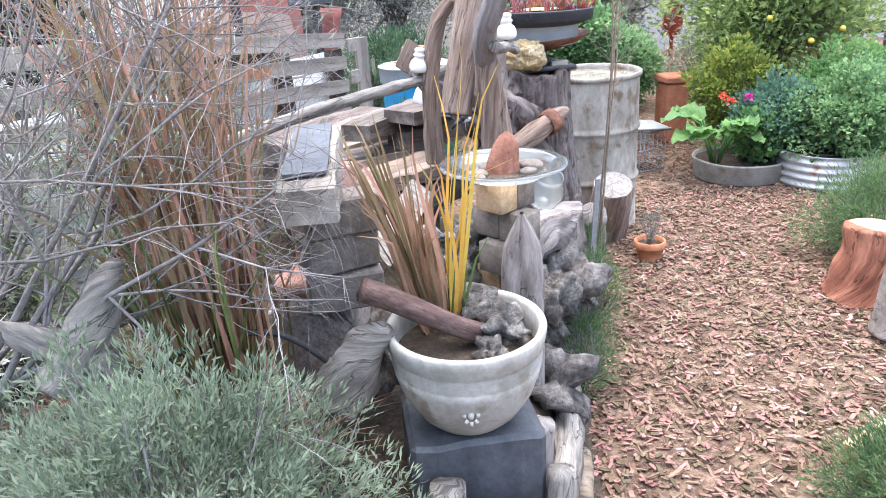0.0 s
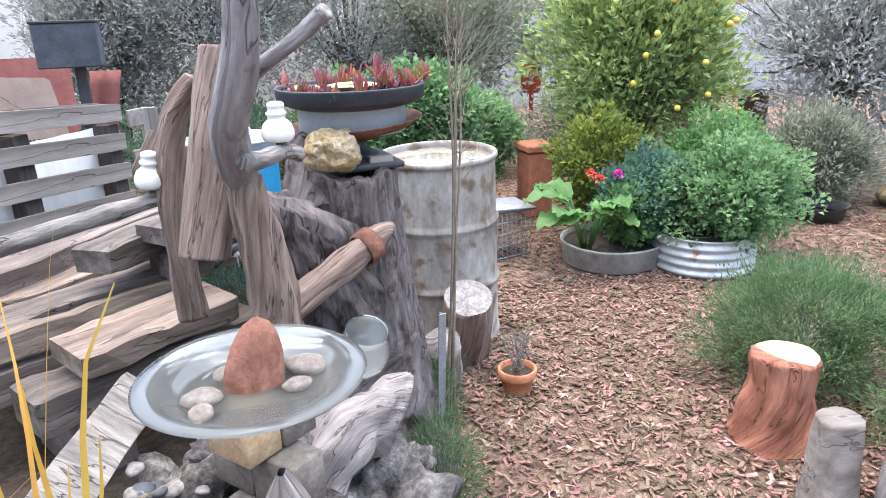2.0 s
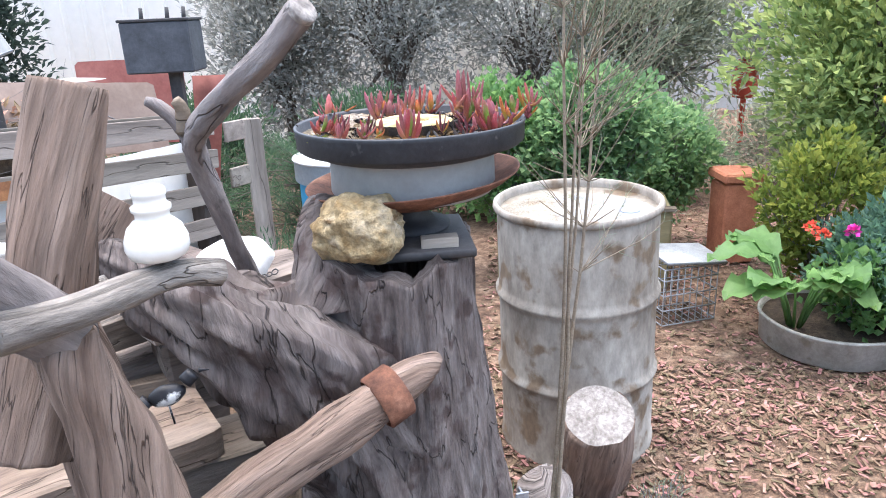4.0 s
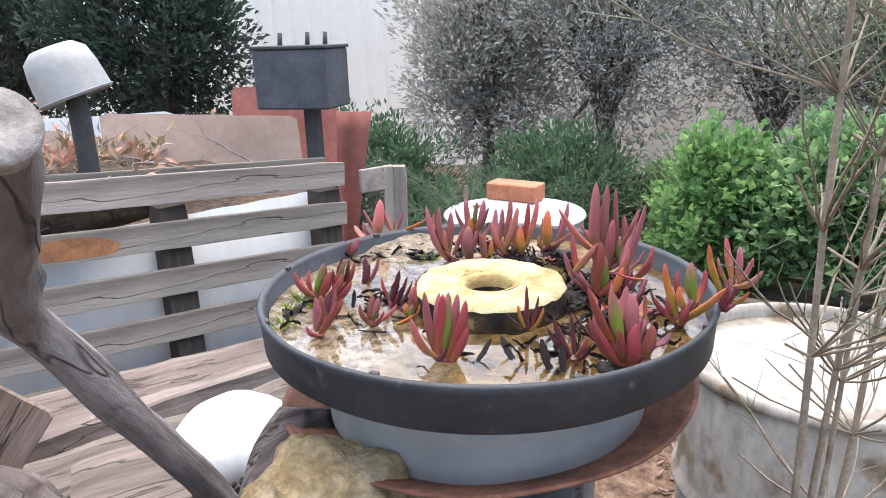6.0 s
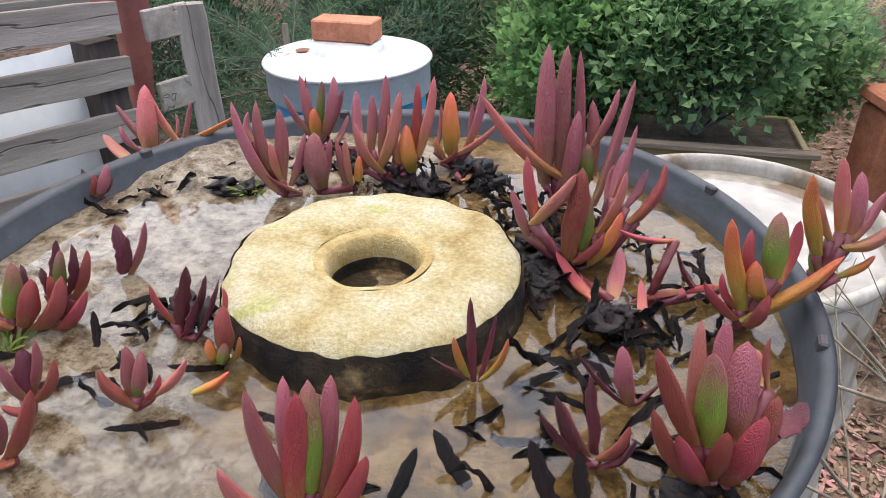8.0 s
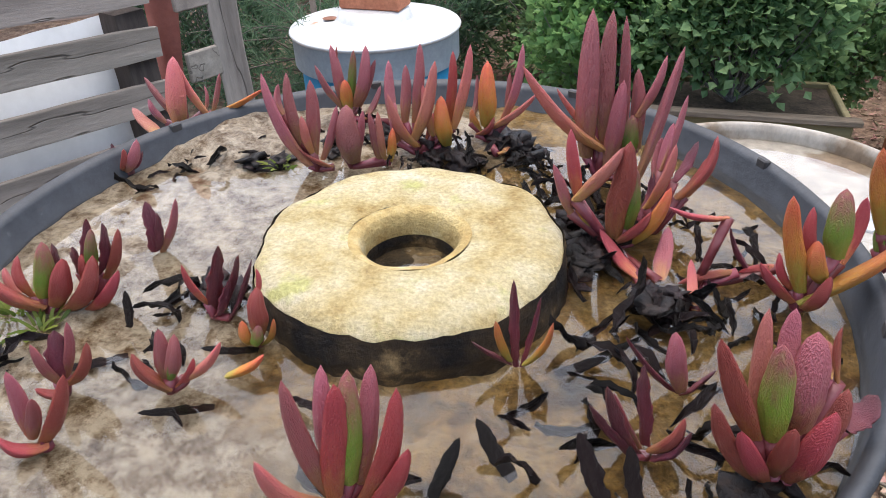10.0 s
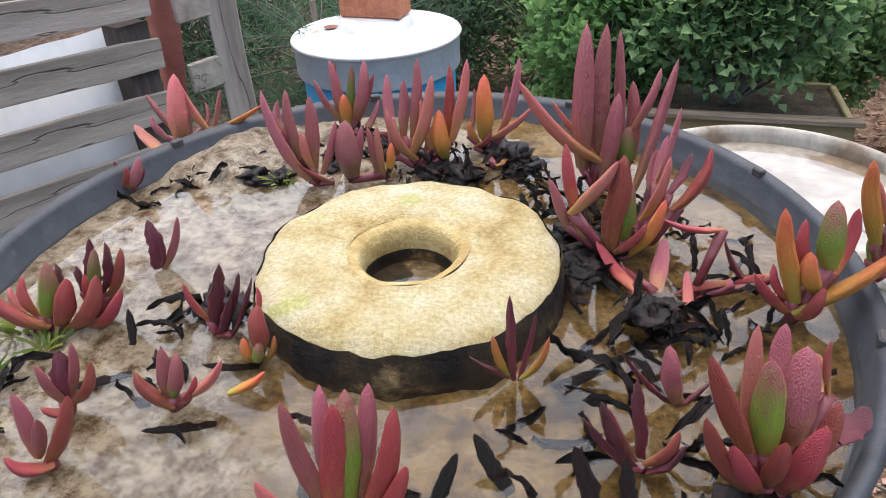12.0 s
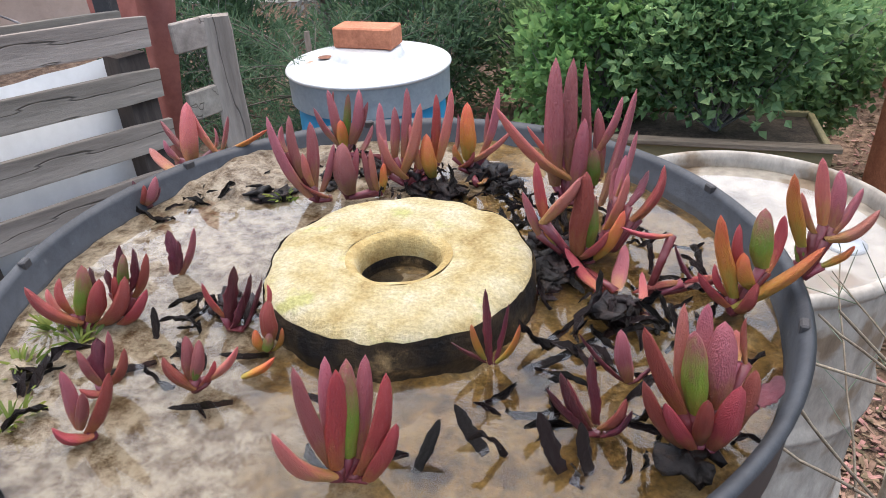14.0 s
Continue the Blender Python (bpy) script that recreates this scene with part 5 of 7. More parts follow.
solo("short_log", Soup().limb([(0.88, 4.05, 0.05), (0.86, 3.9, 0.30)], [0.09, 0.08], 20, 0.03, 0.15, 121, 0.1), M_GREYLOG, "grey log leaning beside the drum", "log", (0.87, 4.0, 0), world_space=True)

# ---- path side ----
rs = thing("red_stump", "short red-barked stump with a fresh cut top", "tree stump", (2.03, 3.42, 0))
part("bark", Soup().limb([(2.03, 3.42, -0.02), (2.03, 3.42, 0.07), (2.035, 3.42, 0.20), (2.045, 3.425, 0.335)], [0.17, 0.135, 0.118, 0.118], 32, 0.02, 0.18, 130, 0.2), M_REDSTUMP, rs, world_space=True)
part("cut_top", Soup().lathe([(0.110, 0.337), (0.05, 0.340), (0.0005, 0.341)], 30, (0.015, 0.005, 0), 0.06), M_CUT, rs)
lb = Soup().limb([(1.93, 3.02, 0.0), (1.95, 3.03, 0.16), (1.96, 3.04, 0.32)], [0.085, 0.08, 0.075], 24, 0.02, 0.2, 131, 0.3)
solo("grey_log_stump", lb, M_GREYWOOD, "upright grey cracked log beside the stump", "log", (1.95, 3.03, 0), world_space=True)
lb = Soup().limb([(2.12, 2.86, 0.0), (2.11, 2.88, 0.18), (2.13, 2.9, 0.36)], [0.11, 0.10, 0.09], 24, 0.02, 0.2, 133, 0.3)
solo("grey_log_stump", lb, M_GREYLOG, "rough grey log standing near the path", "log", (2.12, 2.88, 0), world_space=True)
sp = thing("split_log", "split orange-brown log at the path edge", "log", (1.5, 2.28, 0), 30)
part("wood", plank(0.4, 0.13, 0.08, 135, 0.015), M_CUT, sp, smooth=False).matrix_basis = pose(0, 0, 0.05)
tp = thing("terracotta_pot", "small orange terracotta pot sunk in the chips", "plant pot", (1.198, 3.99, 0))
part("pot_wall", Soup().lathe([(0.06, -0.01), (0.072, 0.06), (0.08, 0.06), (0.083, 0.068), (0.084, 0.098), (0.078, 0.102), (0.072, 0.098), (0.068, 0.07)], 40), M_TERRACOTTA, tp)
part("potting_soil", Soup().lathe([(0.071, 0.075), (0.0005, 0.082)], 24), M_EARTH, tp)
bush("potted_herb", "wispy grey-green herb in the terracotta pot", "plant", (1.198, 3.99, 0.08), (0.10, 0.10, 0.11), 60, 6, 0.014, 0.003, 0.025, L_SAGE, 140, 0.10, r0=0.0015, share=1.0)
bush("low_shrub", "fine-leaved green low shrub behind the stump", "shrub", (2.45, 3.85, 0), (0.55, 0.42, 0.30), 700, 34, 0.034, 0.006, 0.075, L_FINE, 141, 0.22, share=0.12)
bush("low_shrub", "fine-leaved dull green shrub by the path", "shrub", (2.75, 3.15, 0), (0.5, 0.45, 0.33), 560, 30, 0.034, 0.007, 0.075, L_FINE, 142, 0.22, share=0.12)
bush("low_shrub", "fine-leaved low green shrub at the path edge", "shrub", (1.42, 1.98, 0), (0.34, 0.30, 0.17), 380, 30, 0.03, 0.005, 0.06, L_FINE, 143, 0.12, share=0.12)
bush("herb_tuft", "feathery green herb along the rockery edge", "plant", (0.74, 3.28, 0), (0.14, 0.26, 0.20), 170, 16, 0.035, 0.004, 0.05, L_FINE, 144, 0.16)
bush("herb_tuft", "feathery green herb beside the rockery", "plant", (0.60, 2.78, 0), (0.14, 0.24, 0.17), 150, 16, 0.032, 0.004, 0.05, L_FINE, 145, 0.14)
bush("herb_tuft", "feathery blue-green herb by the drum", "plant", (0.80, 3.75, 0), (0.12, 0.16, 0.2), 90, 14, 0.035, 0.004, 0.05, L_FINE, 146, 0.16)
bush("sage_shrub", "soft grey-green needle-leaved shrub by the bed", "shrub", (-0.42, 1.45, 0.2), (0.46, 0.30, 0.46), 900, 40, 0.025, 0.005, 0.045, L_SAGE, 147, 0.34)
bush("sage_shrub", "grey-green needle-leaved shrub at the bed corner", "shrub", (-0.85, 1.55, 0.1), (0.35, 0.35, 0.42), 420, 36, 0.025, 0.005, 0.05, L_SAGE, 148, 0.3)

# tubs
tub = thing("planting_tub", "low cream metal tub full of leafy plants", "tub", (2.27, 5.45, 0))
part("tub_wall", Soup().lathe([(0.30, -0.01), (0.315, 0.0), (0.322, 0.12), (0.33, 0.128), (0.33, 0.138), (0.318, 0.14), (0.308, 0.1)], 56, wob=0.02), M_URN, tub)
part("tub_soil", Soup().lathe([(0.312, 0.11), (0.0005, 0.13)], 32), M_EARTH, tub)
tub = thing("corrugated_tub", "round corrugated steel garden tub", "tub", (2.78, 5.22, 0))
prof = [(0.30, -0.01)]
for k in range(25):
    prof.append((0.31 + 0.010 * math.sin(k * math.pi / 3), k * 0.009))
part("tub_wall", Soup().lathe(prof + [(0.318, 0.225), (0.30, 0.226), (0.30, 0.17)], 56), M_GALV, tub)
part("tub_soil", Soup().lathe([(0.302, 0.19), (0.0005, 0.21)], 32), M_EARTH, tub)


def broadleaf(s, p, d, length, width, rng):
    """A broad veined leaf with a wavy edge, arching over."""
    p, d = Vector(p), Vector(d).normalized()
    side = d.cross(Vector((0, 0, 1))).normalized()
    n0, n = len(s.v), 9
    for i in range(n):
        t = i / (n - 1)
        c = p + d * length * t + Vector((0, 0, -0.55 * length * t * t))
        w = width * math.sin(math.pi * min(1, t * 0.9 + 0.06)) ** 0.7
        for k in (-1, -0.5, 0, 0.5, 1):
            s.v.append(c + side * w * 0.5 * k + Vector((0, 0, 0.10 * width * abs(k) + 0.02 * math.sin(t * 17 + k * 3) * abs(k))))
            s.uv.append((k, t))
    for i in range(n - 1):
        for k in range(4):
            a = n0 + i * 5 + k
            s.f.append((a, a + 1, a + 6, a + 5))


ch = thing("chard_plant", "broad-leaved green chard growing in the tub", "plant", (2.06, 5.36, 0.12))
rng = random.Random(150)
for k in range(17):
    s = Soup()
    a = rng.uniform(1.9, 5.4)
    e = rng.uniform(0.5, 1.3)
    st0 = Vector((math.cos(a) * 0.03, math.sin(a) * 0.03, 0))
    top = st0 + Vector((math.cos(a) * 0.10, math.sin(a) * 0.10, 0.20 + 0.12 * rng.random()))
    s.tube([st0, st0.lerp(top, 0.5) + Vector((0, 0, 0.02)), top], [0.008, 0.006, 0.004], 6)
    broadleaf(s, top, (math.cos(a), math.sin(a), e), rng.uniform(0.24, 0.36), rng.uniform(0.15, 0.22), rng)
    part("leaf", s, L_CHARD, ch)
ge = bush("geranium", "geranium with round leaves, pink and red flowers", "flower", (2.33, 5.33, 0.12), (0.22, 0.2, 0.20), 150, 7, 0.05, 0.05, 0.06, L_CHARD, 151, 0.2)
for i, (x, y, z, m) in enumerate(((2.225, 5.30, 0.585, M_PINK), (2.06, 5.32, 0.60, M_SCARLET), (2.13, 5.36, 0.55, M_SCARLET))):
    s = Soup()
    for k in range(24):
        d = rnd_dir(rng, 0.5)
        s.leaf(Vector((x, y, z)) + d * 0.012, d, rnd_dir(rng), 0.026, 0.022)
    part("flower_head", s, m, ge, "magenta flower head" if m == M_PINK else "scarlet flower head", world_space=True)
bush("tub_foliage", "mixed blue-green leafy growth in the tubs", "plant", (2.5, 5.42, 0.12), (0.34, 0.3, 0.32), 240, 16, 0.045, 0.03, 0.07, L_BLUEGREEN, 152, 0.28)
bush("parsley_bush", "dense dark green parsley in the corrugated tub", "plant", (2.92, 5.16, 0.18), (0.50, 0.40, 0.38), 480, 22, 0.036, 0.03, 0.08, L_PARSLEY, 153, 0.26)
bush("parsley_bush", "yellow-green parsley top growing behind the tub", "plant", (3.05, 5.5, 0.2), (0.45, 0.35, 0.38), 280, 20, 0.036, 0.03, 0.08, L_CHARD, 154, 0.34)
bush("young_greens", "yellow-green leafy plants behind the tub", "plant", (2.35, 5.85, 0.1), (0.40, 0.25, 0.42), 200, 16, 0.05, 0.035, 0.08, L_YELLOW, 155, 0.4)
ct = thing("wire_basket", "grey wire basket lying behind the drum", "basket", (1.62, 5.75, 0), 20)
s = Soup()
for z in (0.0, 0.08, 0.16, 0.24, 0.30):
    q = [(-0.15, -0.11, z), (0.15, -0.11, z), (0.15, 0.11, z), (-0.15, 0.11, z), (-0.15, -0.11, z)]
    for a, b in zip(q, q[1:]):
        s.tube([a, b], 0.004, 5)
for k in range(9):
    x = -0.15 + 0.3 * k / 8
    s.tube([(x, -0.11, 0.3), (x, -0.11, 0), (x, 0.11, 0), (x, 0.11, 0.3)], 0.003, 5)
part("wire_frame", s, M_WIRE, ct)
part("grid_lid", Soup().box((0.34, 0.26, 0.018), pose(0.02, 0, 0.33, 4, 6), 0.004), M_WIRE, ct)
rb = thing("red_brick_box", "small red terracotta box among the greens", "box", (2.12, 6.6, 0), 12)
part("box_body", Soup().box((0.21, 0.2, 0.5), pose(0, 0, 0.25), 0.01), M_BRICK, rb, smooth=False)
part("box_lid", Soup().box((0.25, 0.23, 0.06), pose(0, 0, 0.54, 3, 2), 0.012), M_BRICK, rb, smooth=False)

# pebbles and shards on the rockery, small leavings
rng = random.Random(160)
for i in range(14):
    x, y = 0.10 + rng.gauss(0, 0.045), 2.60 + rng.gauss(0, 0.04)
    solo("pebble", rock(rng.uniform(0.013, 0.026), (1.2, 0.9, 0.5), 161 + i, 0.2, 2), (M_SLATE, M_GREYCUT, M_DARKROCK)[i % 3], ("smooth dark pebble on a rock", "pale worn pebble on a rock", "rough dark pebble on a rock")[i % 3], "pebble", (x, y, 0.715 + rng.uniform(-0.01, 0.012)), rng.uniform(0, 360), "rockery pebbles")
gb = solo("glass_jar", Soup().lathe([(0.0005, 0.0), (0.05, 0.0), (0.07, 0.03), (0.075, 0.07), (0.06, 0.12), (0.056, 0.14), (0.06, 0.145), (0.054, 0.14), (0.072, 0.07), (0.05, 0.006), (0.0005, 0.006)], 36), M_GLASS, "round clear glass jar among the roots", "jar", (0.50, 3.22, 0.60), tilt=(20, 10))
gb.visible_shadow = False
pb = thing("purple_bottle", "small purple glass bottle beside the log stakes", "bottle", (0.40, 1.86, 0.0), tilt=(8, 14))
part("bottle_body", Soup().lathe([(0.0005, 0.0), (0.035, 0.0), (0.045, 0.02), (0.047, 0.10), (0.04, 0.16), (0.02, 0.19), (0.016, 0.24), (0.019, 0.245), (0.0005, 0.246)], 24), M_PURPLE, pb)
part("paper_label", Soup().lathe([(0.0475, 0.04), (0.0482, 0.045), (0.0482, 0.10), (0.0475, 0.105)], 24), M_FENCE, pb, "pale blank paper label")

# ---- sapling in front of the drum ----
SX, SY = 0.850, 3.785
sap = thing("sapling", "slender feathery sapling with fine bare twigs", "sapling", (SX, SY, 0))
rng = random.Random(200)
s, fol = Soup(), Soup()


def clear_of_walk(p):
    """Keeps the twigs out of the walker's way."""
    x, y, z = p.x + SX, p.y + SY, p.z
    if y < 3.5:
        return x > 0.86 + 0.7 * max(0.0, 3.3 - y)
    if z < 1.26:
        return y > 3.84 and math.hypot(x - BX, y - BY) > 0.262
    return z > 1.54 or x > 0.73 + 0.42 * (y - 3.40)



for bx, by, top, lean in ((0.0, 0.0, 1.72, (0.0, -0.01)), (0.02, 0.04, 1.78, (0.015, 0.02)), (-0.01, 0.02, 1.45, (0.0, 0.03)), (0.03, 0.01, 1.6, (0.03, -0.01))):
    pts = []
    p, d = Vector((bx, by, 0)), Vector((0.0, 0.0, 1))
    for i in range(17):
        pts.append(p.copy())
        d = (d + rnd_dir(rng) * 0.05 + Vector((lean[0] * 0.12, lean[1] * 0.12, 0.02))).normalized()
        p = p + d * top / 16
        p.x = max(p.x, (0.75 + 0.42 * (p.y + SY - 3.40) - SX) * min(1.0, p.z / 1.1))
    s.tube(pts, [0.0058 * (1 - 0.8 * i / 16) + 0.0009 for i in range(17)], 7)
    for i in range(5, 17):
        for k in range(9):
            a = rng.uniform(0, 2 * math.pi)
            ln = rng.uniform(0.15, 0.46) * (1.2 - i / 24)
            e = Vector((math.cos(a), math.sin(a), rng.uniform(0.3, 1.1))).normalized()
            q, tw, rr = pts[i].copy(), [], []
            for j in range(8):
                if not clear_of_walk(q):
                    break
                tw.append(q.copy())
                rr.append(0.0012 * (1 - 0.8 * j / 7) + 0.0004)
                e = (e + rnd_dir(rng) * 0.13 + Vector((0, 0, 0.05))).normalized()
                q = q + e * ln / 7
                if j > 1 and i > 6:
                    for z in range(2):
                        f = (e + rnd_dir(rng) * 0.7).normalized()
                        if clear_of_walk(q + f * 0.06):
                            fol.tube([q, q + f * rng.uniform(0.015, 0.06)], [0.0006, 0.0004], 3, cap=False)
            if len(tw) > 1:
                s.tube(tw, rr, 4, cap=False)
part("twigs", s, M_SAPLING, sap)
part("needles", fol, L_SAGE, sap)

# bare shrub leaning in over the bed
gs = thing("bare_shrub", "tangled grey bare-branched shrub over the bed", "shrub", (-1.05, 1.75, 0))
rng = random.Random(210)
s = Soup()
for d, ln, r in (((1.0, -0.05, 0.75), 1.0, 0.012), ((0.9, 0.2, 0.95), 1.1, 0.011), ((0.75, -0.2, 1.1), 1.0, 0.010), ((0.6, 0.3, 1.3), 1.1, 0.011), ((1.0, 0.15, 0.6), 0.9, 0.010), ((0.4, -0.3, 1.2), 1.0, 0.01), ((0.9, 0.45, 0.8), 1.0, 0.01), ((0.8, 0.1, 1.5), 1.0, 0.009), ((1.0, -0.1, 1.0), 1.1, 0.011), ((0.5, 0.5, 1.4), 1.0, 0.009)):
    p0 = Vector((-0.05, 0, 0.1)) + rnd_dir(rng) * 0.05
    s.tube([p0, p0 + Vector((0.1, 0, 0.35)), p0 + Vector((0.15, 0, 0.62))], [r * 1.1, r * 0.95, r * 0.8], 6)
    grow(rng, s, p0 + Vector((0.15, 0, 0.62)), d, ln, r * 0.78, 3, 6, 0.9, 0.0, 5, lambda q: q.x < 0.97 and -0.45 < q.y < 0.6 and q.z < 2.0)
part("branches", s, M_TWIG, gs)
s, _ = crown(rng, (0.40, 0.1, 1.2), (0.55, 0.4, 0.4), 200, 10, 0.035, 0.003, 0.1, 0.1)
part("sparse_needles", s, L_SAGE, gs, smooth=False)

# ---- clutter on and behind the pallet ----
bx = thing("dark_bin", "dark weathered metal bin on a post", "bin", (-0.715, 5.30, 1.2), 8)
part("bin_body", Soup().box((0.285, 0.20, 0.21), pose(0, 0, 0.26), 0.006), M_SLATE, bx, smooth=False)
part("bin_rim", Soup().box((0.295, 0.21, 0.012), pose(0, 0, 0.37), 0.003), M_BLACKIRON, bx, smooth=False)
part("bin_post", Soup().box((0.05, 0.05, 0.9), pose(0.03, 0, -0.28), 0.003), M_BLACKIRON, bx, smooth=False)
for k in (-0.08, 0.03, 0.10):
    part("peg", Soup().tube([(k, 0, 0.36), (k + 0.005, 0, 0.42)], [0.01, 0.008], 8), M_BLACKIRON, bx)


def sheet(name, w, h, material, label, at, rz, tilt=(80, 0), cat_="sheet", th=0.008):
    return solo(name, plank(w, h, th, int(w * 100), 0.004), material, label, cat_, at, rz, smooth=False, tilt=tilt)


sheet("red_sheet", 0.55, 0.42, M_REDSHEET, "faded red sheet standing behind the pallet", (-1.15, 5.75, 1.18), 4, (86, 0))
sheet("cardboard_sheet", 0.75, 0.32, M_CARD, "brown cardboard flap sticking out of the pallet box", (-1.05, 5.15, 1.18), 62, (72, 6))
sheet("cardboard_sheet", 0.6, 0.3, M_CARD, "brown cardboard sheet in the pallet box", (-1.45, 4.5, 1.16), 64, (70, -4))
sheet("white_sheet", 0.9, 0.3, M_CORRUGATED, "pale sheet standing in the pallet box", (-1.65, 5.0, 1.18), 66, (82, 2))
strip = Soup()
for i in range(13):
    u = i / 12
    for k in (-1, 0, 1):
        strip.v.append(Vector((-0.715 + 0.095 * u ** 1.6 + k * (0.018 + 0.062 * u), 5.50 + 0.02 * k * k - 0.03 * u, 0.42 + 0.90 * u)))
        strip.uv.append((k, u))
for i in range(12):
    for k in range(2):
        a = i * 3 + k
        strip.f.append((a, a + 1, a + 4, a + 3))
solo("rusty_strip", strip, M_REDSHEET, "bent faded red metal strip at the pallet end", "metal strip").modifiers.new("thickness", "SOLIDIFY").thickness = 0.004
sheet("bark_slab", 0.15, 0.13, M_BROWNLOG, "dark brown bark slab leaning by the stump", (0.0, 3.53, 1.17), 25, (80, 35))
ck = thing("compost_litter", "dry twigs and wilted leaves on the compost heap", "compost", (-1.25, 4.7, 1.12))
rng = random.Random(220)
s = Soup()
for _ in range(26):
    grow(rng, s, (rng.uniform(-0.3, 0.35), rng.uniform(-0.7, 0.6), rng.uniform(0, 0.08)), (rng.gauss(0, 1), rng.gauss(0, 1), 0.5), 0.28, 0.004, 1, 3, 0.8)
part("twigs", s, M_TWIG, ck)
s, _ = crown(rng, (0, 0, 0.06), (0.4, 0.75, 0.12), 110, 9, 0.06, 0.02, 0.08, 0.1, up=0.1)
part("wilted_leaves", s, M_BLADE, ck, smooth=False)
part("heap", rock(0.4, (0.85, 1.5, 0.25), 221, 0.3), M_EARTH, ck)
ck["kind"] = "stuff"

sh = thing("white_basin", "white plastic basin with a chain on the timbers", "basin", (0.078, 3.868, 0.972), 8, tilt=(34, -14))
s = Soup()
for i in range(8):
    u = i / 7
    for k in range(40):
        a = 2 * math.pi * k / 40
        r = 1 - 0.85 * u ** 1.8
        fl = 1 + 0.03 * math.cos(a * 8) * (1 - u)
        s.v.append(Vector((0.112 * r * fl * math.cos(a), 0.085 * r * fl * math.sin(a), 0.055 * math.sin(u * 1.5))))
        s.uv.append((a, u))
for i in range(7):
    for k in range(40):
        a, b = i * 40 + k, i * 40 + (k + 1) % 40
        s.f.append((a, b, b + 40, a + 40))
s.f.append(tuple(range(280, 320)))
part("shell", s, M_WHITE, sh)
s = Soup()
for k in range(18):
    c = Vector((-0.12 + 0.014 * k, -0.085 - 0.02 * math.sin(k * 0.25), 0.016))
    e = Vector((0.008, 0, 0)) if k % 2 else Vector((0.006, 0.0, 0.003))
    ring = [c + Matrix.Rotation(a, 3, "Z") @ Vector((0.008, 0, 0)) * (1 if k % 2 else 0.8) for a in [i * math.pi / 5 for i in range(11)]]
    s.tube(ring, 0.0018, 5)
part("chain", s, M_BLACKIRON, sh, "dark chain hanging over the rim")

bird = rock(0.036, (1.35, 0.75, 0.85), 230, 0.12)
bird.limb([(0.05, 0, 0.025), (0.075, 0, 0.045)], [0.022, 0.02], 12, 0.01, 0.0, 1)
bird.tube([(0.09, 0, 0.048), (0.118, 0, 0.042)], [0.007, 0.001], 8)
bird.tube([(-0.05, 0, 0.0), (-0.12, 0, -0.05)], [0.02, 0.008], 8)
for yy in (-0.012, 0.012):
    bird.tube([(0.0, yy, -0.03), (0.005, yy, -0.085)], 0.003, 5)
bird.v = [v * 0.62 for v in bird.v]
solo("bird_ornament", bird, mat("black_white_ornament_paint", [(0.42, (0.012, 0.013, 0.016)), (0.56, (0.02, 0.02, 0.024)), (0.6, (0.6, 0.6, 0.58))], 9, 0.45, 0.2, 60), "small black and white bird ornament on a timber", "ornament", (0.20, 3.27, 0.965), 35)

# ---- greens behind ----
pb = thing("planter_box", "low olive timber planter full of parsley", "planter", (1.18, 6.35, 0), -4)
for yy in (-0.22, 0.22):
    part("side_board", Soup().box((0.95, 0.025, 0.46), pose(0, yy, 0.23), 0.004), M_PLANTERBOX, pb, smooth=False)
for xx in (-0.475, 0.475):
    part("end_board", Soup().box((0.025, 0.41, 0.46), pose(xx, 0, 0.23), 0.004), M_PLANTERBOX, pb, smooth=False)
part("edge_trim", Soup().box((1.0, 0.05, 0.022), pose(0, -0.235, 0.475), 0.003), M_TANWOOD, pb, smooth=False)
part("planter_soil", Soup().box((0.92, 0.41, 0.02), pose(0, 0, 0.43), 0.002), M_EARTH, pb)
bush("parsley_bush", "lush bright green flat parsley in the planter", "plant", (1.25, 6.34, 0.44), (0.48, 0.26, 0.36), 420, 20, 0.046, 0.042, 0.085, L_PARSLEY, 300, 0.42)
bush("celery_bush", "bright green leafy celery beside the parsley", "plant", (0.75, 6.5, 0.30), (0.38, 0.30, 0.45), 320, 18, 0.046, 0.040, 0.085, L_CHARD, 301, 0.42)
bush("parsley_bush", "green parsley spilling behind the drum", "plant", (1.75, 6.9, 0.2), (0.4, 0.3, 0.4), 240, 20, 0.042, 0.04, 0.09, L_PARSLEY, 302, 0.4)
bush("dark_herb", "dark green feathery weeds between the timbers and drum", "plant", (-0.02, 4.62, 0), (0.30, 0.28, 0.36), 320, 22, 0.05, 0.006, 0.08, L_CONIFER, 303, 0.40)
cf = thing("feathery_conifer", "dark green feathery conifer shrub by the pallet", "shrub", (-0.42, 6.15, 0))
rng = random.Random(310)
s, f = Soup(), Soup()
for k in range(70):
    a, e = rng.uniform(0, 2 * math.pi), rng.uniform(0.2, 1.3)
    d = Vector((math.cos(a), math.sin(a), e)).normalized()
    p, pts = Vector((0, 0, 0.25 + 0.5 * rng.random())), []
    ln = rng.uniform(0.35, 0.6)
    for i in range(9):
        pts.append(p.copy())
        d = (d + Vector((0, 0, -0.05)) + rnd_dir(rng) * 0.06).normalized()
        p = p + d * ln / 8
        for j in range(12):
            q = (d * 0.7 + rnd_dir(rng)).normalized()
            f.leaf(p + d * rng.uniform(-0.03, 0.03), q, rnd_dir(rng), rng.uniform(0.05, 0.09), 0.004)
    s.tube(pts, [0.005 * (1 - i / 10) for i in range(9)], 4, cap=False)
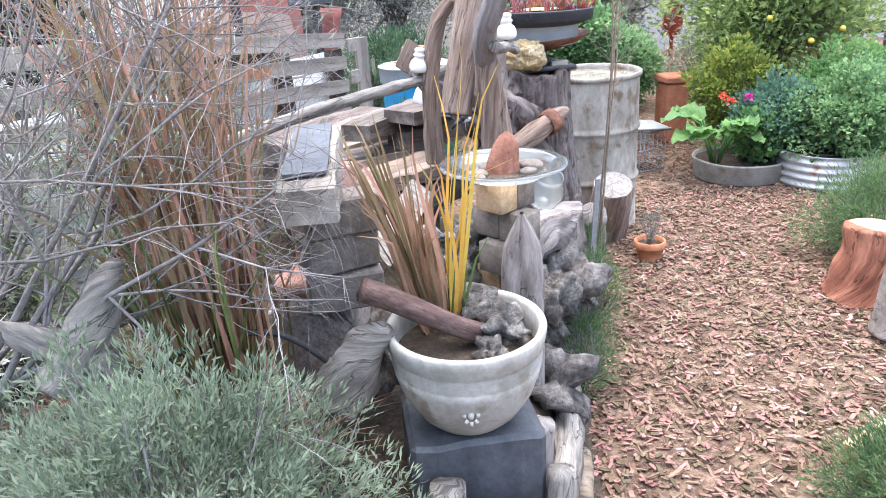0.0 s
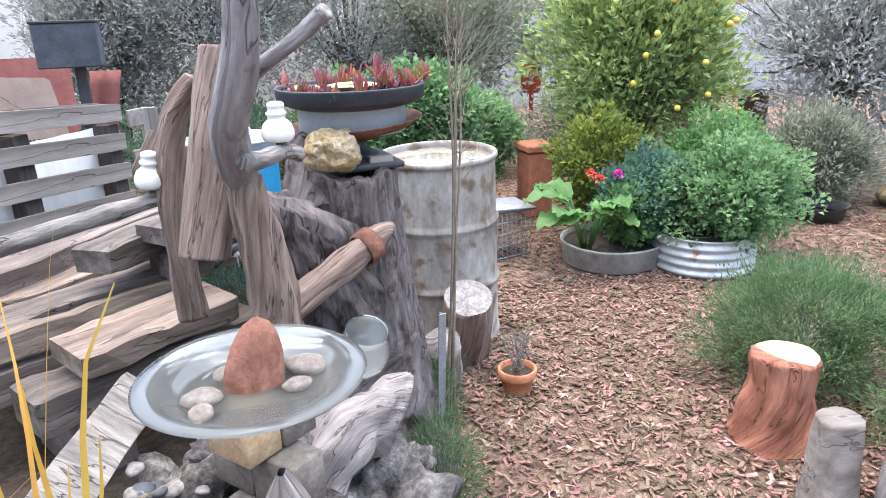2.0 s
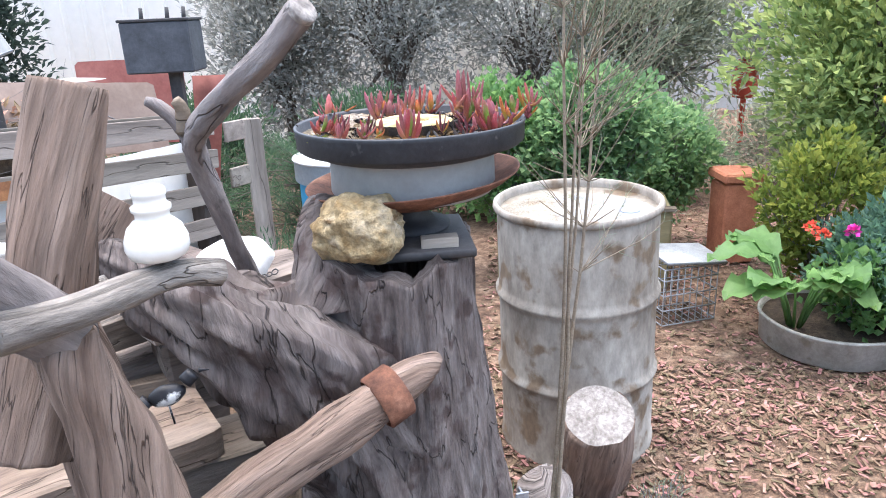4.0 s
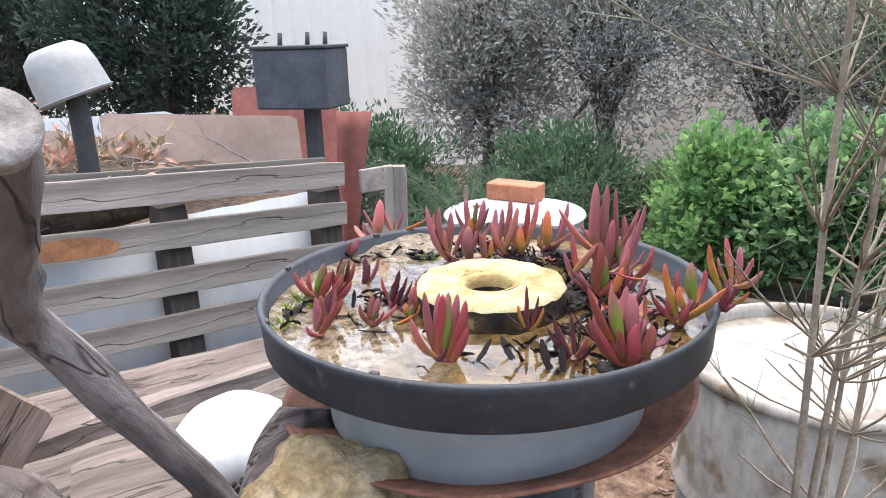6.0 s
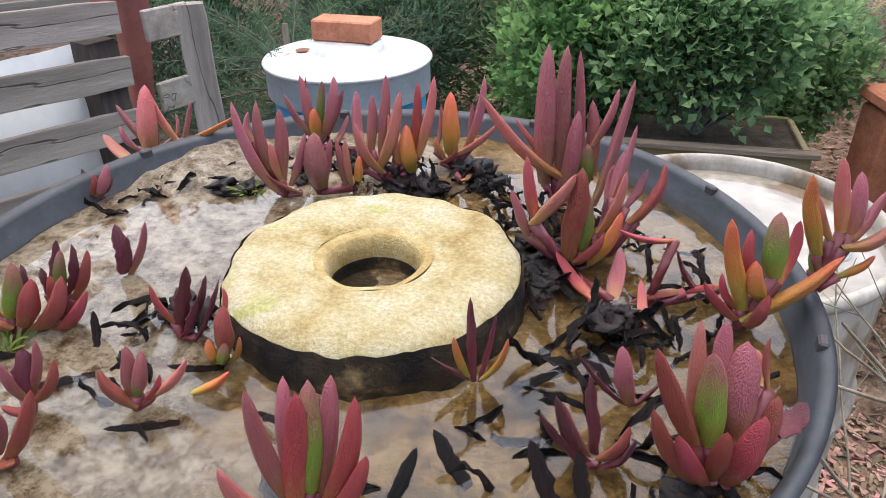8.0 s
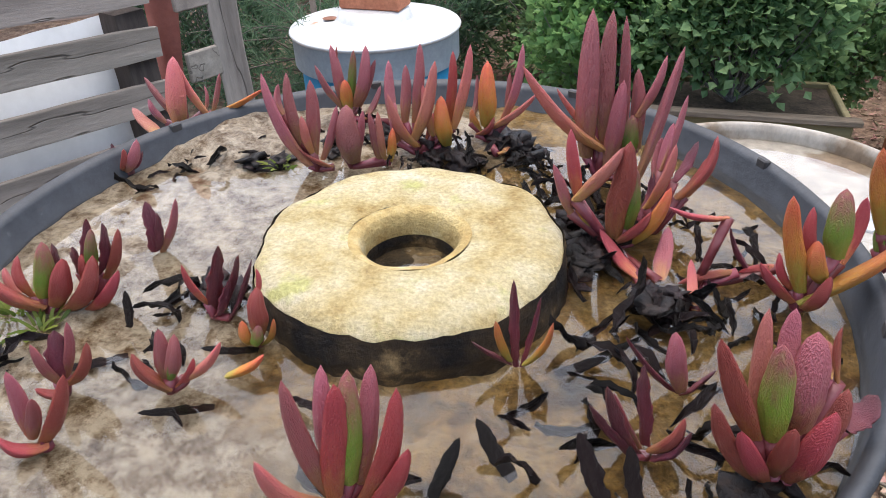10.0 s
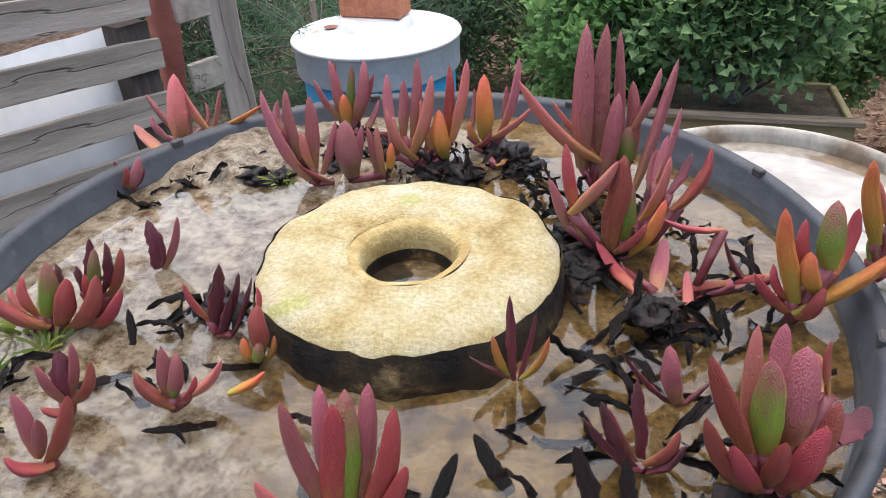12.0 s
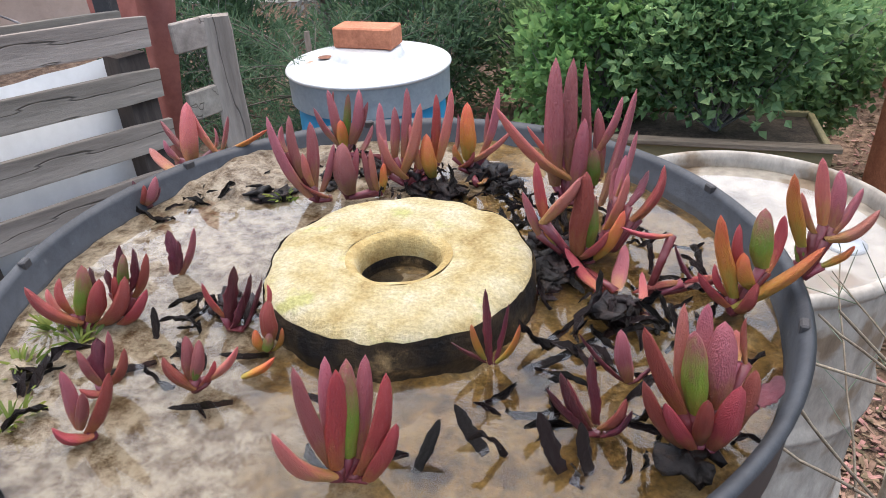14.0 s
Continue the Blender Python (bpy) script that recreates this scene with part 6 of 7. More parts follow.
s.tube([(0, 0, 0), (0, 0, 0.9)], [0.03, 0.012], 8)
part("branches", s, M_TRUNK, cf)
part("needles", f, L_CONIFER, cf, smooth=False)


def tree(name, label, at, trunk_h, radii, clumps, leaves, length, width, clump_r, lm, seed, lift, r=0.06, limbs=9, hollow=0.35):
    rng = random.Random(seed)
    ob = thing(name, label, "tree", at)
    s = Soup().limb([(0, 0, -0.05), (0.03, 0.02, trunk_h * 0.5), (0, 0, trunk_h)], [r * 1.3, r, r * 0.8], 12, 0.08, 0.15, seed)
    cr, tips = crown(rng, (0, 0, lift), radii, clumps, leaves, length, width, clump_r, hollow)
    for p in tips[::max(1, len(tips) // (limbs * 4))]:
        m = Vector((0, 0, trunk_h * rng.uniform(0.6, 1.0)))
        s.tube([m, m.lerp(p, 0.4) + Vector((0, 0, 0.1)), m.lerp(p, 0.75), p], [r * 0.5, r * 0.3, r * 0.16, 0.004], 6, cap=False)
    part("trunk", s, M_TRUNK, ob)
    part("crown", cr, lm, ob, smooth=False)
    return ob


cit = tree("citrus_tree", "bushy yellow-green citrus tree with yellow fruit", (2.95, 6.55, 0), 0.7, (0.95, 0.65, 0.95), 600, 26, 0.075, 0.035, 0.16, L_CITRUS, 320, 1.15, 0.05)
rng = random.Random(321)
fm = rock(0.023, (1, 1, 1), 5, 0.06, 2).mesh("fruit")
fm.materials.append(M_FRUIT)
for k in range(16):
    a = rng.uniform(-2.8, -0.3)
    ob = new("fruit", fm)
    ob.parent = cit
    ob.location = (0.80 * math.cos(a) * rng.uniform(0.5, 1), 0.62 * math.sin(a), rng.uniform(0.75, 1.6))
tree("hedge_tree", "dense dark glossy hedge tree before the shed", (-4.75, 8.6, 0), 0.9, (1.35, 0.9, 1.3), 620, 24, 0.10, 0.045, 0.2, L_HEDGE, 322, 1.6, 0.09, hollow=0.5)
tree("hedge_tree", "dense dark glossy hedge tree by the shed", (-7.0, 8.5, 0), 0.9, (1.3, 0.9, 1.3), 420, 24, 0.10, 0.045, 0.2, L_HEDGE, 323, 1.6, 0.09, hollow=0.5)
tree("olive_tree", "grey-leaved scrubby tree with a pale haze", (-0.4, 9.4, 0), 1.0, (1.35, 0.9, 1.7), 900, 34, 0.07, 0.022, 0.22, L_OLIVE, 324, 1.85, 0.08)
tree("scrub_tree", "grey-green scrub tree before the far fence", (0.95, 9.9, 0), 1.0, (1.1, 0.8, 1.3), 330, 26, 0.075, 0.024, 0.22, L_OLIVE, 329, 1.5, 0.05)
tree("olive_tree", "grey dull-leaved tree beyond the garden", (-1.6, 9.6, 0), 1.0, (0.95, 0.7, 1.35), 560, 30, 0.085, 0.028, 0.2, L_OLIVE, 325, 1.3, 0.06)
tree("scrub_tree", "sparse grey-green scrub tree behind the greens", (2.2, 10.0, 0), 1.0, (1.3, 0.9, 1.1), 620, 28, 0.085, 0.026, 0.22, L_SCRUB, 326, 1.3, 0.07)
tree("scrub_tree", "grey leafless-looking scrub tree at the garden edge", (5.3, 7.2, 0), 1.0, (1.3, 1.0, 1.3), 620, 28, 0.085, 0.026, 0.22, L_OLIVE, 327, 1.3, 0.07)
tree("scrub_tree", "grey-green scrub tree at the back fence", (4.4, 10.2, 0), 1.0, (1.4, 0.9, 1.2), 620, 28, 0.085, 0.026, 0.22, L_SCRUB, 328, 1.4, 0.07)
for i, (x, y, rx, rz, lm, lab) in enumerate(((1.9, 8.2, 0.8, 0.45, L_SCRUB, "dull green scrub bush behind the planter"), (0.7, 7.6, 0.7, 0.5, L_FINE, "green weedy bush behind the drums"), (3.4, 8.4, 0.8, 0.5, L_SCRUB, "dry grey-green bush behind the citrus"),
                                             (4.4, 6.3, 0.6, 0.4, L_SCRUB, "dry grassy bush by the side path"), (-0.3, 7.6, 0.7, 0.55, L_CONIFER, "dark green bush behind the pallet"), (-1.6, 7.4, 0.7, 0.6, L_CONIFER, "dark green bush near the shed"), (4.9, 5.4, 0.5, 0.35, L_SAGE, "grey-green low bush by the side path"),
                                             (-1.9, 3.0, 0.6, 0.6, L_SCRUB, "grey scrub bush beside the pallet"), (-2.0, 2.0, 0.7, 0.6, L_OLIVE, "grey twiggy bush beside the bed"))):
    bush("garden_bush", lab, "bush", (x, y, 0), (rx, rx * 0.7, rz), 340, 26, 0.06, 0.02, 0.12, lm, 340 + i, rz * 0.85)
solo("white_rubble", rock(0.22, (1, 0.8, 0.9), 350, 0.8, 4), M_FENCE, "pale pitted rock beyond the drum", "rock", (0.95, 8.3, 0.55))
for i in range(5):
    solo("dry_branch", Soup().limb([(0.3 + i * 0.15, 7.9, 0.1), (0.45 + i * 0.1, 7.7, 0.35), (0.7 + i * 0.08, 7.6, 0.3 + 0.1 * i)], [0.05, 0.04, 0.02], 10, 0.05, 0.3, i), M_STUMP, "dark dead branch in a brush heap", "branch", (0.5, 7.7, 0.2), group="brush heap", world_space=True)

# ---- shed and far fence ----
wall = Soup()
for z in (0.0, 3.2):
    for k in range(400):
        ph = (k % 10) / 10
        wall.v.append(Vector((-10 + k * 0.0275, 11.2 - (0.03 if 0.3 < ph < 0.6 else 0.0), z)))
        wall.uv.append((k * 0.02, z))
for k in range(399):
    wall.f.append((k, k + 1, k + 401, k + 400))
shed = thing("shed", "cream ribbed sheet-metal shed wall", "shed", (-4.5, 11.2, 0), kind="structure")
ob = part("wall_sheet", wall, M_SHED, shed, world_space=True, smooth=False)
ob.modifiers.new("thickness", "SOLIDIFY").thickness = 0.02
part("roof", Soup().box((11.6, 4.0, 0.08), pose(-4.5, 13.1, 3.3, 4), 0.01), M_CORRUGATED, shed, world_space=True, smooth=False)
part("gutter", Soup().box((11.6, 0.12, 0.1), pose(-4.5, 11.08, 3.22), 0.01), M_CORRUGATED, shed, world_space=True, smooth=False)
fence = thing("back_fence", "pale grey timber fence at the garden end", "fence", (7, 13, 0), kind="structure")
pm = Soup().box((0.15, 0.018, 1.5), pose(0, 0, 0.75), 0.003).mesh("paling", False)
pm.materials.append(M_FENCE)
for k in range(90):
    ob = new("paling", pm)
    ob.parent = fence
    ob.matrix_basis = pose(-6.2 + k * 0.158, 0.004 * (k % 3), 0.0 + 0.01 * (k % 4))
for z in (0.4, 1.25):
    part("rail", Soup().box((14.3, 0.04, 0.09), pose(0.9, 0.04, z), 0.003), M_FENCE, fence, smooth=False)
rt = thing("red_hand_pump", "faded red post ornament with a grey cap", "ornament", (3.3, 10.4, 0))
part("body", Soup().lathe([(0.03, 0.0), (0.03, 0.5), (0.12, 0.52), (0.14, 0.7), (0.11, 0.9), (0.05, 0.95)], 20), M_RED, rt)
part("cap", Soup().lathe([(0.05, 0.95), (0.16, 1.02), (0.15, 1.25), (0.26, 1.28), (0.0005, 1.4)], 20), M_CORRUGATED, rt)
pc = thing("purple_crate", "purple plastic crate on a dark table", "crate", (4.25, 7.9, 0))
part("crate_body", Soup().box((0.36, 0.3, 0.24), pose(0, 0, 0.86), 0.01), M_PURPLE, pc, smooth=False)
part("table_top", Soup().box((0.9, 0.5, 0.04), pose(0.2, 0, 0.72), 0.005), M_BLACKIRON, pc, smooth=False)
for xx in (-0.2, 0.6):
    part("table_leg", Soup().box((0.08, 0.4, 0.7), pose(xx, 0, 0.35), 0.005), M_BROWNLOG, pc, smooth=False)
solo("black_tray", Soup().lathe([(0.0005, 0.0), (0.2, 0.0), (0.22, 0.09), (0.23, 0.1), (0.21, 0.09), (0.19, 0.02)], 28), M_BLACKIRON, "low black plastic plant tray on the chips", "tray", (4.1, 5.9, 0.0))
solo("pale_boulder", rock(0.2, (1.2, 0.9, 0.6), 360, 0.3), M_SANDSTONE, "pale tan boulder by the side path", "boulder", (5.0, 6.0, 0.08))
rng = random.Random(370)
for i in range(7):
    x, y = 4.0 + 0.12 * i, 6.9 + rng.uniform(-0.2, 0.2)
    solo("garden_stake", Soup().limb([(x, y, -0.02), (x + 0.02, y, 0.2), (x + rng.uniform(-0.06, 0.06), y, rng.uniform(0.35, 0.55))], [0.025, 0.022, 0.018], 8, 0.06, 0.15, i), M_TANWOOD, "thin pale wooden stake in the ground", "stake", (x, y, 0), group="garden stakes", world_space=True)

# ---- succulents in the basin ----
def leaf_mesh(name, bow, seed, shrivel=0.0):
    """A three-angled fleshy leaf, 1 long along z and 1 wide along y; its middle bows towards +x."""
    s = Soup()
    n, seg = 14, 12
    for i in range(n):
        t = i / (n - 1)
        w = 0.5 * (min(1.0, 0.62 + 1.1 * t) * (1 - t ** 3.6) ** 0.62 + 0.012)
        cx = bow * 4 * t * (1 - t) + 0.10 * noise.noise((t * 2.2, seed, 1)) * t
        cy = 0.10 * noise.noise((t * 2.0, seed, 7)) * min(1, 3 * (1 - t))
        for k in range(seg):
            a = 2 * math.pi * k / seg
            e = 1 + 0.20 * math.cos(3 * a)
            q = 1 + 0.05 * noise.noise((t * 6, math.cos(a) * 2 + seed, math.sin(a) * 2))
            if shrivel:
                q *= 1 + shrivel * noise.noise((t * 9 + seed, math.cos(a) * 3, math.sin(a) * 3))
                cx += shrivel * 0.012 * math.sin(t * 9 + seed)
            s.v.append(Vector((cx + 0.62 * w * math.cos(a) * e * q * (1 - 0.5 * shrivel), cy + w * math.sin(a) * e * q / 1.1, t)))
            s.uv.append((a, t))
    for i in range(n - 1):
        for k in range(seg):
            a, b = i * seg + k, i * seg + (k + 1) % seg
            s.f.append((a, b, b + seg, a + seg))
    s.f.append(tuple(range((n - 1) * seg, n * seg)))
    return s.mesh(name)


VARIANTS = {}
for nm, m in (("r", S_RED), ("p", S_PURPLE), ("k", S_PINK), ("o", S_ORANGE), ("g", S_GREEN), ("d", S_DARK)):
    VARIANTS[nm] = []
    for j, bow in enumerate((0.10, 0.22, 0.34, 0.46)):
        me = leaf_mesh("succulent_leaf", bow, j * 3.7 + len(VARIANTS) * 1.3, 0.5 if nm == "d" else 0.0)
        me.materials.append(m)
        VARIANTS[nm].append(me)
srng = random.Random(500)


def along(p, u, width, thick=1.0, out=None):
    """Turns a unit leaf along u, with its keel outwards."""
    u = Vector(u)
    z = u.normalized()
    o = Vector(out or (u.x, u.y, 0))
    if o.length < 1e-4:
        o = Vector((0, -1, 0))
    x = (o - z * o.dot(z)).normalized()
    y = z.cross(x)
    return Matrix.Translation(p) @ Matrix((x, y, z)).transposed().to_4x4() @ Matrix.Diagonal((width * thick, width, u.length, 1))


def succulent(at, label, leaves):
    """A pigface: each leaf as kind, foot (mm from the crown), reach (mm) and width (mm)."""
    ob = thing("succulent", label, "succulent", at, 0, "basin succulents")
    for kind, fx, fy, fz, ux, uy, uz, w in leaves:
        lf = new("leaf", VARIANTS[kind][srng.randrange(4)])
        lf.parent = ob
        foot = Vector((fx, fy, fz)) / 1000
        # wide sides towards the crown's outside, most of them turned a little
        out = Vector((ux, uy - 0.25 * abs(uz) * srng.uniform(0.2, 1.6), 0))
        lf.matrix_basis = along(foot, Vector((ux, uy, uz)) / 1000, w / 1000 * 1.09, srng.uniform(0.75, 1.0), out)
        if foot.length > 0.006:
            part("stem", Soup().tube([Vector((0, 0, -0.004)), foot * 0.5 + Vector((0, 0, -0.002)), foot], [0.0028, 0.0025, 0.003], 7), S_DARK, ob, "dark woody stem")
    return ob


succulent((0.344, 3.933, 1.3280), "salmon-pink succulent trailing along the basin rim", (
    ("k", 0, -4, -2, 6, 4, 56, 15.4), ("k", 22, 6, 3, -18, -1, 49, 10.0), ("o", 20, 5, 3, 47, 14, 21, 7.7), ("p", 24, 7, 6, 10, 7, 31, 7.7),
    ("p", 17, 7, 7, 1, 7, 19, 5.9), ("p", -4, 0, 4, -19, -1, 33, 8.6), ("k", -3, -26, -2, -30, 15, 18, 10.5), ("p", -13, -2, 0, -10, -1, 20, 8.2),))
succulent((0.336, 3.858, 1.3220), "small dark purple succulent shoot by the rim", (
    ("d", -5, -1, 0, -5, 0, 13, 6.1), ("d", -3, 0, 0, 0, 1, 21, 5.3), ("p", 3, 0, 0, 15, 1, 25, 9.0), ("d", 6, 2, 0, 10, 4, 14, 4.9),
    ("r", 1, -2, 1, 9, -3, 19, 5.7),))
succulent((0.477, 3.881, 1.3240), "pink-purple succulent at the back of the basin", (
    ("p", -6, -1, 0, -23, -4, 68, 12.5), ("p", -9, 1, 11, -7, 5, 54, 10.8), ("p", -2, 0, 8, 3, 4, 53, 10.0), ("k", -3, -2, 10, -1, -5, 30, 6.8),
    ("p", 4, 1, 4, 13, 5, 39, 7.6), ("r", 11, 0, -1, -21, -8, 17, 6.0), ("p", -20, 0, 37, -4, 8, 19, 7.0),))
succulent((0.500, 3.888, 1.3240), "short pink-purple succulent shoots in a row", (
    ("p", 1, -1, 1, 1, -3, 44, 16.9), ("p", 2, 1, 0, 8, 6, 37, 8.1), ("p", 19, 4, 1, -4, -2, 37, 8.9), ("k", 23, 4, 1, -1, -3, 38, 6.0),
    ("o", 27, 5, 0, 3, 1, 25, 7.3), ("p", -5, 0, 6, -3, 3, 22, 6.0),))
succulent((0.475, 3.960, 1.3300), "purple succulent with a green heart", (
    ("p", -4, -1, 6, -17, -4, 35, 8.6), ("p", -3, 1, 7, -7, 3, 47, 10.4), ("r", -2, 2, 6, -3, 3, 47, 6.8), ("g", 2, 0, 6, 8, 0, 46, 7.6),
    ("p", 6, 2, 6, 12, 4, 48, 11.3), ("p", 9, 3, 5, 16, 3, 38, 8.1), ("o", 1, -2, 4, 1, -3, 26, 9.9), ("p", 15, -5, -2, 11, 14, 23, 7.6),
    ("p", 38, -8, -2, -4, 16, 44, 9.7),))
succulent((0.542, 3.915, 1.3240), "pink and orange succulent behind the stone disc", (
    ("k", 0, -1, 3, -17, -7, 42, 10.4), ("k", -3, -1, 6, 18, 3, 60, 11.2), ("p", -1, 2, 20, 5, 6, 56, 9.4), ("p", -8, -1, 21, 2, 4, 41, 7.7),
    ("o", 21, 3, 3, -2, -4, 39, 12.4), ("r", 8, 3, 4, 6, 6, 25, 9.1), ("k", 11, 2, 10, -5, -2, 39, 8.2), ("p", -14, -1, 5, -2, 5, 29, 7.5),
    ("k", 26, 6, 15, 12, 5, 60, 11.1), ("r", 23, 7, 19, 3, 5, 51, 8.6),))
succulent((0.592, 3.939, 1.3260), "orange-tipped succulent at the back of the basin", (
    ("o", -2, 0, 8, 0, 1, 49, 13.0), ("p", 8, 3, 10, 14, 7, 57, 10.9), ("k", 0, -1, 7, 33, 3, 27, 7.6), ("p", -14, -2, 11, 4, 6, 35, 5.5),
    ("p", 12, 5, 12, 1, 5, 34, 5.0), ("r", -9, -4, 3, 13, -2, 15, 7.6), ("k", 8, -25, -2, 21, 26, 3, 6.9), ("o", -7, -1, 3, -7, 1, 18, 8.5),))
succulent((0.671, 3.892, 1.3260), "tall purple succulent standing above the others", (
    ("k", 3, -2, 17, -53, -18, 61, 13.1), ("k", -1, 1, 20, -29, -2, 37, 7.1), ("p", -8, 0, 10, -3, 2, 96, 14.0), ("p", 4, 3, 11, -3, 5, 93, 13.6),
    ("p", 16, 7, 13, -7, 7, 86, 11.7), ("p", 6, -1, 4, 5, -3, 61, 11.7), ("p", 22, 8, 36, 15, 9, 38, 9.2), ("p", 26, -5, -2, 20, 13, 85, 13.9),
    ("g", 20, 3, 10, -1, -2, 30, 10.5), ("p", -5, 3, 47, 0, 11, 30, 8.0), ("p", 24, 8, 14, -4, 7, 52, 9.8),))
succulent((0.705, 3.829, 1.3220), "purple and dark red succulent beside the tall one", (
    ("p", 0, 4, 36, 10, 12, 41, 8.1), ("r", 11, 5, 18, 18, 8, 37, 11.9), ("d", 8, 6, 28, 12, 14, 20, 7.2), ("k", -6, -1, 14, 11, 1, 41, 10.3),
    ("p", 0, 4, 25, -1, 10, 27, 8.5), ("r", 16, 8, 18, 12, 15, 19, 8.0), ("p", -2, 2, 18, 6, 8, 45, 9.3), ("d", -8, 0, 7, 4, 7, 27, 10.1),))
succulent((0.683, 3.811, 1.3200), "red-pink succulent at the foot of the tall one", (
    ("k", -25, -8, 32, 23, 0, 33, 10.7), ("r", -23, -4, 30, -7, 3, 41, 8.6), ("p", -27, -5, 22, -11, -3, 31, 7.4), ("r", -1, -2, 7, 2, -4, 61, 13.7),
    ("g", 5, 1, 11, 0, -2, 40, 11.7), ("o", 9, 1, 2, 17, -1, 37, 12.1), ("r", 0, -2, 3, 17, -3, 23, 8.5), ("r", 13, -30, -2, -23, 23, 16, 9.0),
    ("p", 23, -31, -2, 6, 40, 11, 9.5), ("r", 21, -56, -2, -6, 54, -18, 7.3), ("o", -15, -2, 12, -8, 0, 21, 7.8),))
succulent((0.724, 3.779, 1.3190), "fallen red succulent runner lying in the water", (
    ("k", -2, -22, -2, -2, 23, 17, 5.5), ("r", 21, 4, 7, -30, -6, -6, 5.4), ("r", 11, 5, 39, -30, 0, 4, 5.2), ("d", 31, 10, 3, -16, 3, 26, 6.7),
    ("r", 43, 10, 8, -21, -3, -3, 4.8),))
succulent((0.772, 3.765, 1.3200), "orange and green succulent leaning over the rim", (
    ("o", -2, -1, 11, -15, -3, 54, 11.2), ("r", 4, 2, 20, -9, 1, 36, 8.2), ("o", 6, -1, 18, -8, -5, 25, 10.5), ("g", 11, 3, 29, -4, 1, 37, 12.2),
    ("r", 15, 5, 25, 5, 7, 33, 7.9), ("o", -1, -2, 4, 42, 4, 41, 12.5), ("r", -4, -1, 4, -20, -4, 24, 8.4), ("r", -5, 1, 10, -9, 3, 19, 6.0),
    ("r", 2, -3, 2, 5, -6, 24, 8.9),))
succulent((0.812, 3.784, 1.3380), "orange-yellow succulent hanging over the rim", (
    ("o", -6, -1, 18, -13, -3, 46, 10.0), ("k", 0, 2, 25, -10, 3, 24, 7.0), ("k", 4, 2, 30, -9, 0, 41, 7.8), ("p", 10, 4, 28, -2, 5, 33, 9.3),
    ("p", 11, 3, 25, 11, 5, 26, 9.1), ("k", 6, 0, 22, 25, 3, 19, 10.5), ("o", 8, -1, 5, 13, -3, 16, 7.5), ("g", -5, 0, 7, -1, 1, 20, 7.8),))
succulent((0.740, 3.654, 1.3200), "large red succulent with a green heart", (
    ("r", -12, -4, 25, -21, -9, 51, 10.9), ("k", -7, 1, 20, -9, 3, 57, 8.4), ("p", -6, 2, 44, 1, 10, 28, 7.6), ("g", -6, -3, 24, -7, -5, 48, 11.1),
    ("p", 3, 2, 24, -2, 2, 45, 13.7), ("k", 8, 5, 48, 1, 10, 9, 6.4), ("r", 13, 6, 46, -2, 6, 20, 4.0), ("r", 4, -3, 4, 4, -8, 44, 12.4),
    ("r", 15, 5, 9, 4, 5, 31, 12.1), ("r", -6, -4, 3, -25, -11, 47, 10.8), ("r", -5, -5, 4, -17, -15, 39, 9.0), ("r", -2, -5, 8, -3, -12, 36, 8.0),
    ("d", 21, 7, 23, 12, 10, 9, 9.6),))
succulent((0.580, 3.616, 1.3200), "red succulent with a bright green inner leaf", (
    ("p", -3, -1, 4, -8, -4, 62, 10.6), ("p", -2, 2, 9, -1, 7, 52, 8.9), ("r", 0, -2, 7, 6, -1, 58, 11.4), ("g", 4, 1, 11, 4, 4, 53, 10.5),
    ("p", 7, 4, 8, 7, 8, 53, 9.0), ("r", 8, 1, 1, 17, 3, 58, 11.6), ("r", 12, 0, -2, 17, -2, 39, 9.8), ("k", -2, -6, 5, -14, -17, 42, 10.9),))
succulent((0.388, 3.704, 1.3210), "small red succulent with a green heart", (
    ("r", 1, -2, 3, -20, -9, 31, 11.3), ("g", 2, 0, 9, 12, 0, 35, 10.6), ("d", 5, 3, 10, 6, 5, 28, 7.7), ("r", -5, 0, 9, -2, 3, 23, 8.9),
    ("r", 7, 0, 4, 15, 0, 31, 11.3), ("r", 10, 2, 0, 24, 5, 33, 12.0), ("k", -12, -1, 3, -6, 3, 21, 7.8),))
succulent((0.406, 3.719, 1.3210), "dark red succulent with a green heart", (
    ("g", 4, 0, 17, 10, -1, 28, 6.6), ("d", 1, 1, 18, 7, 4, 29, 5.4), ("d", 6, 2, 14, 10, 3, 31, 7.5), ("r", 9, 3, 11, 13, 5, 29, 7.3),
    ("r", 2, -9, -2, 23, 4, 25, 9.7), ("d", -3, 0, 15, 0, 1, 16, 5.4), ("r", -1, -1, 9, 5, -2, 20, 6.7),))
succulent((0.418, 3.766, 1.3210), "lone small purple succulent shoot in the water", (
    ("d", -2, -1, 0, 3, 0, 34, 9.1), ("p", 1, 1, -1, 15, 5, 34, 8.1), ("d", 0, -1, 1, 7, -1, 26, 5.0),))
succulent((0.478, 3.716, 1.3200), "dark half-withered succulent by the stone disc", (
    ("d", -1, 0, 0, 12, 1, 43, 8.0), ("r", -1, -1, 7, -8, -2, 25, 6.7), ("d", 4, 2, 1, 14, 4, 33, 8.3), ("d", 9, -1, -2, 13, 10, 32, 7.1),
    ("d", 3, -1, 0, 11, -1, 25, 6.5),))
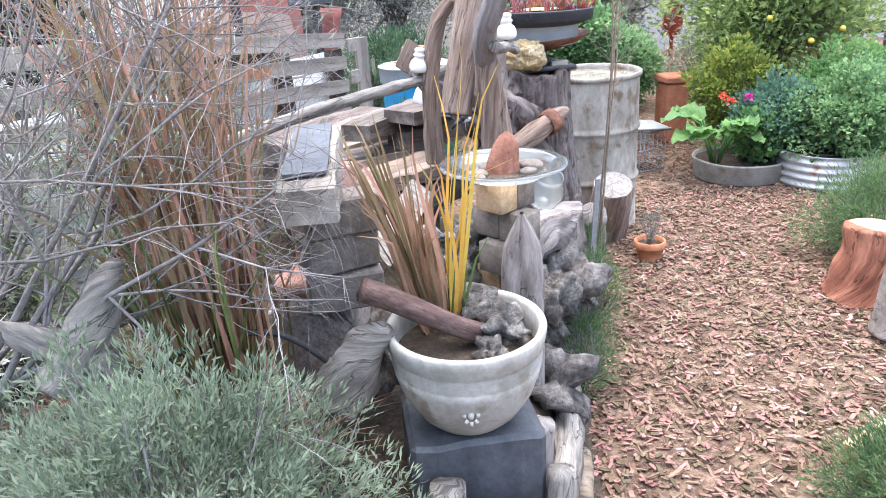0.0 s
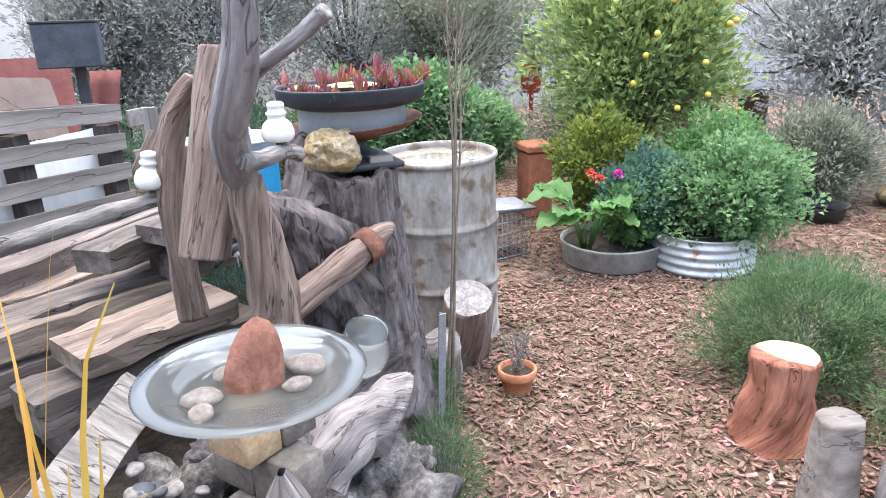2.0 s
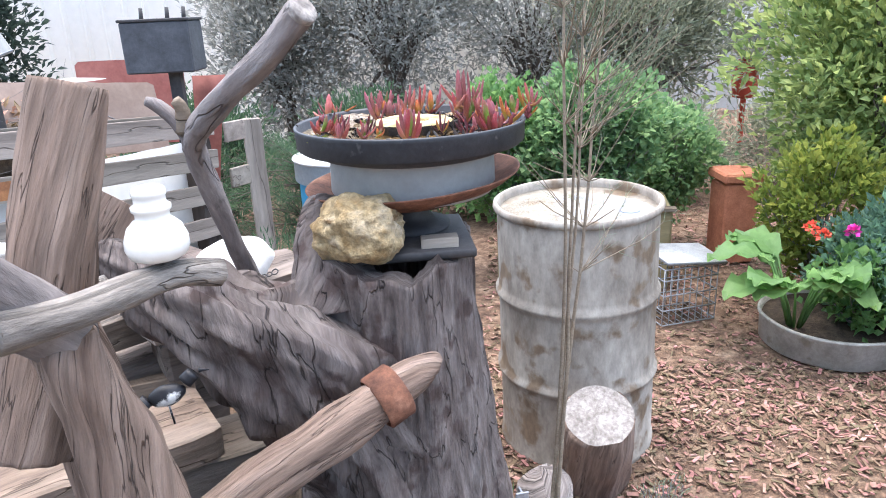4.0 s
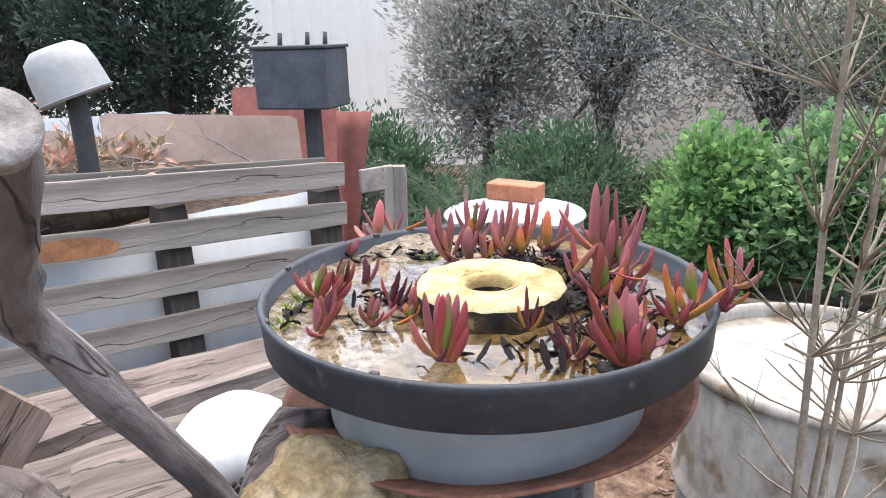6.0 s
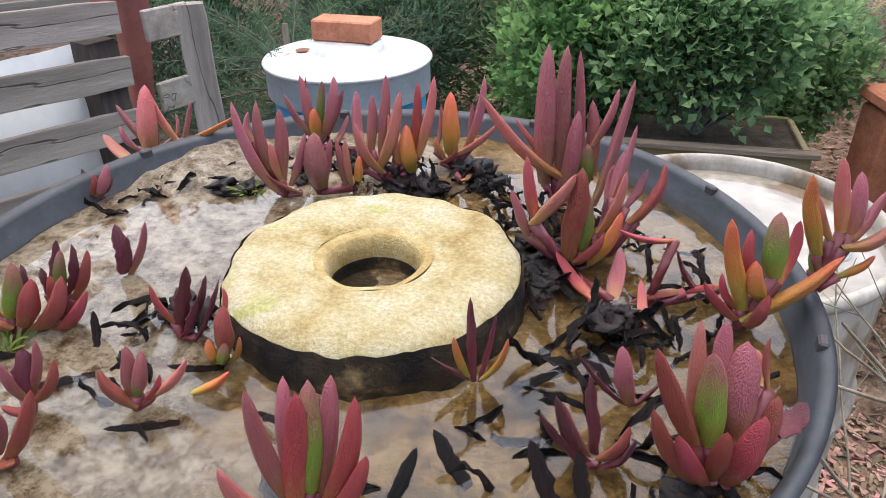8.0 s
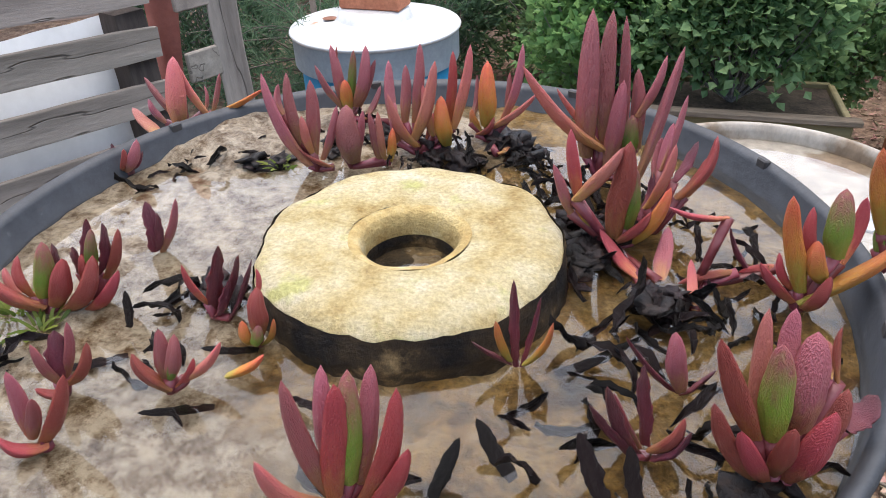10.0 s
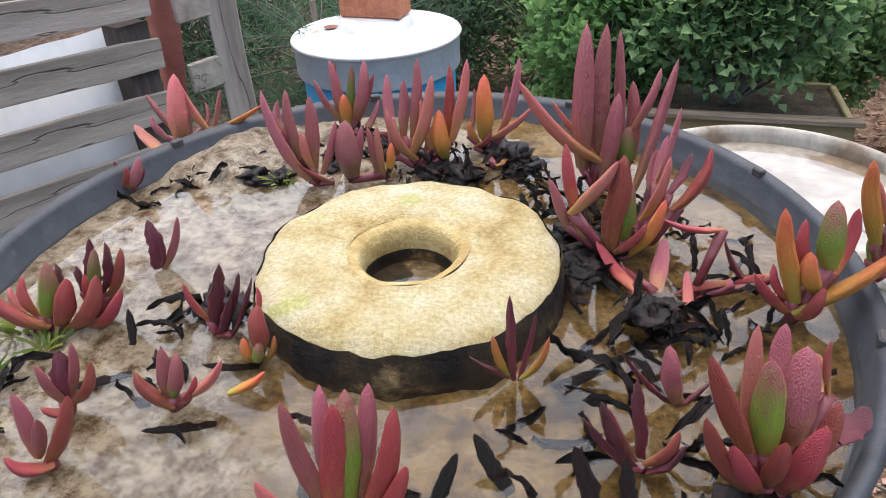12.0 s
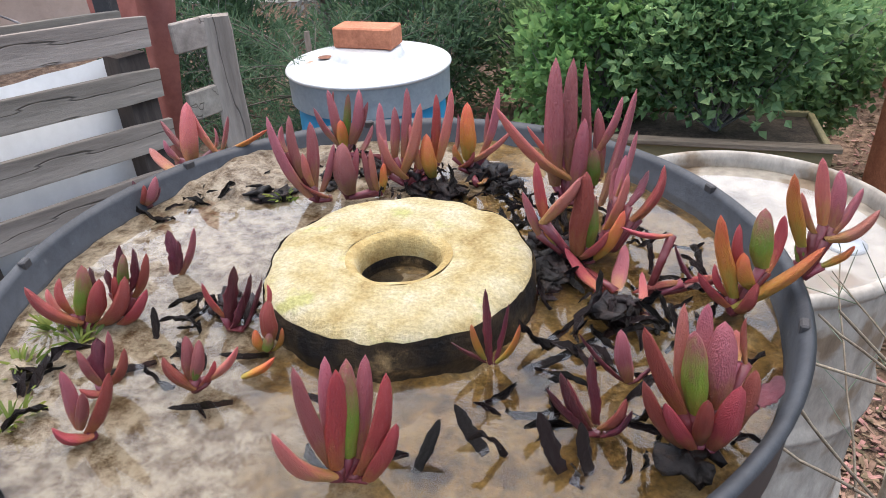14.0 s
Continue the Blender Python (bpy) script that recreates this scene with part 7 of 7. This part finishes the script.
succulent((0.510, 3.698, 1.3200), "small red and yellow succulent by the stone disc", (
    ("r", 2, 0, 6, 4, 0, 28, 9.4), ("r", 4, 2, 27, 1, 3, 14, 4.0), ("o", -3, -2, 0, 0, -2, 16, 6.4), ("o", 3, 0, -1, 7, 2, 15, 5.6),
    ("g", 0, -2, 0, 6, -4, 16, 6.1),))
succulent((0.483, 3.662, 1.3200), "small red open succulent in the water", (
    ("p", -1, 0, 4, 3, 2, 29, 7.2), ("p", 2, 0, 6, 7, 2, 25, 6.9), ("g", 2, -1, 6, 5, 0, 16, 4.6), ("r", 1, -2, 1, -10, -4, 23, 9.3),
    ("r", 2, 1, 0, 12, 2, 17, 7.0), ("k", 7, 2, 4, 19, 6, 20, 7.2),))
succulent((0.507, 3.673, 1.3190), "red-orange fallen succulent leaf in the water", (
    ("o", -1, 0, 1, 18, 5, 11, 8.4),))
succulent((0.435, 3.652, 1.3200), "small purple succulent in the shallow water", (
    ("p", 1, -1, 6, -2, -4, 26, 7.2), ("d", 1, 1, 7, 4, 3, 27, 9.2), ("p", 2, 2, 7, 9, 4, 30, 6.9), ("r", 3, 1, 4, 15, 4, 23, 7.2),
    ("r", 4, -2, 2, -10, -6, 6, 6.7),))
succulent((0.444, 3.622, 1.3200), "purple-red succulent near the basin rim", (
    ("p", -1, 0, 4, 2, 1, 36, 8.0), ("p", 1, -1, 5, 11, -2, 26, 6.1), ("r", 1, 1, -1, 22, 4, 39, 8.6), ("r", 6, -1, 1, -12, -9, 12, 8.5),))
succulent((0.637, 3.699, 1.3200), "withered succulent with yellow tips by the disc", (
    ("d", 0, 1, 0, -2, 2, 48, 4.5), ("d", 3, 2, 0, 7, 3, 38, 4.5), ("o", -3, -1, 5, -6, -2, 24, 5.4), ("o", 4, 0, 3, 12, 1, 25, 6.0),
    ("d", -2, -1, 3, -17, -7, 17, 4.2),))
succulent((0.694, 3.659, 1.3200), "dark red half-rotted succulent in the water", (
    ("d", -5, -2, 2, -14, -4, 37, 8.1), ("p", -3, 0, 2, -13, -2, 30, 4.5), ("r", 1, -1, 2, 10, -1, 21, 7.9), ("d", -1, 1, 3, -5, 3, 39, 7.0),
    ("d", -6, -2, -1, -19, -7, 32, 7.0), ("d", 2, -2, -2, 12, -2, 20, 7.7),))
succulent((0.709, 3.695, 1.3190), "single purple succulent shoot in the water", (
    ("p", 0, 0, 2, -6, -1, 33, 9.2), ("d", 1, 1, -1, -27, -6, 35, 5.0), ("d", 1, 0, -1, 12, 1, 16, 4.2),))

# rotted leaves lying in the water
dl = []
for j in range(6):
    s = Soup()
    n0 = 9
    for i in range(n0):
        t = i / (n0 - 1)
        w = 0.12 * math.sin(math.pi * (0.06 + 0.92 * t)) ** 0.7
        for k in (-1, -0.5, 0, 0.5, 1):
            s.v.append(Vector((t, k * w + 0.10 * math.sin(t * 3 + j), 0.10 * k * k + 0.24 * math.sin(t * 3.6 + j * 1.3) + 0.05 * math.sin(k * 4 + t * 7 + j))))
            s.uv.append((k, t))
    for i in range(n0 - 1):
        for k in range(4):
            a = i * 5 + k
            s.f.append((a, a + 1, a + 6, a + 5))
    s.v = [v + Vector((0, 0.07 * noise.noise(v * 6 + Vector((j, 0, 0))), 0.14 * noise.noise(v * 7 + Vector((0, j, 3))))) for v in s.v]
    me = s.mesh("dead_leaf")
    me.materials.append(M_DEADLEAF)
    dl.append(me)
litter = thing("leaf_litter", "black rotted succulent leaves floating in the water", "leaf litter", (BX, BY, WATER))
lr = random.Random(520)
spots = ((0.135, 0.015, 0.075, 62), (0.15, -0.075, 0.06, 30), (0.10, -0.15, 0.06, 9), (0.11, 0.085, 0.05, 34), (0.0, 0.135, 0.035, 30), (-0.07, 0.15, 0.035, 24), (0.05, 0.125, 0.03, 22), (-0.17, 0.13, 0.045, 14), (-0.19, 0.09, 0.03, 9), (-0.11, -0.06, 0.03, 9), (-0.16, -0.13, 0.035, 8), (-0.09, -0.10, 0.03, 5), (0.02, -0.16, 0.04, 3))
for sx, sy, rad, cnt in spots:
    for _ in range(cnt):
        a, q = lr.uniform(0, 2 * math.pi), rad * math.sqrt(lr.random())
        x, y = sx + q * math.cos(a), sy + q * math.sin(a)
        if math.hypot(x - 0.008, y + 0.006) < 0.094 or math.hypot(x, y) > 0.228:
            continue
        ob = new("dead_leaf", lr.choice(dl))
        ob.parent = litter
        L = lr.uniform(0.012, 0.030) if sy < 0.1 else lr.uniform(0.009, 0.02)
        ob.matrix_basis = pose(x, y, lr.uniform(-0.003, 0.004) + (0.006 if sy > 0.1 else 0), lr.gauss(0, 24), lr.gauss(-8, 16), lr.uniform(0, 360)) @ Matrix.Diagonal((L, L * 0.8, L * 0.9, 1))
# the larger blackened leaves that stand up out of the water
for x, y, ln, az, tl, wd in ((0.643, 3.638, 0.034, 140, 52, 0.008), (0.678, 3.632, 0.036, 130, 40, 0.009), (0.690, 3.632, 0.030, 110, 35, 0.007), (0.612, 3.622, 0.034, 60, 45, 0.007), (0.735, 3.640, 0.026, 100, 55, 0.009), (0.512, 3.694, 0.034, 195, 80, 0.006), (0.450, 3.680, 0.040, 215, 82, 0.007), (0.438, 3.700, 0.026, 85, 15, 0.006), (0.508, 3.655, 0.040, 200, 84, 0.006), (0.655, 3.700, 0.030, 20, 75, 0.007), (0.600, 3.700, 0.026, 170, 60, 0.007), (0.560, 3.690, 0.022, 60, 50, 0.006), (0.665, 3.772, 0.034, 280, 60, 0.007), (0.672, 3.800, 0.030, 300, 50, 0.009)):
    lf = new("dead_leaf", VARIANTS["d"][int(ln * 1000) % 4].copy())
    lf.data.materials.clear()
    lf.data.materials.append(M_DEADLEAF)
    lf.parent = litter
    u = Vector((math.cos(math.radians(az)) * math.sin(math.radians(tl)), math.sin(math.radians(az)) * math.sin(math.radians(tl)), math.cos(math.radians(tl)))) * ln
    lf.matrix_basis = along(Vector((x - BX, y - BY, -0.002)), u * 0.82, wd * 1.0, 0.5)
for mx, my, rad, cnt in ((0.49, 3.93, 0.03, 8), (0.56, 3.92, 0.03, 8), (0.61, 3.93, 0.025, 6), (0.66, 3.80, 0.018, 7), (0.68, 3.835, 0.02, 5), (0.36, 3.915, 0.025, 6), (0.475, 3.73, 0.012, 4), (0.43, 3.90, 0.025, 5), (0.70, 3.77, 0.02, 4), (0.745, 3.655, 0.02, 4)):
    for _ in range(cnt):
        a, q = lr.uniform(0, 2 * math.pi), rad * math.sqrt(lr.random())
        lump = part("muck_lump", rock(lr.uniform(0.005, 0.010), (1.2, 0.9, 0.55), lr.uniform(0, 90), 1.3, 3), M_DEADLEAF, litter)
        lump.matrix_basis = pose(mx + q * math.cos(a) - BX, my + q * math.sin(a) - BY, lr.uniform(-0.002, 0.005), 0, 0, lr.uniform(0, 360))
litter["kind"] = "stuff"

# moss and grass seedlings in the basin
mr = random.Random(530)
for x, y in ((0.375, 3.665), (0.395, 3.690), (0.40, 3.625), (0.372, 3.70), (0.445, 3.885)):
    solo("moss_tuft", blades(mr, (0, 0, 0), 26, 0.012, 0.012, 0.0012, (0, 0), 0.5, 0.8), L_YELLOW, "tiny yellow-green moss tuft in the sediment", "moss", (x, y, 1.318), group="moss tufts")
